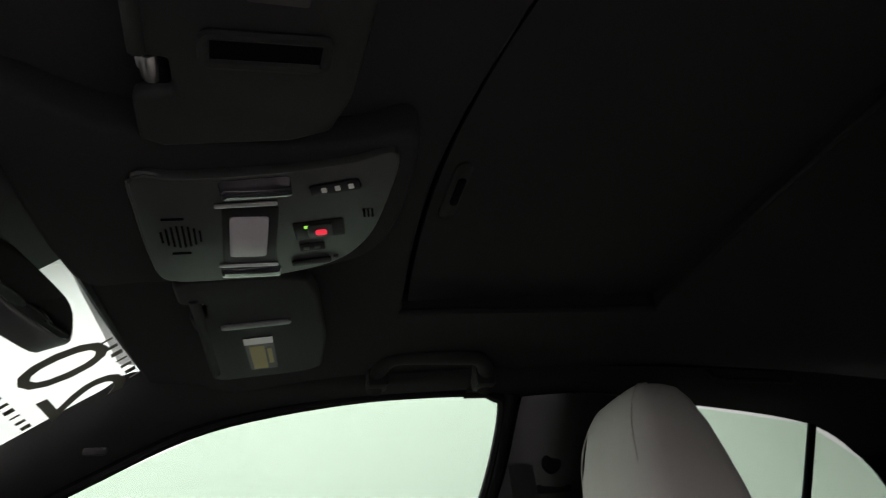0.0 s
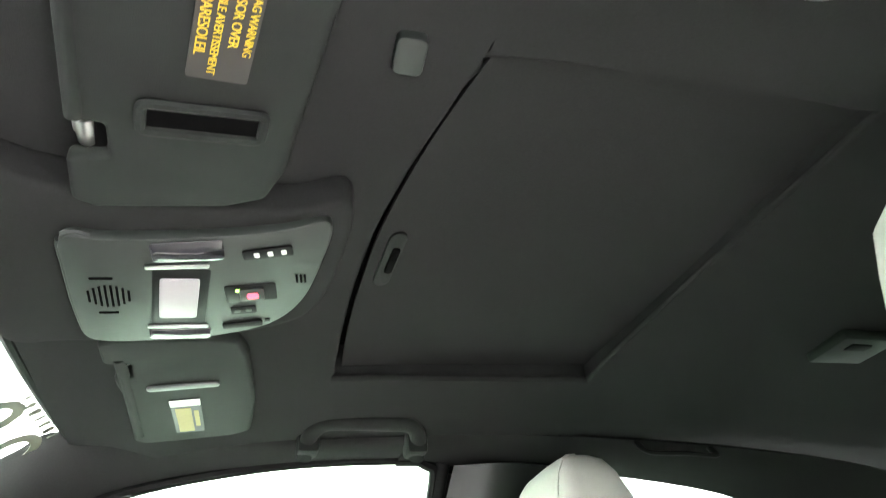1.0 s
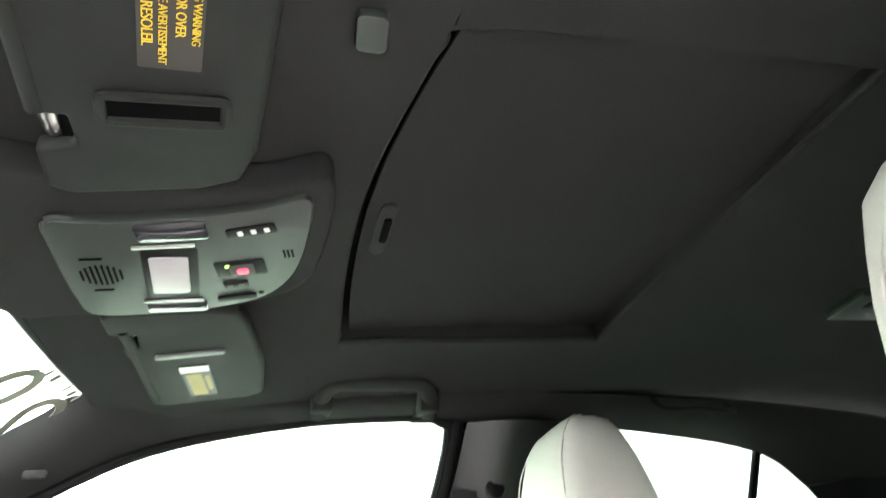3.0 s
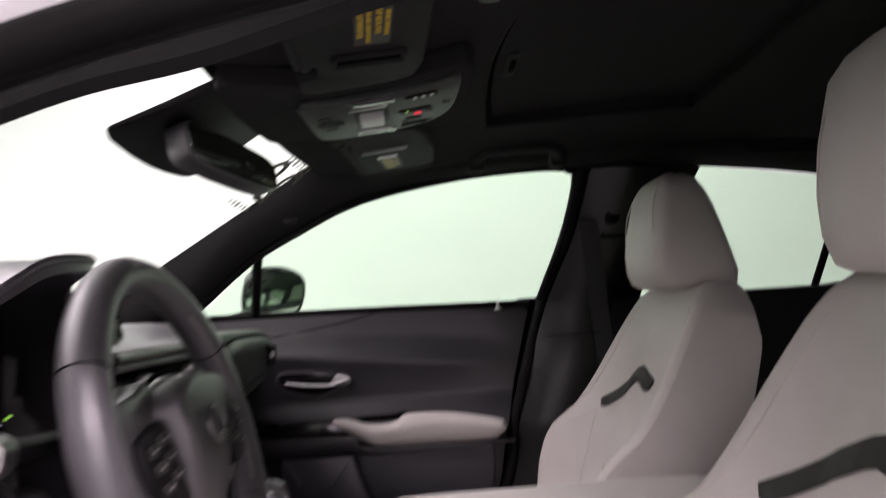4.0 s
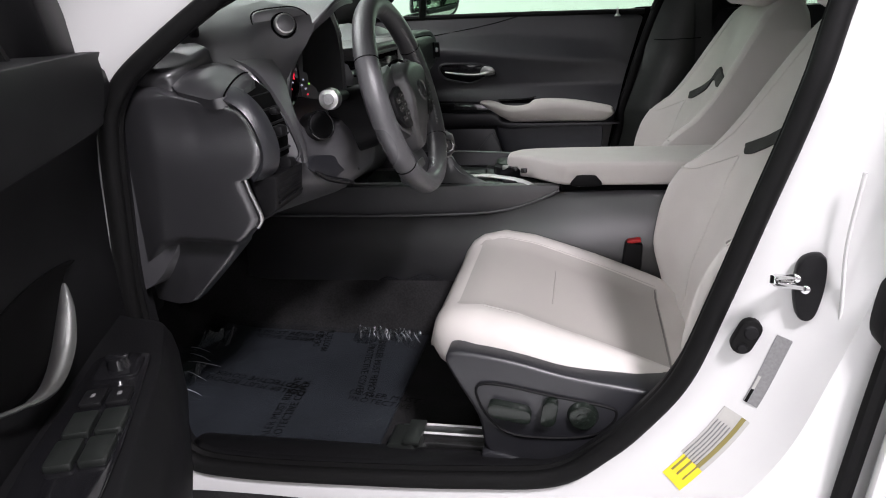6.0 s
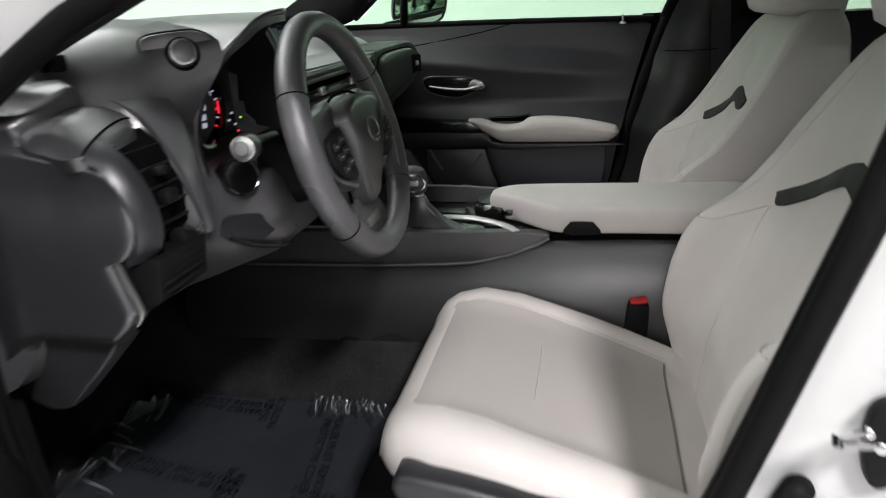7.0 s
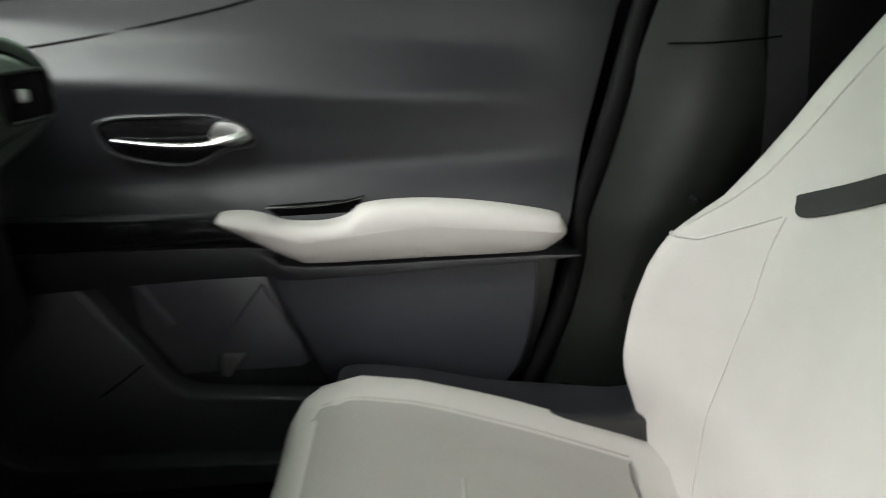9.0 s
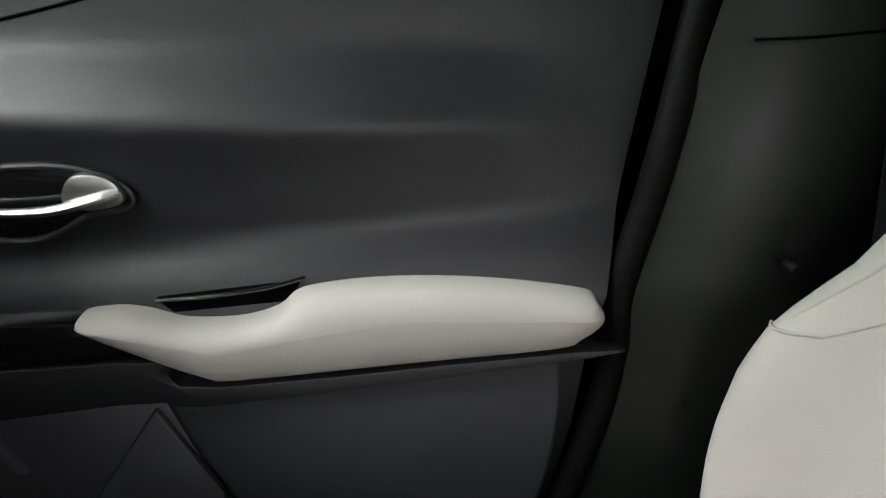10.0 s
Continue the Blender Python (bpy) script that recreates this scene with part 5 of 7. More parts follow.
for k in range(5):
    z = 0.982 - 0.019 * k
    x = interp(z, (0.90, 0.935, 0.985), (-0.058, -0.058, -0.082))
    part("vent_blade", box(x - 0.016, x, -0.676, -0.606, z - 0.0016, z + 0.0016, 0.001, m=None), TRIM, dash)
part("vent_tab", joined(box(-0.064, -0.048, -0.652, -0.632, 0.926, 0.942, 0.005), box(-0.066, -0.053, -0.650, -0.634, 0.956, 0.966, 0.004)), TRIM, dash)
part("vent_wheel", rod((-0.056, -0.640, 0.888), (-0.056, -0.618, 0.884), 0.010, 0.010, 18, 0.002), TRIM, dash)
part("vent_rim", tube(spline([(-0.092, -0.602, 0.986), (-0.082, -0.600, 0.972), (-0.066, -0.600, 0.945), (-0.049, -0.600, 0.898), (-0.052, -0.606, 0.884)], 6), 0.0022, 8), DOOR_SOFT, dash)
# corner pad by the pillar with a small demister vent
part("corner_pad", prism([(-0.285, -0.700), (-0.176, -0.700), (-0.150, -0.622), (-0.175, -0.605), (-0.29, -0.62)], "z", -0.04, 0.0, 0.008, 3, m=Matrix.Translation((0, -0.7, 1.018)) @ Matrix.Rotation(radians(24), 4, "X") @ Matrix.Translation((0, 0.7, 0))), DASH, dash, "flat corner pad beside the pillar")
part("demister_vent", joined(*[box(-0.235 + 0.016 * k, -0.226 + 0.016 * k, -0.612, -0.596, 1.060, 1.078, 0.002) for k in range(4)]), TRIM, dash)
# side cheek that faces the open door: scooped under the pad, undercut towards the sill
def cheek_right(z):
    return interp(z, (0.682, 0.688, 0.74, 0.795, 0.812, 0.826, 0.845, 0.8785, 0.8805, 0.884, 0.90, 0.922, 0.95, 0.965, 0.972, 0.979, 0.99, 1.003, 1.008), (-0.235, -0.207, -0.154, -0.10, -0.083, -0.076, -0.081, -0.0915, -0.080, -0.072, -0.061, -0.058, -0.067, -0.080, -0.086, -0.115, -0.16, -0.20, -0.255))


def cheek_y(x, z, u):
    y = -0.708
    y += 0.014 * math.exp(-((z - 0.950 - 0.10 * (x + 0.10)) / 0.034) ** 2) * interp(x, (-0.21, -0.15, -0.06), (0, 1, 1))
    y += 0.030 * max(0.0, (-0.205 - x) / 0.08) ** 1.6
    fold = interp(x, (-0.285, -0.255, -0.225, -0.19, -0.10), (0.722, 0.758, 0.786, 0.795, 0.790))
    y += 0.024 * interp(z, (fold - 0.022, fold - 0.008, fold + 0.004), (1, 0.8, 0)) + 0.10 * max(0.0, fold - 0.022 - z)
    return y + 0.006 * max(0.0, (u - 0.95) / 0.05) ** 2 + 0.014 * max(0.0, (z - 0.986) / 0.022) ** 2


rows = []
for z in [0.682 + 0.30 * i / 75 for i in range(76)] + [0.982 + 0.026 * (i + 1) / 10 for i in range(10)]:
    xr = cheek_right(z)
    rows.append([(-0.285 + (xr + 0.285) * j / 34, cheek_y(-0.285 + (xr + 0.285) * j / 34, z, j / 34), z) for j in range(35)])
ck = part("side_cheek", sheet(rows, 0.025, (0, 1, 0)), DASH, dash, "smooth black end panel of the dashboard", sharp=55)
# curved band between the cheek and the vent, and the long tongue on the vent's inner side
part("vent_band_outer", ribbon([(-0.125, -0.690, 0.984), (-0.092, -0.699, 0.975), (-0.072, -0.702, 0.956), (-0.060, -0.703, 0.924), (-0.063, -0.703, 0.899), (-0.078, -0.702, 0.882)], [(-0.114, -0.668, 0.996), (-0.086, -0.676, 0.984), (-0.064, -0.679, 0.960), (-0.051, -0.680, 0.925), (-0.053, -0.680, 0.897), (-0.068, -0.682, 0.880)], (0.002, -0.002, 0.002), 0.008), DOOR_SOFT, dash, "satin band round the vent")
part("vent_tongue", ribbon([(-0.150, -0.600, 1.030), (-0.112, -0.600, 1.014), (-0.090, -0.601, 0.993), (-0.066, -0.602, 0.950), (-0.050, -0.603, 0.905), (-0.048, -0.598, 0.880)], [(-0.150, -0.550, 1.040), (-0.108, -0.550, 1.026), (-0.086, -0.556, 1.000), (-0.070, -0.566, 0.950), (-0.052, -0.580, 0.905), (-0.048, -0.592, 0.880)], (0.002, 0.0, 0.0), 0.006), DASH_SATIN, dash, "tapering flank of the hood beside the vent")
part("cheek_edge", tube(spline([(-0.088, -0.701, 0.884), (-0.083, -0.701, 0.862), (-0.072, -0.700, 0.828), (-0.080, -0.698, 0.812)], 5), 0.0032, 8), SATIN, ck, "satin silver edge")
# thin paler tube that paints the highlight along the upper edge
part("cheek_edge", tube(spline([(-0.074, -0.699, 0.957), (-0.060, -0.700, 0.925), (-0.062, -0.700, 0.900), (-0.070, -0.700, 0.886), (-0.088, -0.701, 0.884)], 5), 0.0018, 8), DASH_SATIN, ck)
part("lower_button_panel", prism([(-0.086, 0.880), (-0.045, 0.882), (-0.050, 0.835), (-0.072, 0.822)], "y", -0.695, -0.60, 0.004), TRIM, dash)
part("button_rib", joined(*[box(-0.049, -0.0455, -0.69, -0.61, 0.842 + 0.009 * k, 0.846 + 0.009 * k, 0.001) for k in range(4)]), TRIM, dash)
bm = prism(curve2([(-0.555, 0.862), (-0.52, 0.872), (-0.457, 0.860), (-0.40, 0.828), (-0.39, 0.812), (-0.41, 0.806), (-0.47, 0.820), (-0.525, 0.846)], 4), "x", -0.045, 0.0, 0.002)
for w in bm.verts:
    w.co.x += interp(w.co.z, (0.80, 0.825, 0.872), (-0.068, -0.0465, -0.0585)) + interp(w.co.y, (-0.50, -0.43, -0.38), (0.0, 0.020, 0.022))
kr = part("knee_recess", bm, DOOR_SOFT, dash, "dark oval tray under the column")
part("tray_lip", tube(spline([(-0.0545, -0.535, 0.852), (-0.048, -0.50, 0.833), (-0.032, -0.455, 0.816), (-0.034, -0.41, 0.804)], 6), [0.002 + 0.0035 * math.sin(math.pi * i / 18) for i in range(19)], 10), GLOSS, kr, "gloss black tray lip")

# centre: screen, shelf, vents, climate keys
scr = part("centre_display", prism(rounded(0.30, 0.105, 0.012), "x", -0.004, 0.010, 0.004, m=Matrix.Translation((-0.245, 0.035, 1.045)) @ Matrix.Rotation(radians(-12), 4, "Y")), GLOSS, dash, "wide display in a gloss black frame")
sm = Matrix.Translation((-0.245, 0.035, 1.045)) @ Matrix.Rotation(radians(-12), 4, "Y")
part("display_picture", prism([(a + 0.012, b - 0.004) for a, b in rounded(0.090, 0.068, 0.003)], "x", 0.0102, 0.0106, 0, m=sm), SCREEN, scr)
part("display_band", prism([(a + 0.012, b - 0.024) for a, b in rounded(0.088, 0.026, 0.003)], "x", 0.0106, 0.0109, 0, m=sm), SCREEN_BAND, scr)
for a, b, w in ((-0.004, 0.024, 0.020), (-0.002, 0.014, 0.022), (0.004, 0.002, 0.026), (-0.012, -0.016, 0.018), (0.020, -0.016, 0.024), (-0.016, -0.027, 0.014), (0.012, -0.027, 0.020), (0.038, -0.027, 0.018)):
    part("display_line", prism([(a + p, b + q) for p, q in rounded(w, 0.0045, 0.001)], "x", 0.0110, 0.0113, 0, m=sm), LED_WHITE, scr)
for b in (0.012, 0.0):
    part("airbag_lamp", prism([(0.085 + p, b + q) for p, q in rounded(0.020, 0.005, 0.002)], "x", 0.0104, 0.0112, 0, m=sm), LED_AMBER, scr, "amber warning lamp")
part("dash_shelf", prism(curve2([(-0.22, -0.205), (-0.095, -0.200), (-0.086, -0.188), (-0.078, 0.0), (-0.080, 0.20), (-0.10, 0.26), (-0.16, 0.50), (-0.22, 0.58), (-0.31, 0.56), (-0.31, -0.205)], 4), "z", 1.000, 1.016, 0.006), SHELF, dash, "padded shelf below the windscreen")
part("shelf_edge", tube(spline([(-0.085, -0.185, 1.006), (-0.080, 0.0, 1.008), (-0.080, 0.12, 1.008), (-0.086, 0.195, 1.008)], 6), 0.007, 8), SHELF, dash)
part("vent_top_band", box(-0.12, -0.081, -0.188, 0.180, 0.991, 0.9995, 0.003), DASH_SATIN, dash)
# near-black slab behind the blades, coloured as the shade inside the vents
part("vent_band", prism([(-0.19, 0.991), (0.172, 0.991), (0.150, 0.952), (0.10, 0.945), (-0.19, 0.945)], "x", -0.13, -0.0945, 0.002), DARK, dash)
for z in (0.962, 0.977):
    part("centre_vent_blade", box(-0.096, -0.086, -0.185, 0.150, z - 0.0018, z + 0.0018, 0.001), TRIM, dash)
for y, z, w in ((0.051, 0.975, 0.010), (-0.11, 0.975, 0.010)):
    part("vent_slider", joined(box(-0.090, -0.076, y - w, y + w, z - 0.008, z + 0.008, 0.004), box(-0.094, -0.084, y - 0.03, y + 0.05, z - 0.0045, z - 0.0025, 0.0005)), SATIN, dash)
part("vent_silver_frame", tube(spline([(-0.084, -0.16, 0.946), (-0.080, -0.037, 0.9485), (-0.079, 0.05, 0.947), (-0.079, 0.104, 0.947), (-0.079, 0.134, 0.955), (-0.080, 0.152, 0.970), (-0.082, 0.167, 0.992)], 6), [0.0035 + 0.0045 * (i / 36) ** 1.5 for i in range(37)], 10), CHROME_SATIN, dash, "silver frame round the centre vents")
part("stack_bezel", prism([(-0.20, 0.946), (0.120, 0.942), (0.160, 0.955), (0.182, 0.992), (0.204, 0.995), (0.206, 0.90), (0.185, 0.86), (-0.16, 0.84)], "x", -0.118, -0.087, 0.004), FASCIA, dash)
part("climate_panel", prism([(-0.05, 0.922), (0.150, 0.919), (0.152, 0.898), (-0.05, 0.903)], "x", -0.088, -0.0855, 0.001), GLOSS, dash, "climate control strip with lit keys")
for k, (y, z, w) in enumerate(((-0.016, 0.9115, 0.004), (0.007, 0.9125, 0.009), (0.030, 0.911, 0.009), (0.053, 0.910, 0.007), (0.076, 0.909, 0.008), (0.113, 0.908, 0.010))):
    part("climate_lamp", box(-0.0856, -0.0848, y - w, y + w, z - 0.0026, z + 0.0022, 0), LED_WHITE, dash)
part("climate_lamp", box(-0.0856, -0.0848, 0.045, 0.060, 0.9145, 0.9175, 0), LED_GREEN, dash, "lit green lamp")
for k in range(7):
    y = -0.018 + 0.0265 * k
    z = 0.897 - 0.0026 * k
    part("climate_key", box(-0.090, -0.076, y - 0.0115, y + 0.0115, z - 0.0055, z + 0.004, 0.002), DASH_SATIN, dash)
part("stack_pocket", prism([(0.0, 0.86), (0.17, 0.865), (0.15, 0.82), (0.0, 0.81)], "x", -0.115, -0.098, 0.004), TRIM, dash)
# passenger side: cowled fascia, vent at its end
cowl = curve2([(0.203, 0.905), (0.201, 0.983), (0.216, 1.012), (0.246, 1.021), (0.374, 1.022), (0.514, 1.021), (0.588, 1.006), (0.630, 0.974), (0.610, 0.930), (0.50, 0.905), (0.383, 0.893), (0.24, 0.885)], 4)
part("fascia_cowl", prism(cowl, "x", -0.17, -0.084, 0.007, 3), FASCIA, dash, "dark moulded frame of the passenger fascia", sharp=60)
pad = curve2([(0.222, 0.925), (0.224, 0.960), (0.240, 0.993), (0.262, 1.002), (0.301, 1.007), (0.383, 1.008), (0.497, 1.006), (0.560, 0.998), (0.604, 0.972), (0.590, 0.938), (0.50, 0.925), (0.383, 0.915), (0.26, 0.904), (0.228, 0.906)], 4)
part("fascia_seam", tube([(-0.0845, a, b) for a, b in pad], 0.0018, 6, closed=True), DARK, dash)
part("passenger_fascia", loft([[(x, 0.41 + (a - 0.41) * (1 - (1 - k) * 0.5), 0.955 + (b - 0.955) * k) for a, b in pad] for x, k in ((-0.10, 0.97), (-0.084, 0.965), (-0.080, 0.94), (-0.077, 0.85), (-0.074, 0.5), (-0.073, 0.1))]), FASCIA, dash, "padded grey passenger fascia", sharp=60)
ev = part("end_vent", prism([(0.552 + a, 0.961 + b - a * 0.06) for a, b in rounded(0.080, 0.044, 0.008)], "x", -0.10, -0.0715, 0.003), DARK, dash, "black square air vent")
part("end_vent_rim", tube([(-0.0715, 0.552 + a, 0.961 + b - a * 0.06) for a, b in rounded(0.080, 0.044, 0.008)], 0.0018, 6, closed=True), TRIM, ev)
part("end_vent_tab", box(-0.074, -0.064, 0.532, 0.543, 0.957, 0.969, 0.003), SATIN, ev)
part("glove_box", prism([(0.20, 0.86), (0.62, 0.87), (0.62, 0.70), (0.20, 0.66)], "x", -0.20, -0.165, 0.01), TRIM, dash)
part("defroster_slot", joined(*[box(-0.40 + 0.012 * k, -0.394 + 0.012 * k, 0.35, 0.50, 1.045, 1.052, 0.001) for k in range(4)]), DARK, dash)

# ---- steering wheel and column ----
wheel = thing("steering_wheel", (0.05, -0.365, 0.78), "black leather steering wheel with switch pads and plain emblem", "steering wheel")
WC = Vector((0.053, -0.363, 0.942))
TA = radians(15.5)
WS = 0.925
WN, WU, WR = Vector((math.cos(TA), 0, math.sin(TA))), Vector((-math.sin(TA), 0, math.cos(TA))), Vector((0, 1, 0))


def on_wheel(a, b, d=0.0):
    return WC + (WR * a + WU * b) * WS + WN * d


WM = Matrix((WR, WU, WN)).transposed().to_4x4()
WM.translation = WC
WM = WM @ Matrix.Diagonal((WS, WS, 1, 1))
RR = 0.167
rim = []
for i in range(64):
    a = 2 * math.pi * i / 64
    rim.append(on_wheel(RR * math.sin(a) * 1.02, RR * math.cos(a) * (1 if math.cos(a) > -0.6 else 0.985)))
part("rim", tube(rim, [0.0165 + 0.0025 * abs(math.sin(2 * math.pi * i / 64)) for i in range(64)], 14, closed=True, up=tuple(WN)), WHEEL_LEATHER, wheel, "stitched black leather rim")
for s in (-1, 1):
    for i in range(70):
        a = s * (radians(38) + radians(82) * i / 69)
        g = (RR - 0.0168)
        c0 = on_wheel(g * math.sin(a) * 1.02, g * math.cos(a), 0.001)
        c1 = on_wheel(g * math.sin(a + s * 0.02) * 1.02, g * math.cos(a + s * 0.02), 0.013)
        part("rim_stitch", tube([c0, c1], 0.00055, 4), STITCH, wheel)
for s in (-1, 1):
    for ang in (62, 128):
        c = on_wheel(s * RR * 1.02 * math.sin(radians(ang)), RR * math.cos(radians(ang)))
        d = (on_wheel(s * math.cos(radians(ang)), -math.sin(radians(ang))) - WC).normalized()
        e1, e2 = d.cross(WN).normalized(), WN
        part("rim_joint", tube([c + e1 * 0.0185 * math.cos(q) + e2 * 0.0185 * math.sin(q) for q in [2 * math.pi * i / 20 for i in range(20)]], 0.0009, 5, closed=True), DARK, wheel)
hubo = curve2([(-0.080, 0.042), (-0.045, 0.060), (0.0, 0.064), (0.045, 0.060), (0.080, 0.042), (0.072, 0.0), (0.055, -0.045), (0.037, -0.085), (0.022, -0.106), (0.0, -0.110), (-0.022, -0.106), (-0.037, -0.085), (-0.055, -0.045), (-0.072, 0.0)], 4)
def dished(bm, slope):
    """Lean a piece of the wheel away from the driver towards its foot, then carry it into the world."""
    for v in bm.verts:
        v.co.z += slope * min(0.0, v.co.y)
    bm.transform(WM)
    return bm


hub = part("airbag_cover", dished(prism(hubo, "z", -0.02, 0.033, 0.014, 3, top=0.88), 0.27), WHEEL_SOFT, wheel, "soft airbag cover")
part("cover_gap", tube([WM @ Vector((a * 1.01, b * 1.01, 0.004 + 0.27 * min(0.0, b))) for a, b in hubo], 0.0022, 6, closed=True), DARK, hub)
em = [on_wheel(0.0235 * math.cos(a), 0.002 + 0.0175 * math.sin(a), 0.0340) for a in [2 * math.pi * i / 32 for i in range(32)]]
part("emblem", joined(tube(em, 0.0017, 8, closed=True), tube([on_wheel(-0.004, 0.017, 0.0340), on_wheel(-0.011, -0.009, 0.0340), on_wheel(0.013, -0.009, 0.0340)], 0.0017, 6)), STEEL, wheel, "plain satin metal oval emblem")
for s in (-1, 1):
    spoke = curve2([(s * 0.06, 0.054), (s * 0.10, 0.054), (s * 0.160, 0.040), (s * 0.162, -0.012), (s * 0.135, -0.036), (s * 0.10, -0.055), (s * 0.055, -0.060)], 4)
    sp = part("spoke", prism(spoke, "z", -0.012, 0.010, 0.006, 2, m=WM), WHEEL_SOFT, wheel)
    pod = curve2([(s * 0.080, 0.022), (s * 0.110, 0.020), (s * 0.136, 0.010), (s * 0.134, -0.026), (s * 0.105, -0.046), (s * 0.070, -0.048), (s * 0.074, -0.015)], 4)
    pd = part("switch_pad", prism(pod, "z", 0.006, 0.018, 0.004, 2, m=WM), TRIM, sp)
    for a0, b0, w, h in ((0.094, 0.008, 0.022, 0.010), (0.120, 0.002, 0.018, 0.010), (0.090, -0.008, 0.020, 0.010), (0.114, -0.013, 0.020, 0.010), (0.087, -0.025, 0.022, 0.010), (0.110, -0.031, 0.020, 0.010)):
        part("switch_key", prism([(s * a0 + p, b0 + q) for p, q in rounded(w, h, 0.002)], "z", 0.018, 0.0205, 0.001, m=WM), INSERT, pd)
        part("key_mark", prism([(s * a0 + p, b0 + q) for p, q in rounded(w * 0.5, 0.0022, 0.0008)], "z", 0.0206, 0.0209, 0, m=WM), LABEL_GREY, pd)
low = part("lower_spoke", prism(curve2([(-0.030, -0.085), (0.0, -0.090), (0.030, -0.085), (0.075, -0.135), (0.05, -0.152), (0.0, -0.158), (-0.05, -0.152), (-0.075, -0.135)], 4), "z", -0.034, -0.012, 0.006, 2, m=WM), WHEEL_SOFT, wheel)
part("spoke_badge", prism([(a, -0.128 + b) for a, b in rounded(0.058, 0.016, 0.004)], "z", -0.0125, -0.0095, 0.001, m=WM), SATIN, low, "satin metal trim piece")
col = thing("steering_column", (-0.08, -0.365, 0.82), "black steering column shroud with stalks", "steering column")
rings = []
for d, w, h in ((-0.005, 0.050, 0.050), (-0.03, 0.055, 0.055), (-0.07, 0.058, 0.058), (-0.12, 0.058, 0.060)):
    rings.append([on_wheel(w * math.copysign(abs(math.cos(a)) ** 0.6, math.cos(a)), -0.012 + h * math.copysign(abs(math.sin(a)) ** 0.7, math.sin(a)), d) for a in [2 * math.pi * i / 32 for i in range(32)]])
part("shroud", loft(rings), TRIM, col)
st0, st1 = Vector((-0.030, -0.43, 0.955)), Vector((-0.018, -0.542, 0.962))
part("stalk", tube([st0, st0.lerp(st1, 0.5), st0.lerp(st1, 0.85)], [0.008, 0.009, 0.014], 14), TRIM, col, "indicator stalk")
sd = (st1 - st0).normalized()
part("stalk_end", joined(rod(st1 - sd * 0.022, st1, 0.0165, 0.0155, 28, 0.003)), SATIN, col, "satin silver stalk end")
part("stalk_cap", rod(st1 - sd * 0.0005, st1 + sd * 0.0015, 0.0085, 0.008, 20, 0.0005), LABEL_GREY, col)
part("wiper_stalk", tube([(-0.03, -0.30, 0.955), (-0.02, -0.22, 0.965), (-0.018, -0.19, 0.968)], [0.008, 0.010, 0.012], 12), TRIM, col)
sbn = Vector((0.75, -0.6, 0.28)).normalized()
sb = Vector((-0.058, -0.478, 0.914))
btn = part("start_button", rod(sb - sbn * 0.03, sb + sbn * 0.002, 0.026, 0.024, 30, 0.003), TRIM, col, "round black push button")
part("button_ring", tube([sb + sbn * 0.001 + (Vector((0, 0, 1)).cross(sbn).normalized() * math.cos(a) + sbn.cross(Vector((0, 0, 1)).cross(sbn).normalized()) * math.sin(a)) * 0.022 for a in [2 * math.pi * i / 28 for i in range(28)]], 0.0018, 6, closed=True), GLOSS, btn)

# ---- centre console ----
cons = thing("centre_console", (0.1, 0.0, 0.44), "black centre console with pale padded armrest and gear lever", "console")
# lower body, tapering, carpeted foot
rings = []
for x in (-0.40, -0.30, -0.15, 0.0, 0.15, 0.30, 0.45, 0.60, 0.72):
    zt = interp(x, (-0.40, -0.28, -0.05, 0.12, 0.20, 0.27, 0.31, 0.72), (0.655, 0.650, 0.650, 0.654, 0.664, 0.688, 0.706, 0.706))
    w = interp(x, (-0.40, 0.1, 0.72), (0.105, 0.098, 0.102))
    rings.append([(x, -w - 0.034, 0.525), (x, -w - 0.030, 0.57), (x, -w - 0.004, zt - 0.012), (x, -w + 0.008, zt), (x, w - 0.008, zt), (x, w + 0.004, zt - 0.012), (x, w + 0.030, 0.57), (x, w + 0.034, 0.525), (x, w + 0.034, 0.42), (x, -w - 0.034, 0.42)])
part("lower_body", loft(rings), mat("console_side_plastic", (0.011, 0.011, 0.012), 0.31, vary=0.1, scale=40, bump=0.06, bscale=900, spec=0.8, ior=1.7), cons, "smooth black console side")
part("side_crease", tube(spline([(-0.40, -0.1035, 0.652), (-0.28, -0.103, 0.651), (-0.05, -0.101, 0.652), (0.12, -0.099, 0.657), (0.20, -0.098, 0.667), (0.27, -0.097, 0.690), (0.305, -0.096, 0.708)], 6), 0.003, 8), DASH_SATIN, cons)
# upper side rails beside the lever
for s in (-1, 1):
    rail = curve2([(-0.34, 0.702), (-0.20, 0.714), (0.05, 0.716), (0.20, 0.718), (0.300, 0.716), (0.292, 0.703), (0.262, 0.682), (0.20, 0.664), (0.10, 0.656), (-0.05, 0.654), (-0.34, 0.655)], 4)
    part("side_rail", prism(rail, "y", s * 0.072, s * 0.096, 0.006, 3), DASH, cons, "soft padded rail")
part("gear_plate", prism([(-0.26, -0.075), (0.20, -0.078), (0.27, -0.07), (0.30, 0.0), (0.25, 0.1), (-0.26, 0.1)], "z", 0.66, 0.7125, 0.004), PLATE, cons, "dark satin gear plate")
part("tray", prism([(0.049, 0.094), (0.126, 0.090), (0.136, 0.014), (0.056, 0.030)], "z", 0.7145, 0.7175, 0.001), FASCIA, cons, "dark flat charging tray")
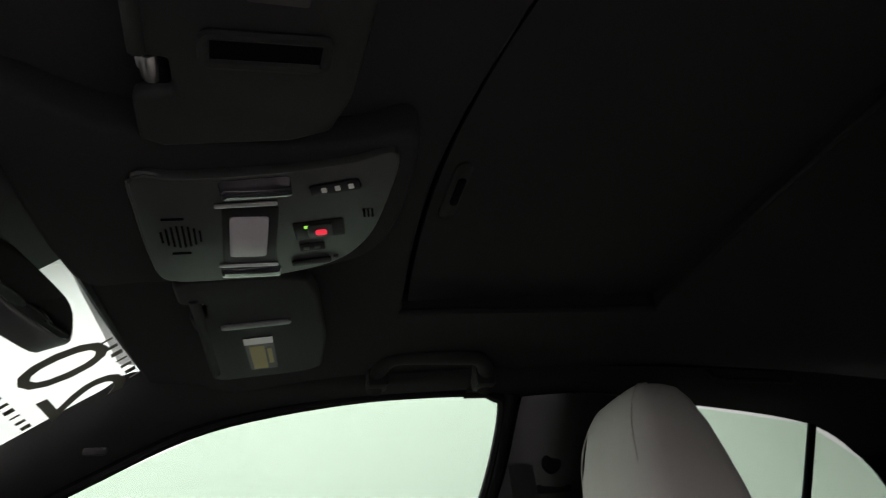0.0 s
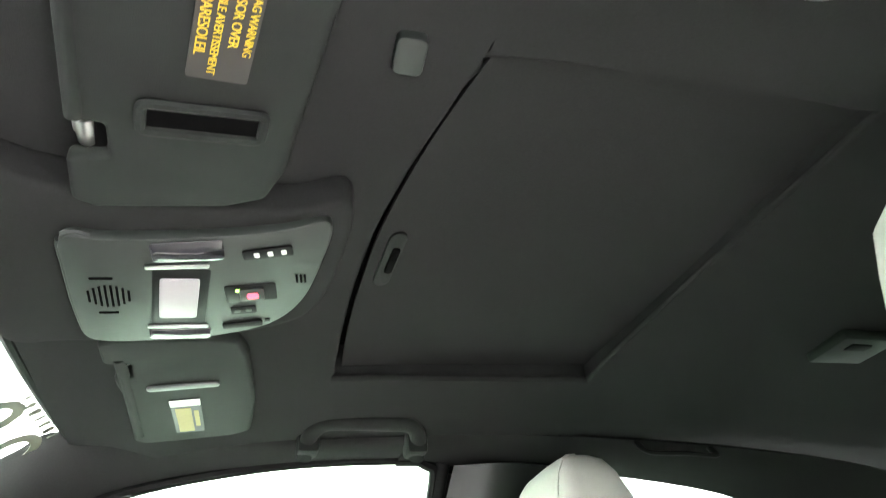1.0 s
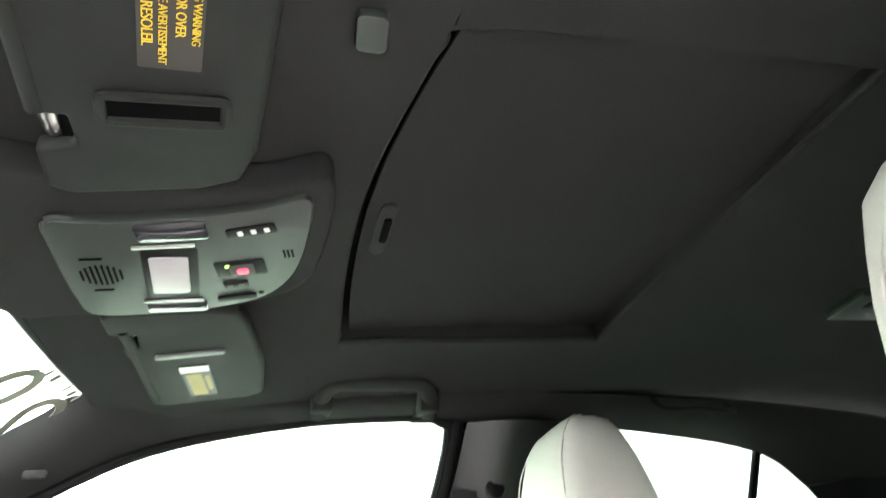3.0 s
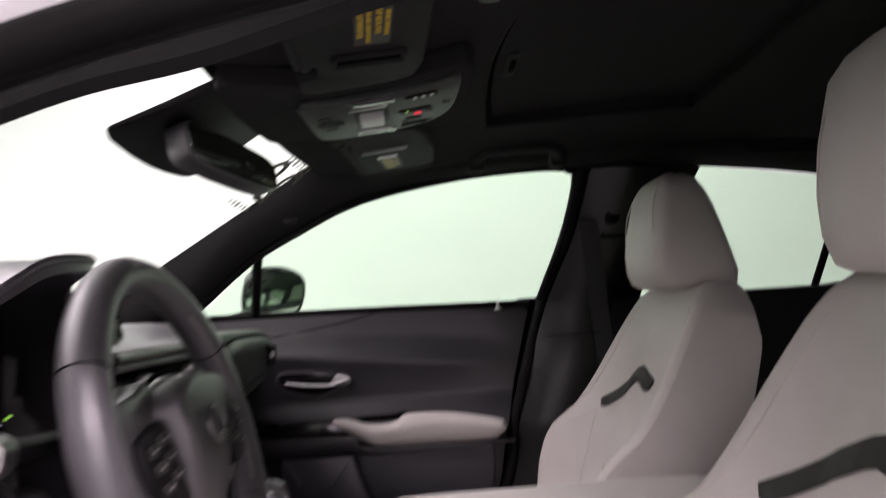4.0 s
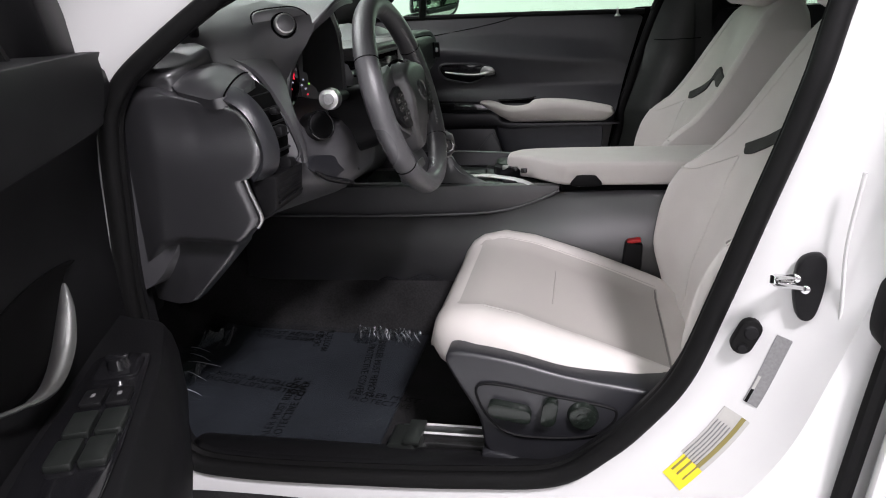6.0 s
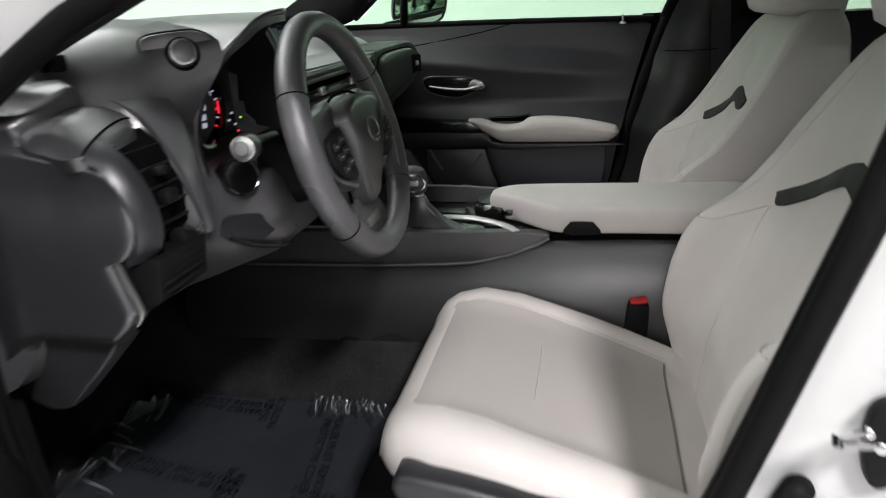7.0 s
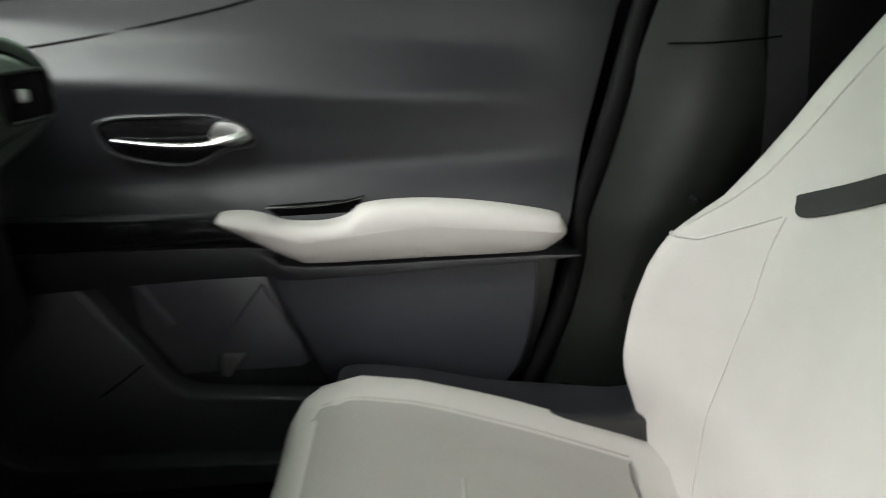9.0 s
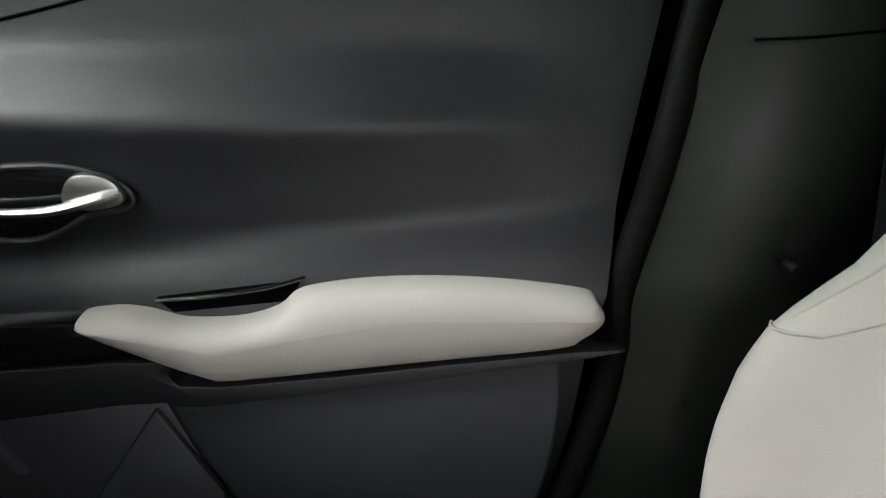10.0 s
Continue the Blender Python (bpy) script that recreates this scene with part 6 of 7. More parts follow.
part("tray_rim", tube([(0.136, 0.012, 0.7165), (0.055, 0.028, 0.7165), (0.040, 0.034, 0.7165), (0.036, 0.100, 0.7165), (0.050, 0.100, 0.7165), (0.128, 0.094, 0.7165)], 0.0032, 6), GLOSS, cons)
part("tray_rail", prism([(0.130, 0.094), (0.142, 0.094), (0.166, 0.000), (0.141, 0.012)], "z", 0.7140, 0.7195, 0.002), FASCIA, cons)
part("far_rail", prism(curve2([(-0.30, 0.712), (-0.20, 0.744), (0.0, 0.752), (0.14, 0.750), (0.22, 0.738), (0.24, 0.70), (0.0, 0.68), (-0.30, 0.68)], 4), "y", 0.099, 0.116, 0.005), DOOR_SOFT, cons, "raised rail on the passenger's side")
part("silver_strip", tube(spline([(0.076, -0.001, 0.7165), (0.118, -0.005, 0.718), (0.152, -0.013, 0.719), (0.194, -0.032, 0.718), (0.223, -0.055, 0.717), (0.247, -0.090, 0.716)], 6), 0.0092, 10, flat=0.45), CHROME_SATIN, cons, "curved silver strip")
part("edge_strip", tube(spline([(-0.20, -0.072, 0.717), (0.0, -0.070, 0.717), (0.02, -0.045, 0.717), (0.045, 0.0, 0.717)], 5), 0.003, 6), SATIN, cons)
part("blue_lamp", box(0.028, 0.036, -0.062, -0.056, 0.7125, 0.7145, 0), LED_BLUE, cons, "small blue lamp")
for k in range(3):
    part("plate_key", box(0.045 + 0.016 * k, 0.056 + 0.016 * k, -0.064, -0.052, 0.7125, 0.7145, 0.0005), TRIM, cons)
part("mode_switch", prism([(0.20 + a, -0.045 + b) for a, b in rounded(0.034, 0.024, 0.004)], "z", 0.712, 0.7175, 0.002), TRIM, cons)
# gear lever
FOOT = curve2([(0.024, -0.03), (0.035, -0.052), (0.07, -0.062), (0.108, -0.069), (0.150, -0.081), (0.168, -0.078), (0.160, -0.062), (0.131, -0.031), (0.100, -0.008), (0.07, -0.002), (0.04, -0.008)], 3)
rings = []
for z, f in ((0.712, 0.0), (0.719, 0.22), (0.728, 0.48), (0.740, 0.70), (0.754, 0.88), (0.768, 1.0)):
    ring = []
    for a, b in FOOT:
        w = math.atan2(b + 0.034, a - 0.062)
        ring.append((a + (0.058 + 0.0125 * math.cos(w) - a) * f, b + (-0.032 + 0.012 * math.sin(w) - b) * f, z))
    rings.append(ring)
lever = part("gear_boot", loft(rings), DASH_SATIN, cons, "stitched leather boot", sharp=60)
part("boot_stitch", tube(spline([(0.160, -0.074, 0.716), (0.125, -0.064, 0.722), (0.092, -0.052, 0.735), (0.072, -0.043, 0.752)], 5), 0.0013, 5), STITCH, lever)
part("lever_neck", rod((0.060, -0.030, 0.752), (0.052, -0.032, 0.785), 0.011, 0.013, 16, 0.001), SATIN, lever)
part("gear_knob", loft([[(0.050 + cx + rx * math.cos(a), -0.034 + ry * math.sin(a), z) for a in [2 * math.pi * i / 24 for i in range(24)]] for z, cx, rx, ry in ((0.772, 0.006, 0.010, 0.012), (0.778, 0.002, 0.022, 0.018), (0.792, -0.002, 0.029, 0.0215), (0.806, -0.004, 0.030, 0.0215), (0.818, -0.004, 0.026, 0.018), (0.824, -0.004, 0.014, 0.010))]), WHEEL_LEATHER, lever, "leather gear knob")
part("knob_ring", tube([(0.052 + 0.025 * math.cos(a), -0.058 + 0.002 * math.sin(a), 0.797 + 0.014 * math.sin(a)) for a in [2 * math.pi * i / 28 for i in range(28)]], 0.0028, 8, closed=True), CHROME, lever, "chrome ring round the knob")
part("knob_button", prism([(0.050 + a, 0.797 + b) for a, b in rounded(0.030, 0.014, 0.0065)], "y", -0.0565, -0.050, 0.003), SATIN, lever)
# black control block under the armrest's nose
part("block_cap", prism(curve2([(0.158, 0.070), (0.175, 0.082), (0.20, 0.070), (0.192, 0.010), (0.172, 0.012), (0.160, 0.030)], 3), "z", 0.730, 0.7415, 0.003), FASCIA, cons)
part("control_block", prism(curve2([(0.155, 0.030), (0.20, 0.075), (0.33, 0.085), (0.36, -0.085), (0.30, -0.075), (0.24, -0.02), (0.17, -0.005)], 3), "z", 0.712, 0.738, 0.006), TRIM, cons, "black control block")
for k in range(3):
    part("block_key", box(0.176 + 0.022 * k, 0.190 + 0.022 * k, -0.008 - 0.016 * k, 0.004 - 0.016 * k, 0.731, 0.7405, 0.002), SATIN if k == 0 else GLOSS, cons)
# armrest lid: nose slanting from the far to the near side
armo = curve2([(0.186, 0.010), (0.192, 0.045), (0.225, 0.072), (0.32, 0.082), (0.50, 0.086), (0.70, 0.086), (0.71, 0.0), (0.70, -0.092), (0.50, -0.095), (0.345, -0.095), (0.306, -0.088), (0.275, -0.062), (0.24, -0.028), (0.205, -0.006)], 5)
rings = []
for z, sc in ((0.7185, 0.985), (0.7190, 0.995), (0.724, 1.0), (0.745, 1.0), (0.756, 0.985), (0.762, 0.955), (0.764, 0.90), (0.7645, 0.6), (0.7648, 0.2)):
    rings.append([(0.45 + (a - 0.45) * (1 - (1 - sc) * 0.45), b * sc - 0.004 * (1 - sc), z) for a, b in armo])
part("armrest_lid", loft(rings), LEATHER, cons, "pale leather armrest lid", sharp=60)
part("lid_gap", prism([(0.31, -0.09), (0.71, -0.093), (0.71, 0.085), (0.31, 0.08)], "z", 0.705, 0.7188, 0.002), DARK, cons)
part("lid_latch", prism(curve2([(0.330, 0.7175), (0.338, 0.735), (0.345, 0.739), (0.375, 0.739), (0.382, 0.735), (0.390, 0.7175)], 4), "y", -0.085, -0.0995, 0.003), TRIM, cons, "black latch tab")

# ---- floor, carpet, mat, pedals ----
rows = []
for i in range(25):
    x = -0.66 + 2.5 * i / 24
    row = []
    for j in range(33):
        y = -0.76 + 1.52 * j / 32
        z = 0.40
        z += 0.135 * interp(abs(y), (0.0, 0.12, 0.142, 0.19), (1, 1, 0.80, 0.0))
        z += interp(x, (-0.66, -0.56, -0.44, 0.7, 0.9, 1.0, 1.8), (0.26, 0.16, 0.0, 0.0, 0.10, 0.12, 0.12))
        row.append((x, y, z))
    rows.append(row)
whole("floor", sheet(rows, -0.02, (0, 0, 1)), CARPET, "black looped car carpet", "carpet", kind="structure", sharp=70)
part("sill_plate", prism(curve2([(-0.716, 0.425), (-0.69, 0.440), (-0.65, 0.438), (-0.618, 0.42), (-0.618, 0.395), (-0.716, 0.395)], 4), "x", -0.26, 0.50, 0.004), TRIM, car, "black plastic sill plate")
part("kick_panel", prism([(-0.66, 0.42), (-0.27, 0.42), (-0.285, 0.70), (-0.66, 0.75)], "y", -0.715, -0.66, 0.006), TRIM, car)
part("far_sill_plate", box(-0.5, 0.6, 0.68, 0.74, 0.40, 0.45, 0.01), TRIM, car)

fm = thing("floor_mat", (-0.2, -0.36, 0.40), "dark carpet floor mat under a crinkled clear plastic cover", "floor mat")


def mat_z(x, y):
    return 0.404 + 0.012 * max(0.0, (-0.36 - x) / 0.1) ** 1.5 + 0.003 * math.sin(9 * x + 4 * y)


rows = []
for i in range(21):
    t = i / 20
    rows.append([])
    for j in range(15):
        q = j / 14
        x = -0.44 + 0.47 * t
        y = -0.622 + 0.428 * q
        rows[-1].append((x, y, mat_z(x, y)))
part("mat_base", sheet(rows, 0.006, (0, 0, 1)), MAT_RUBBER, fm)
rows = []
nz = noise.noise
for i in range(49):
    x = -0.47 + 0.505 * i / 48
    row = []
    for j in range(41):
        y = -0.630 + 0.485 * j / 40
        h = 0.004 * nz(Vector((x * 14, y * 14, 0))) + 0.0025 * abs(nz(Vector((x * 40, y * 9, 3))))
        far = max(0.0, (y + 0.205) / 0.06)
        h += far * 0.012 * abs(math.sin(x * 150 + 3 * math.sin(x * 40))) * (1 if -0.13 < x < 0.03 else 0.3)
        left = max(0.0, (-0.36 - x) / 0.1)
        h += left * 0.03 * abs(nz(Vector((x * 22, y * 22, 7))))
        row.append((x, y, mat_z(x, y) + 0.0105 + max(h, 0)))
    rows.append(row)
cv = part("plastic_cover", sheet(rows, 0.0005, (0, 0, 1)), FILM, fm, "crinkled clear protective film", sharp=80)
cv.visible_shadow = False


def mat_text(text, x, y, size, deg):
    m = Matrix.Translation((x, y, mat_z(x, y) + 0.0068)) @ Matrix.Rotation(radians(deg), 4, "Z")
    lettering(text, size, m, PRINT, "printed_notice", fm, depth=0.0002, spacing=1.05)


# gathered edges of the film: pale threads paint the highlights on its folds
rnd = random.Random(11)
threads = [(-0.118 + 0.0125 * k + rnd.uniform(-0.003, 0.003), -0.190 - 0.001 * k, 0.006 + 0.0016 * k + rnd.uniform(-0.004, 0.004), -rnd.uniform(0.030, 0.046), rnd.uniform(0.003, 0.008)) for k in range(10)]
threads += [(-0.455 + 0.012 * k, -0.33 - 0.035 * k + rnd.uniform(-0.012, 0.012), rnd.uniform(0.045, 0.085), -rnd.uniform(0.012, 0.030), rnd.uniform(0.002, 0.008)) for k in range(5)]
for x, y, dx, dy, h in threads:
    path = spline([(x, y, mat_z(x, y) + 0.013), (x + dx * 0.25 + rnd.uniform(-0.004, 0.004), y + dy * 0.3, mat_z(x, y) + 0.013 + h), (x + dx * 0.6 + rnd.uniform(-0.005, 0.005), y + dy * 0.65, mat_z(x, y) + 0.013 + h * 0.7), (x + dx, y + dy, mat_z(x, y) + 0.012)], 4)
    part("film_glint_thread", tube(path, [0.0002 + 0.00055 * math.sin(math.pi * i / (len(path) - 1)) ** 0.7 for i in range(len(path))], 5), FILM_GLINT, fm)
# thin standing folds between the threads
for x0, y0, x1, y1, n, amp in ((-0.130, -0.192, 0.02, -0.212, 13, 0.010), (-0.45, -0.29, -0.39, -0.24, 5, 0.012), (-0.44, -0.50, -0.38, -0.40, 4, 0.014)):
    rows = []
    m = n * 8
    for i in range(m + 1):
        t = i / m
        fold = abs(math.sin(math.pi * n * t + 0.9 * math.sin(9 * t))) * amp * (0.6 + 0.4 * math.sin(17 * t + x0 * 30))
        row = []
        for k in range(6):
            q = k / 5
            x = x0 + (x1 - x0) * t + 0.010 * math.sin(23 * t) * q
            y = y0 + (y1 - y0) * t - (0.045 + 0.015 * math.sin(31 * t)) * q
            row.append((x, y, mat_z(x, y) + 0.012 + (fold + 0.008) * (1 - q) ** 1.6))
        rows.append(row)
    fo = part("film_fold", sheet(rows, 0.0004, (0, 0, 1)), CRINKLE, fm, "gathered edge of the film", sharp=80)
    fo.visible_shadow = False
NOTICE = "DEALER MUST REMOVE\nPROTECTIVE COVER"
for text, x, y, size, deg in ((NOTICE, -0.315, -0.225, 0.0215, -5), ("DEALER\nPROTECTIVE", -0.198, -0.228, 0.0215, 100), (NOTICE, -0.262, -0.432, 0.0215, 169), (NOTICE, -0.166, -0.520, 0.0215, 94), (NOTICE, -0.058, -0.345, 0.0215, -81), ("DEALER MUST\nPROTECTIVE", -0.004, -0.462, 0.0215, -9)):
    mat_text(text, x, y, size, deg)

ped = thing("pedals", (-0.5, -0.36, 0.42), "black ribbed pedals and foot rest", "pedals")
part("brake_pedal", joined(prism([(-0.40 + a, 0.56 + b) for a, b in rounded(0.10, 0.06, 0.01)], "x", -0.50, -0.485, 0.003), tube([(-0.50, -0.40, 0.57), (-0.58, -0.40, 0.70)], 0.009, 8)), TRIM, ped)
part("accelerator", prism([(-0.24 + a, 0.52 + b) for a, b in rounded(0.05, 0.14, 0.01)], "x", -0.52, -0.505, 0.003), TRIM, ped)
part("foot_rest", joined(prism([(-0.58 + a, 0.52 + b) for a, b in rounded(0.06, 0.18, 0.01)], "x", -0.52, -0.50, 0.003), *[box(-0.50, -0.495, -0.605, -0.555, 0.45 + 0.018 * k, 0.457 + 0.018 * k, 0.001) for k in range(8)]), TRIM, ped)

# ---- sun visors ----
def make_visor(s):
    """s: -1 for the driver's side. The visor lies folded up against the headliner."""
    vz = 1.352
    v = thing("sun_visor", (0.22, s * 0.30, 1.36), "folded dark vinyl sun visor with a warning label", "sun visor", "sun visors")
    o = [(0.134, 0.105), (0.152, 0.094), (0.25, 0.098), (0.282, 0.110), (0.295, 0.150), (0.315, 0.36), (0.315, 0.47), (0.29, 0.488), (0.17, 0.495), (0.155, 0.48), (0.150, 0.30), (0.146, 0.225), (0.144, 0.196), (0.165, 0.193), (0.165, 0.160), (0.136, 0.155)]
    if s > 0:
        o = [(a - 0.006, b + 0.055 if b < 0.3 else b) for a, b in o]
    pts = [(a, s * b) for a, b in o]
    bm = prism(pts, "z", vz - 0.012, vz + 0.006, 0.006, 3)
    for w in bm.verts:
        w.co.z += 0.10 * (w.co.x - 0.22)
    part("visor_body", bm, VISOR, v)
    tz = vz - 0.012

    def onv(x, y, d=0.0):
        return Vector((x, y, tz + 0.10 * (x - 0.22) - d))

    y0 = s * 0.174 if s < 0 else s * 0.222
    part("pivot_clip", joined(rod((0.150, y0 - 0.014, vz - 0.004), (0.150, y0 + 0.014, vz - 0.004), 0.008, 0.007, 14, 0.002), box(0.140, 0.172, y0 - 0.008, y0 + 0.008, vz - 0.004, vz + 0.012, 0.003)), SATIN, v, "small bright pivot clip")
    part("clip_pocket", box(0.150, 0.176, y0 - 0.017, y0 + 0.017, vz - 0.008, vz, 0.003), DARK, v)
    part("edge_rod", tube([onv(0.147, s * 0.20, -0.004), onv(0.153, s * 0.32, -0.004), onv(0.157, s * 0.46, -0.004)], 0.007, 10), VISOR, v)
    tiltm = Matrix.Rotation(math.atan(0.10), 4, "Y").inverted()
    if s < 0:
        m = Matrix.Translation(onv(0.231, -0.205)) @ tiltm @ Matrix.Rotation(radians(4), 4, "Z")
        part("ticket_slot", tube([m @ Vector((p, q, -0.002)) for p, q in rounded(0.084, 0.028, 0.005)], 0.0042, 8, closed=True), VISOR, v, "moulded ticket slot")
        part("slot_mouth", prism(rounded(0.084, 0.028, 0.005), "z", -0.0015, 0.001, 0, m=m), DARK, v)
        lc = onv(0.246, -0.322)
        lm = Matrix.Translation(lc) @ tiltm @ Matrix.Rotation(radians(6), 4, "Z")
        lab = part("warning_label", prism(rounded(0.040, 0.150, 0.002), "z", -0.0016, -0.0004, 0, m=lm), LABEL_DARK, v, "black label with yellow warning print")
        part("label_head", prism([(a, b - 0.064) for a, b in rounded(0.040, 0.022, 0.001)], "z", -0.0022, -0.0017, 0, m=lm), LABEL_WHITE, lab)
        part("label_head_print", prism([(a, b - 0.064) for a, b in rounded(0.016, 0.012, 0.004)], "z", -0.0026, -0.0023, 0, m=lm), RED, lab)
        # letters read along the visor, facing down
        face = lm @ Matrix.Translation((0, 0.008, -0.0021)) @ Matrix.Rotation(math.pi, 4, "X") @ Matrix.Rotation(radians(-90), 4, "Z")
        for text, row, size, ox in (("AIR BAG WARNING", 0.0150, 0.0078, 0.010), ("FLIP VISOR OVER", 0.0055, 0.0090, 0.005), ("COUSSIN GONFLABLE AVERTISSEMENT", -0.0050, 0.0076, 0.0), ("REPLIER LE PARESOLEIL", -0.0142, 0.0098, 0.0)):
            lettering(text, size, face @ Matrix.Translation((ox, row, 0)), YELLOW, "label_print", lab, depth=0.0003, spacing=0.92)
    else:
        m = Matrix.Translation(onv(0.216, 0.280)) @ tiltm @ Matrix.Rotation(radians(-4), 4, "Z")
        part("mirror_lid_edge", prism(rounded(0.086, 0.012, 0.005), "z", -0.004, 0.002, 0.002, m=m), DASH_SATIN, v)
        lm = Matrix.Translation(onv(0.221, 0.388)) @ tiltm @ Matrix.Rotation(radians(-4), 4, "Z")
        lab = part("warning_label", prism(rounded(0.038, 0.125, 0.002), "z", -0.0016, -0.0004, 0, m=lm), LABEL_DARK, v, "label with yellow warning print")
        part("label_head", prism([(a, b - 0.052) for a, b in rounded(0.038, 0.022, 0.001)], "z", -0.0022, -0.0017, 0, m=lm), LABEL_WHITE, lab)
        part("label_block", prism([(a - 0.004, b + 0.012) for a, b in rounded(0.020, 0.090, 0.001)], "z", -0.0022, -0.0017, 0, m=lm), DULL_YELLOW, lab)
        part("label_block", prism([(a + 0.012, b + 0.008) for a, b in rounded(0.006, 0.060, 0.001)], "z", -0.0022, -0.0017, 0, m=lm), DULL_YELLOW, lab)
    return v


make_visor(-1)
make_visor(1)

# ---- overhead console ----
oc = thing("overhead_console", (0.22, 0.02, 1.37), "grey-green overhead console with lamp and switches", "overhead console")
# fabric housing it sits in, running forward to the windscreen
bm = prism(curve2([(0.030, -0.145), (0.10, -0.115), (0.20, -0.088), (0.30, -0.083), (0.362, -0.090), (0.357, 0.09), (0.30, 0.148), (0.20, 0.166), (0.10, 0.165), (0.032, 0.140)], 4), "z", 1.348, 1.385, 0.012, 3)
for w in bm.verts:
    w.co.z += 0.09 * (w.co.x - 0.22)
part("housing", bm, FABRIC, oc)


def ohz(x, y):
    return 1.343 + 0.09 * (x - 0.22) + 0.10 * max(0.0, -y - 0.045)


pl = curve2([(0.121, -0.052), (0.16, -0.051), (0.24, -0.057), (0.30, -0.068), (0.342, -0.080), (0.344, -0.02), (0.334, 0.060), (0.305, 0.112), (0.25, 0.138), (0.19, 0.146), (0.13, 0.141), (0.119, 0.10), (0.117, 0.0)], 5)
bm = prism(pl, "z", -0.006, 0.008, 0.004, 2)
for w in bm.verts:
    w.co.z += ohz(w.co.x, w.co.y)
plate = part("switch_plate", bm, PANEL_GREY, oc, "curved grey-green plate")
part("plate_edge", tube([(a, b, ohz(a, b) - 0.001) for a, b in pl if a < 0.14 and b < 0.14], 0.003, 6), PANEL_GREY, plate)


def oh_piece(name, pts, d0, d1, material, label="", r=0.001):
    bm = prism(pts, "z", -d1, -d0, r)
    for w in bm.verts:
        w.co.z += ohz(w.co.x, w.co.y) - 0.006
    return part(name, bm, material, plate, label)


def oh_rect(name, x, y, w, h, d0, d1, material, label="", r=0.003, rot=0.0):
    c, s_ = math.cos(radians(rot)), math.sin(radians(rot))
    return oh_piece(name, [(x + a * c - b * s_, y + a * s_ + b * c) for a, b in rounded(w, h, r)], d0, d1, material, label)


oh_rect("lamp_bezel", 0.214, 0.050, 0.052, 0.112, 0.0, 0.0012, TRIM, r=0.004, rot=2)
oh_rect("dome_lamp", 0.213, 0.049, 0.036, 0.078, 0.0005, 0.0030, LENS, "frosted dome lamp lens", r=0.004, rot=2)
oh_rect("map_lamp", 0.221, -0.036, 0.062, 0.032, 0.0, 0.0015, CLEAR_LENS, "clear map lamp", r=0.005, rot=-6)
oh_rect("map_lamp", 0.214, 0.126, 0.062, 0.026, 0.0, 0.0015, CLEAR_LENS, "clear map lamp", r=0.005, rot=2)
oh_rect("lamp_glint_strip", 0.212, -0.012, 0.056, 0.006, 0.0005, 0.003, SATIN, r=0.002, rot=-3)
oh_rect("lamp_glint_strip", 0.212, 0.108, 0.060, 0.006, 0.0005, 0.003, SATIN, r=0.002, rot=2)
oh_rect("roof_switch", 0.291, -0.036, 0.046, 0.016, 0.0, 0.0025, TRIM, r=0.003, rot=-14)
for k in range(3):
    oh_rect("switch_mark", 0.281 + 0.012 * k, -0.034 - 0.003 * k, 0.005, 0.008, 0.0025, 0.003, LABEL_WHITE, r=0.001, rot=-14)
oh_rect("roof_switch", 0.277, 0.108, 0.042, 0.012, 0.0, 0.0025, TRIM, r=0.003, rot=-10)
oh_rect("switch_mark", 0.302, 0.100, 0.006, 0.007, 0.0, 0.001, TRIM, r=0.001)
oh_rect("call_switch", 0.281, 0.040, 0.050, 0.034, 0.0, 0.0010, TRIM, r=0.003, rot=-9)
oh_rect("call_key", 0.282, 0.041, 0.024, 0.024, 0.0010, 0.0030, PANEL_GREY, r=0.003, rot=-9)
oh_rect("call_lamp", 0.283, 0.042, 0.011, 0.011, 0.0030, 0.0036, LED_RED, "lit red call lamp", r=0.003, rot=-9)
oh_rect("status_lamp", 0.2675, 0.034, 0.004, 0.005, 0.0011, 0.0020, LED_GREEN, "tiny green lamp", r=0.001)
oh_rect("small_key", 0.276, 0.076, 0.026, 0.016, 0.0, 0.0016, TRIM, r=0.003, rot=-9)
for k in range(2):
    oh_rect("small_key_mark", 0.270 + 0.011 * k, 0.077 - 0.002 * k, 0.006, 0.006, 0.0016, 0.0020, PANEL_GREY, r=0.001)
for k in range(3):
    oh_rect("mic_slit", 0.323 + 0.004 * k, 0.012, 0.0022, 0.016, 0.0, 0.0008, DARK, r=0.0008, rot=-10)
for k in range(8):
    n = 0.012 + 0.030 * max(0, 1 - ((k - 3.5) / 4.2) ** 2)
    oh_rect("speaker_slit", 0.133 + 0.005 * k, 0.045, 0.0022, n, 0.0, 0.0008, DARK, r=0.0008)
oh_rect("speaker_row", 0.146, 0.012, 0.020, 0.004, 0.0, 0.0006, DARK, r=0.001)
oh_rect("speaker_row", 0.148, 0.078, 0.018, 0.004, 0.0, 0.0006, DARK, r=0.001)

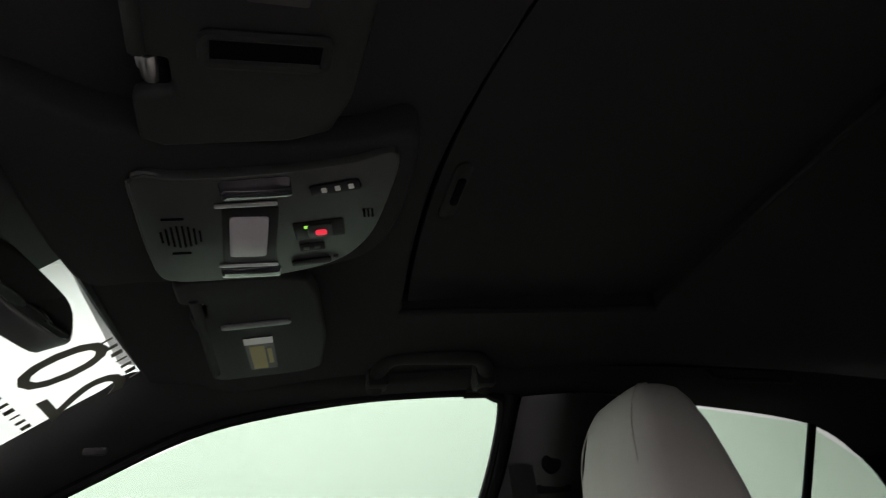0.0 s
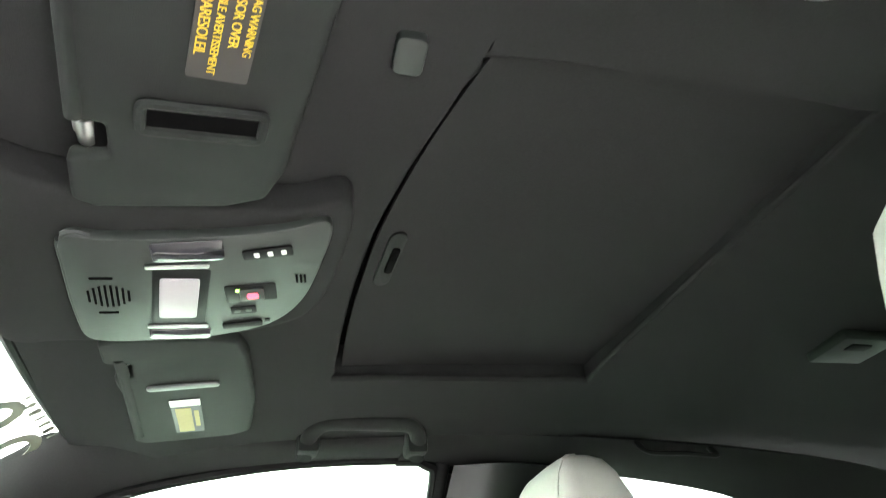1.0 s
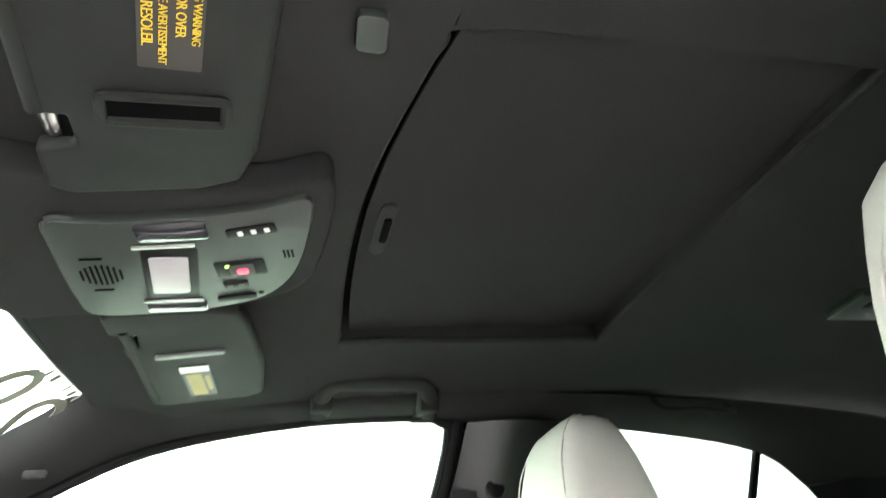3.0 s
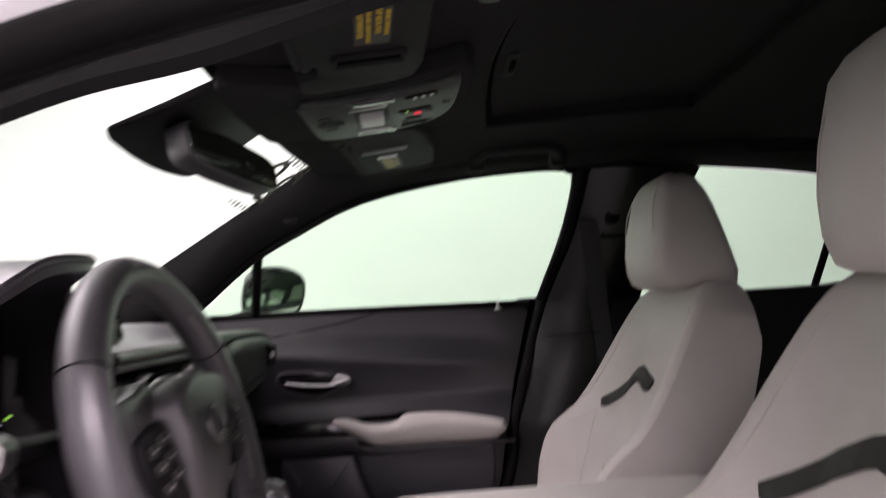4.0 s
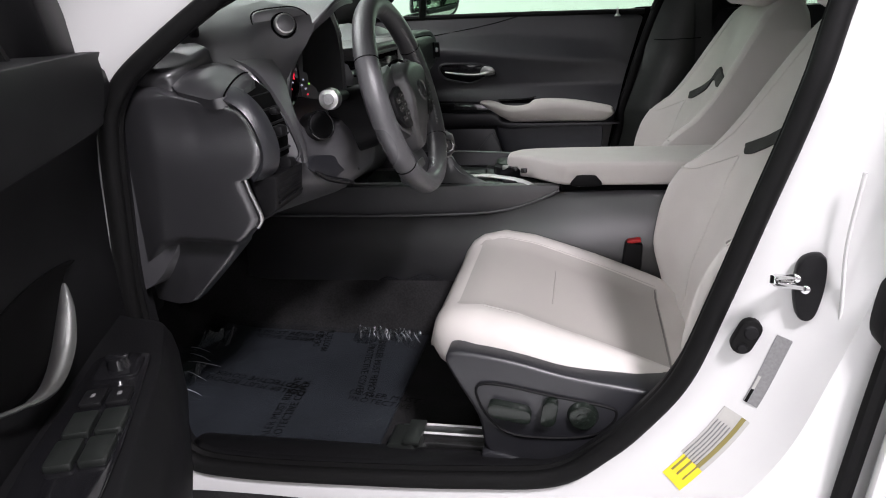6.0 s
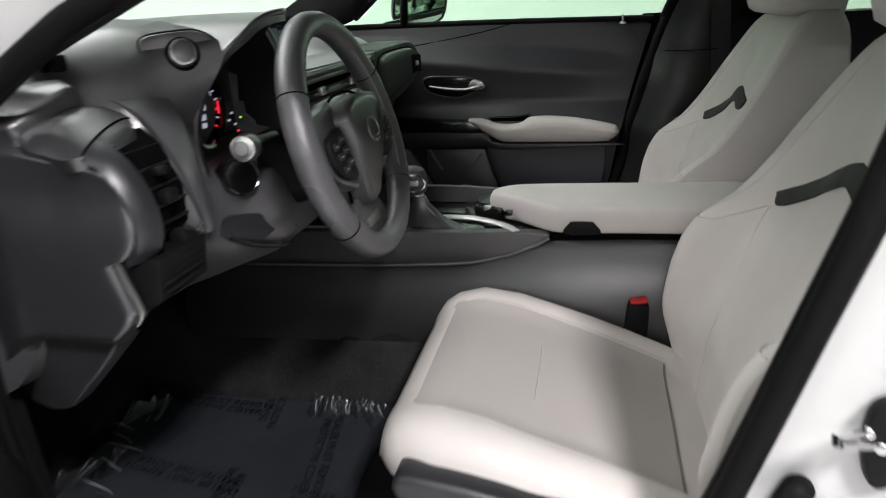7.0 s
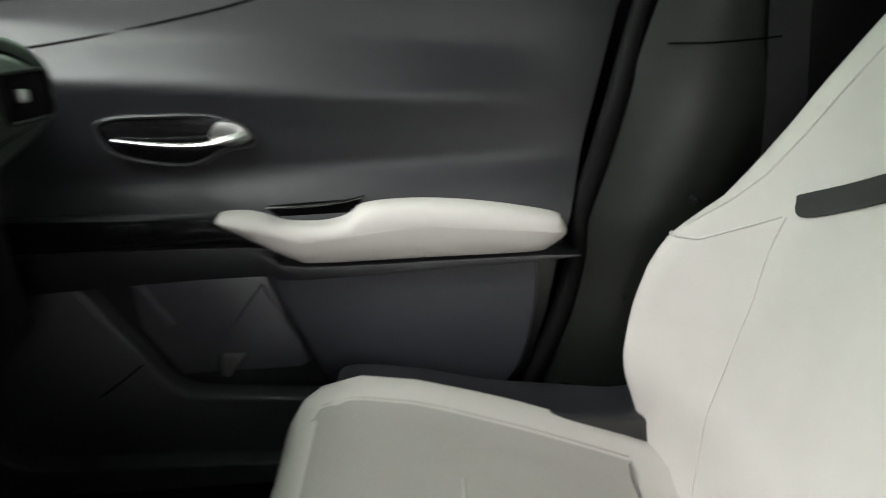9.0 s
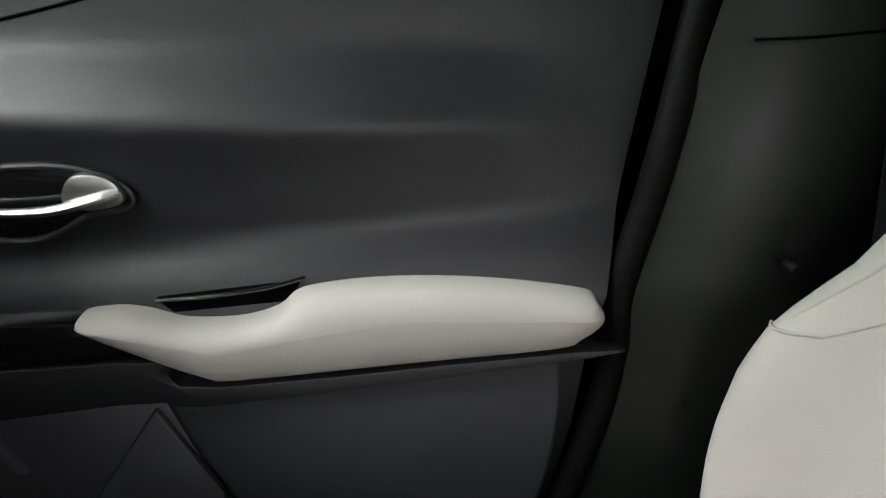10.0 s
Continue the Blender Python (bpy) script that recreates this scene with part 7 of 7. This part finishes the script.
# ---- grab handles, cap, rear lamp ----
def make_handle(s, x0, x1, y, d=0.0):
    h = thing("grab_handle", ((x0 + x1) / 2, y, 1.37), "dark grey folded roof grab handle", "grab handle", "grab handles")
    bar = spline([(x0, y + s * 0.065, 1.335), (x0 + 0.004, y + s * 0.03, 1.358), (x0 + 0.022, y + s * 0.004, 1.370), (x0 + 0.06, y, 1.372), (x1 - 0.06, y, 1.372), (x1 - 0.022, y + s * 0.004, 1.370), (x1 - 0.004, y + s * 0.03, 1.358), (x1, y + s * 0.065, 1.335)], 6)
    bar = [p + Vector((0, 0, d)) for p in bar]
    part("grip", tube(bar, 0.0135, 12, flat=0.8), VISOR, h)
    for x in (x0 + 0.004, x1 - 0.004):
        part("hinge_cover", box(x - 0.018, x + 0.018, y + s * 0.03, y + s * 0.075, 1.335 + d, 1.40, 0.008), VISOR, h)
    return h


make_handle(1, 0.40, 0.59, 0.495)
# the driver's handle is folded up: a slim bar between two rounded hinge caps
hd = thing("grab_handle", (0.508, -0.405, 1.37), "dark grey folded roof grab handle", "grab handle", "grab handles")
part("grip", tube(spline([(0.43, -0.404, 1.358), (0.47, -0.402, 1.352), (0.53, -0.402, 1.351), (0.585, -0.404, 1.356)], 6), 0.0105, 14, flat=0.85), HANDLE, hd)
cap = [(0.574, -0.393), (0.598, -0.389), (0.626, -0.394), (0.642, -0.410), (0.630, -0.424), (0.598, -0.427), (0.573, -0.412)]
for s in (1, -1):
    o = curve2([(0.508 + s * (a - 0.508), b) for a, b in cap], 4)
    part("hinge_cover", loft([[(0.508 + s * 0.1 + (a - 0.508 - s * 0.1) * k, -0.408 + (b + 0.408) * k, z) for a, b in o] for z, k in ((1.395, 1.0), (1.362, 1.0), (1.352, 0.94), (1.346, 0.80), (1.343, 0.5), (1.342, 0.1))]), HANDLE, hd, sharp=60)
bm = prism([(0.373 + a + b * 0.08, -0.257 + b) for a, b in rounded(0.024, 0.036, 0.006)], "z", 1.383, 1.397, 0.002)
whole("microphone_cover", bm, PANEL_GREY, "small ribbed grey cover on the headliner", "cover")
rl = thing("rear_lamp", (1.2, 0.19, 1.40), "pale grey rear reading lamp on the headliner", "reading lamp")
part("lamp_body", prism([(1.165, 0.150), (1.27, 0.150), (1.27, 0.235), (1.17, 0.240)], "z", 1.395, 1.415, 0.004), FASCIA, rl)
part("lamp_switch", prism([(1.19, 0.165), (1.23, 0.165), (1.23, 0.185), (1.19, 0.185)], "z", 1.392, 1.397, 0.002), TRIM, rl)

# ---- rear view mirror on its sensor cover ----
rv = thing("rear_view_mirror", (-0.02, 0.0, 1.30), "black rear view mirror under a sensor cover on the windscreen", "rear view mirror")
cover = [(0.036, -0.120), (-0.03, -0.138), (-0.100, -0.157), (-0.108, -0.13), (-0.112, -0.06), (-0.113, 0.0), (-0.112, 0.06), (-0.108, 0.13), (-0.100, 0.157), (-0.03, 0.138), (0.036, 0.120)]
bm = prism(cover, "z", -0.034, -0.008, 0.006, 3)
for w in bm.verts:
    w.co.z = ws_z(w.co.x) + w.co.z * interp(abs(w.co.y), (0.0, 0.09, 0.16), (0.9, 0.75, 0.35)) * interp(w.co.x, (-0.11, -0.04), (0.4, 1.0))
part("sensor_cover", bm, TRIM, rv, "black plastic sensor cover")
part("mirror_arm", tube([(-0.035, 0.01, 1.305), (-0.02, 0.01, 1.292), (-0.002, 0.012, 1.282)], 0.013, 12), TRIM, rv)
# the mirror is turned towards the driver
mh = frame_of((0.012, 0.010, 1.277), (0.27, 0.96, -0.06), (-0.20, 0.06, 0.97))
mo = curve2([(-0.122, 0.0), (-0.116, 0.026), (-0.07, 0.031), (0.0, 0.033), (0.07, 0.031), (0.116, 0.024), (0.122, 0.0), (0.110, -0.024), (0.06, -0.031), (0.0, -0.032), (-0.06, -0.031), (-0.112, -0.026)], 4)
case = part("mirror_case", prism(mo, "z", -0.030, 0.003, 0.009, 3, m=mh, top=1.0), DASH, rv)
part("mirror_face", prism([(a * 0.955, b * 0.93) for a, b in mo], "z", 0.0032, 0.0042, 0.0005, m=mh), MIRROR, case, "dim reflecting mirror glass")

# ---- windscreen writing, to be read from outside ----
wd = thing("windscreen_writing", (-0.2, 0.4, 1.24), "dark year figures and small print on the windscreen", "windscreen decal")
wx = Vector((1, 0, 0.55)).normalized()


def ws_frame(x, y, lift=0.0):
    """Letters run towards -y and stand up the glass, so that they read from in front of the car."""
    return frame_of((x, y, ws_z(x) - 0.004 + lift), (0, -1, 0), tuple(wx))


for ch, y in (("2", 0.520), ("0", 0.397)):
    lettering(ch, 0.165, ws_frame(-0.038, y) @ Matrix.Diagonal((1.22, 1, 1, 1)), DECAL, "year_figure", wd, "tall dark olive figure", depth=0.0004)
for x, y0, n, h in ((0.020, 0.38, 7, 0.016), (-0.108, 0.41, 6, 0.014)):
    for j in range(n):
        t = 0.004 + 0.002 * ((j * 7) % 3)
        part("small_print", prism([(a, b) for a, b in ((-t, -h / 2), (t - 0.003, -h / 2), (t, h / 2), (0.003 - t, h / 2))], "z", 0, 0.0005, 0, m=ws_frame(x + 0.012 * (j / n) * (1 if x > 0 else 0), y0 + 0.026 * j)), DECAL, wd)

# ---- labels on the near jamb ----
def station(x, z):
    return min(range(len(seal3)), key=lambda i: (seal3[i].x - x) ** 2 + (seal3[i].z - z) ** 2)


PLACARD = mat("placard_paper", (0.40, 0.395, 0.37), 0.6, vary=0.06, scale=200)
OLIVE = mat("olive_print", (0.20, 0.17, 0.05), 0.6, vary=0.1)
a0, a1, a2 = station(0.416, 0.540), station(0.437, 0.565), station(0.481, 0.630)
lo, hi = sorted((a1, a2))
jamb_strip(lo, hi, 0.056, 0.088, PLACARD, "tyre_placard", "pale tyre placard with unreadable print")
jamb_strip(lo, hi, 0.0785, 0.0835, OLIVE, "placard_print", lift=0.0014)
for d in (0.0585, 0.0625, 0.0665, 0.0705, 0.0745):
    jamb_strip(lo + 1, hi, d, d + 0.0011, LABEL_GREY, "placard_print", lift=0.0014)
lo2, hi2 = sorted((a0, a1))
jamb_strip(lo2, hi2, 0.060, 0.088, LABEL_YELLOW, "yellow_label", "yellow sticker on the jamb")
for d in (0.063, 0.071, 0.080):
    jamb_strip(lo2, hi2 - 1, d, d + 0.0022, OLIVE, "yellow_label_print", lift=0.0008)
b0, b1 = station(0.486, 0.645), station(0.514, 0.722)
lo, hi = sorted((b0, b1))
jamb_strip(lo, hi, 0.069, 0.086, LABEL_GREY, "grey_label", "grey certification sticker with unreadable print")
for i in range(lo + 2 * (hi - lo) // 3, hi):
    jamb_strip(i, i + 1, 0.0705, 0.0735, PLACARD if i % 2 else PRINT, "grey_label_bars", lift=0.0008)
# pressed crease along the jamb's outer roll
part("jamb_crease", tube(spline([(0.640, -0.7735, 0.90), (0.632, -0.7745, 0.82), (0.634, -0.7765, 0.74), (0.626, -0.7765, 0.68), (0.605, -0.7765, 0.62)], 6), 0.0035, 10, flat=0.6), PAINT, car)
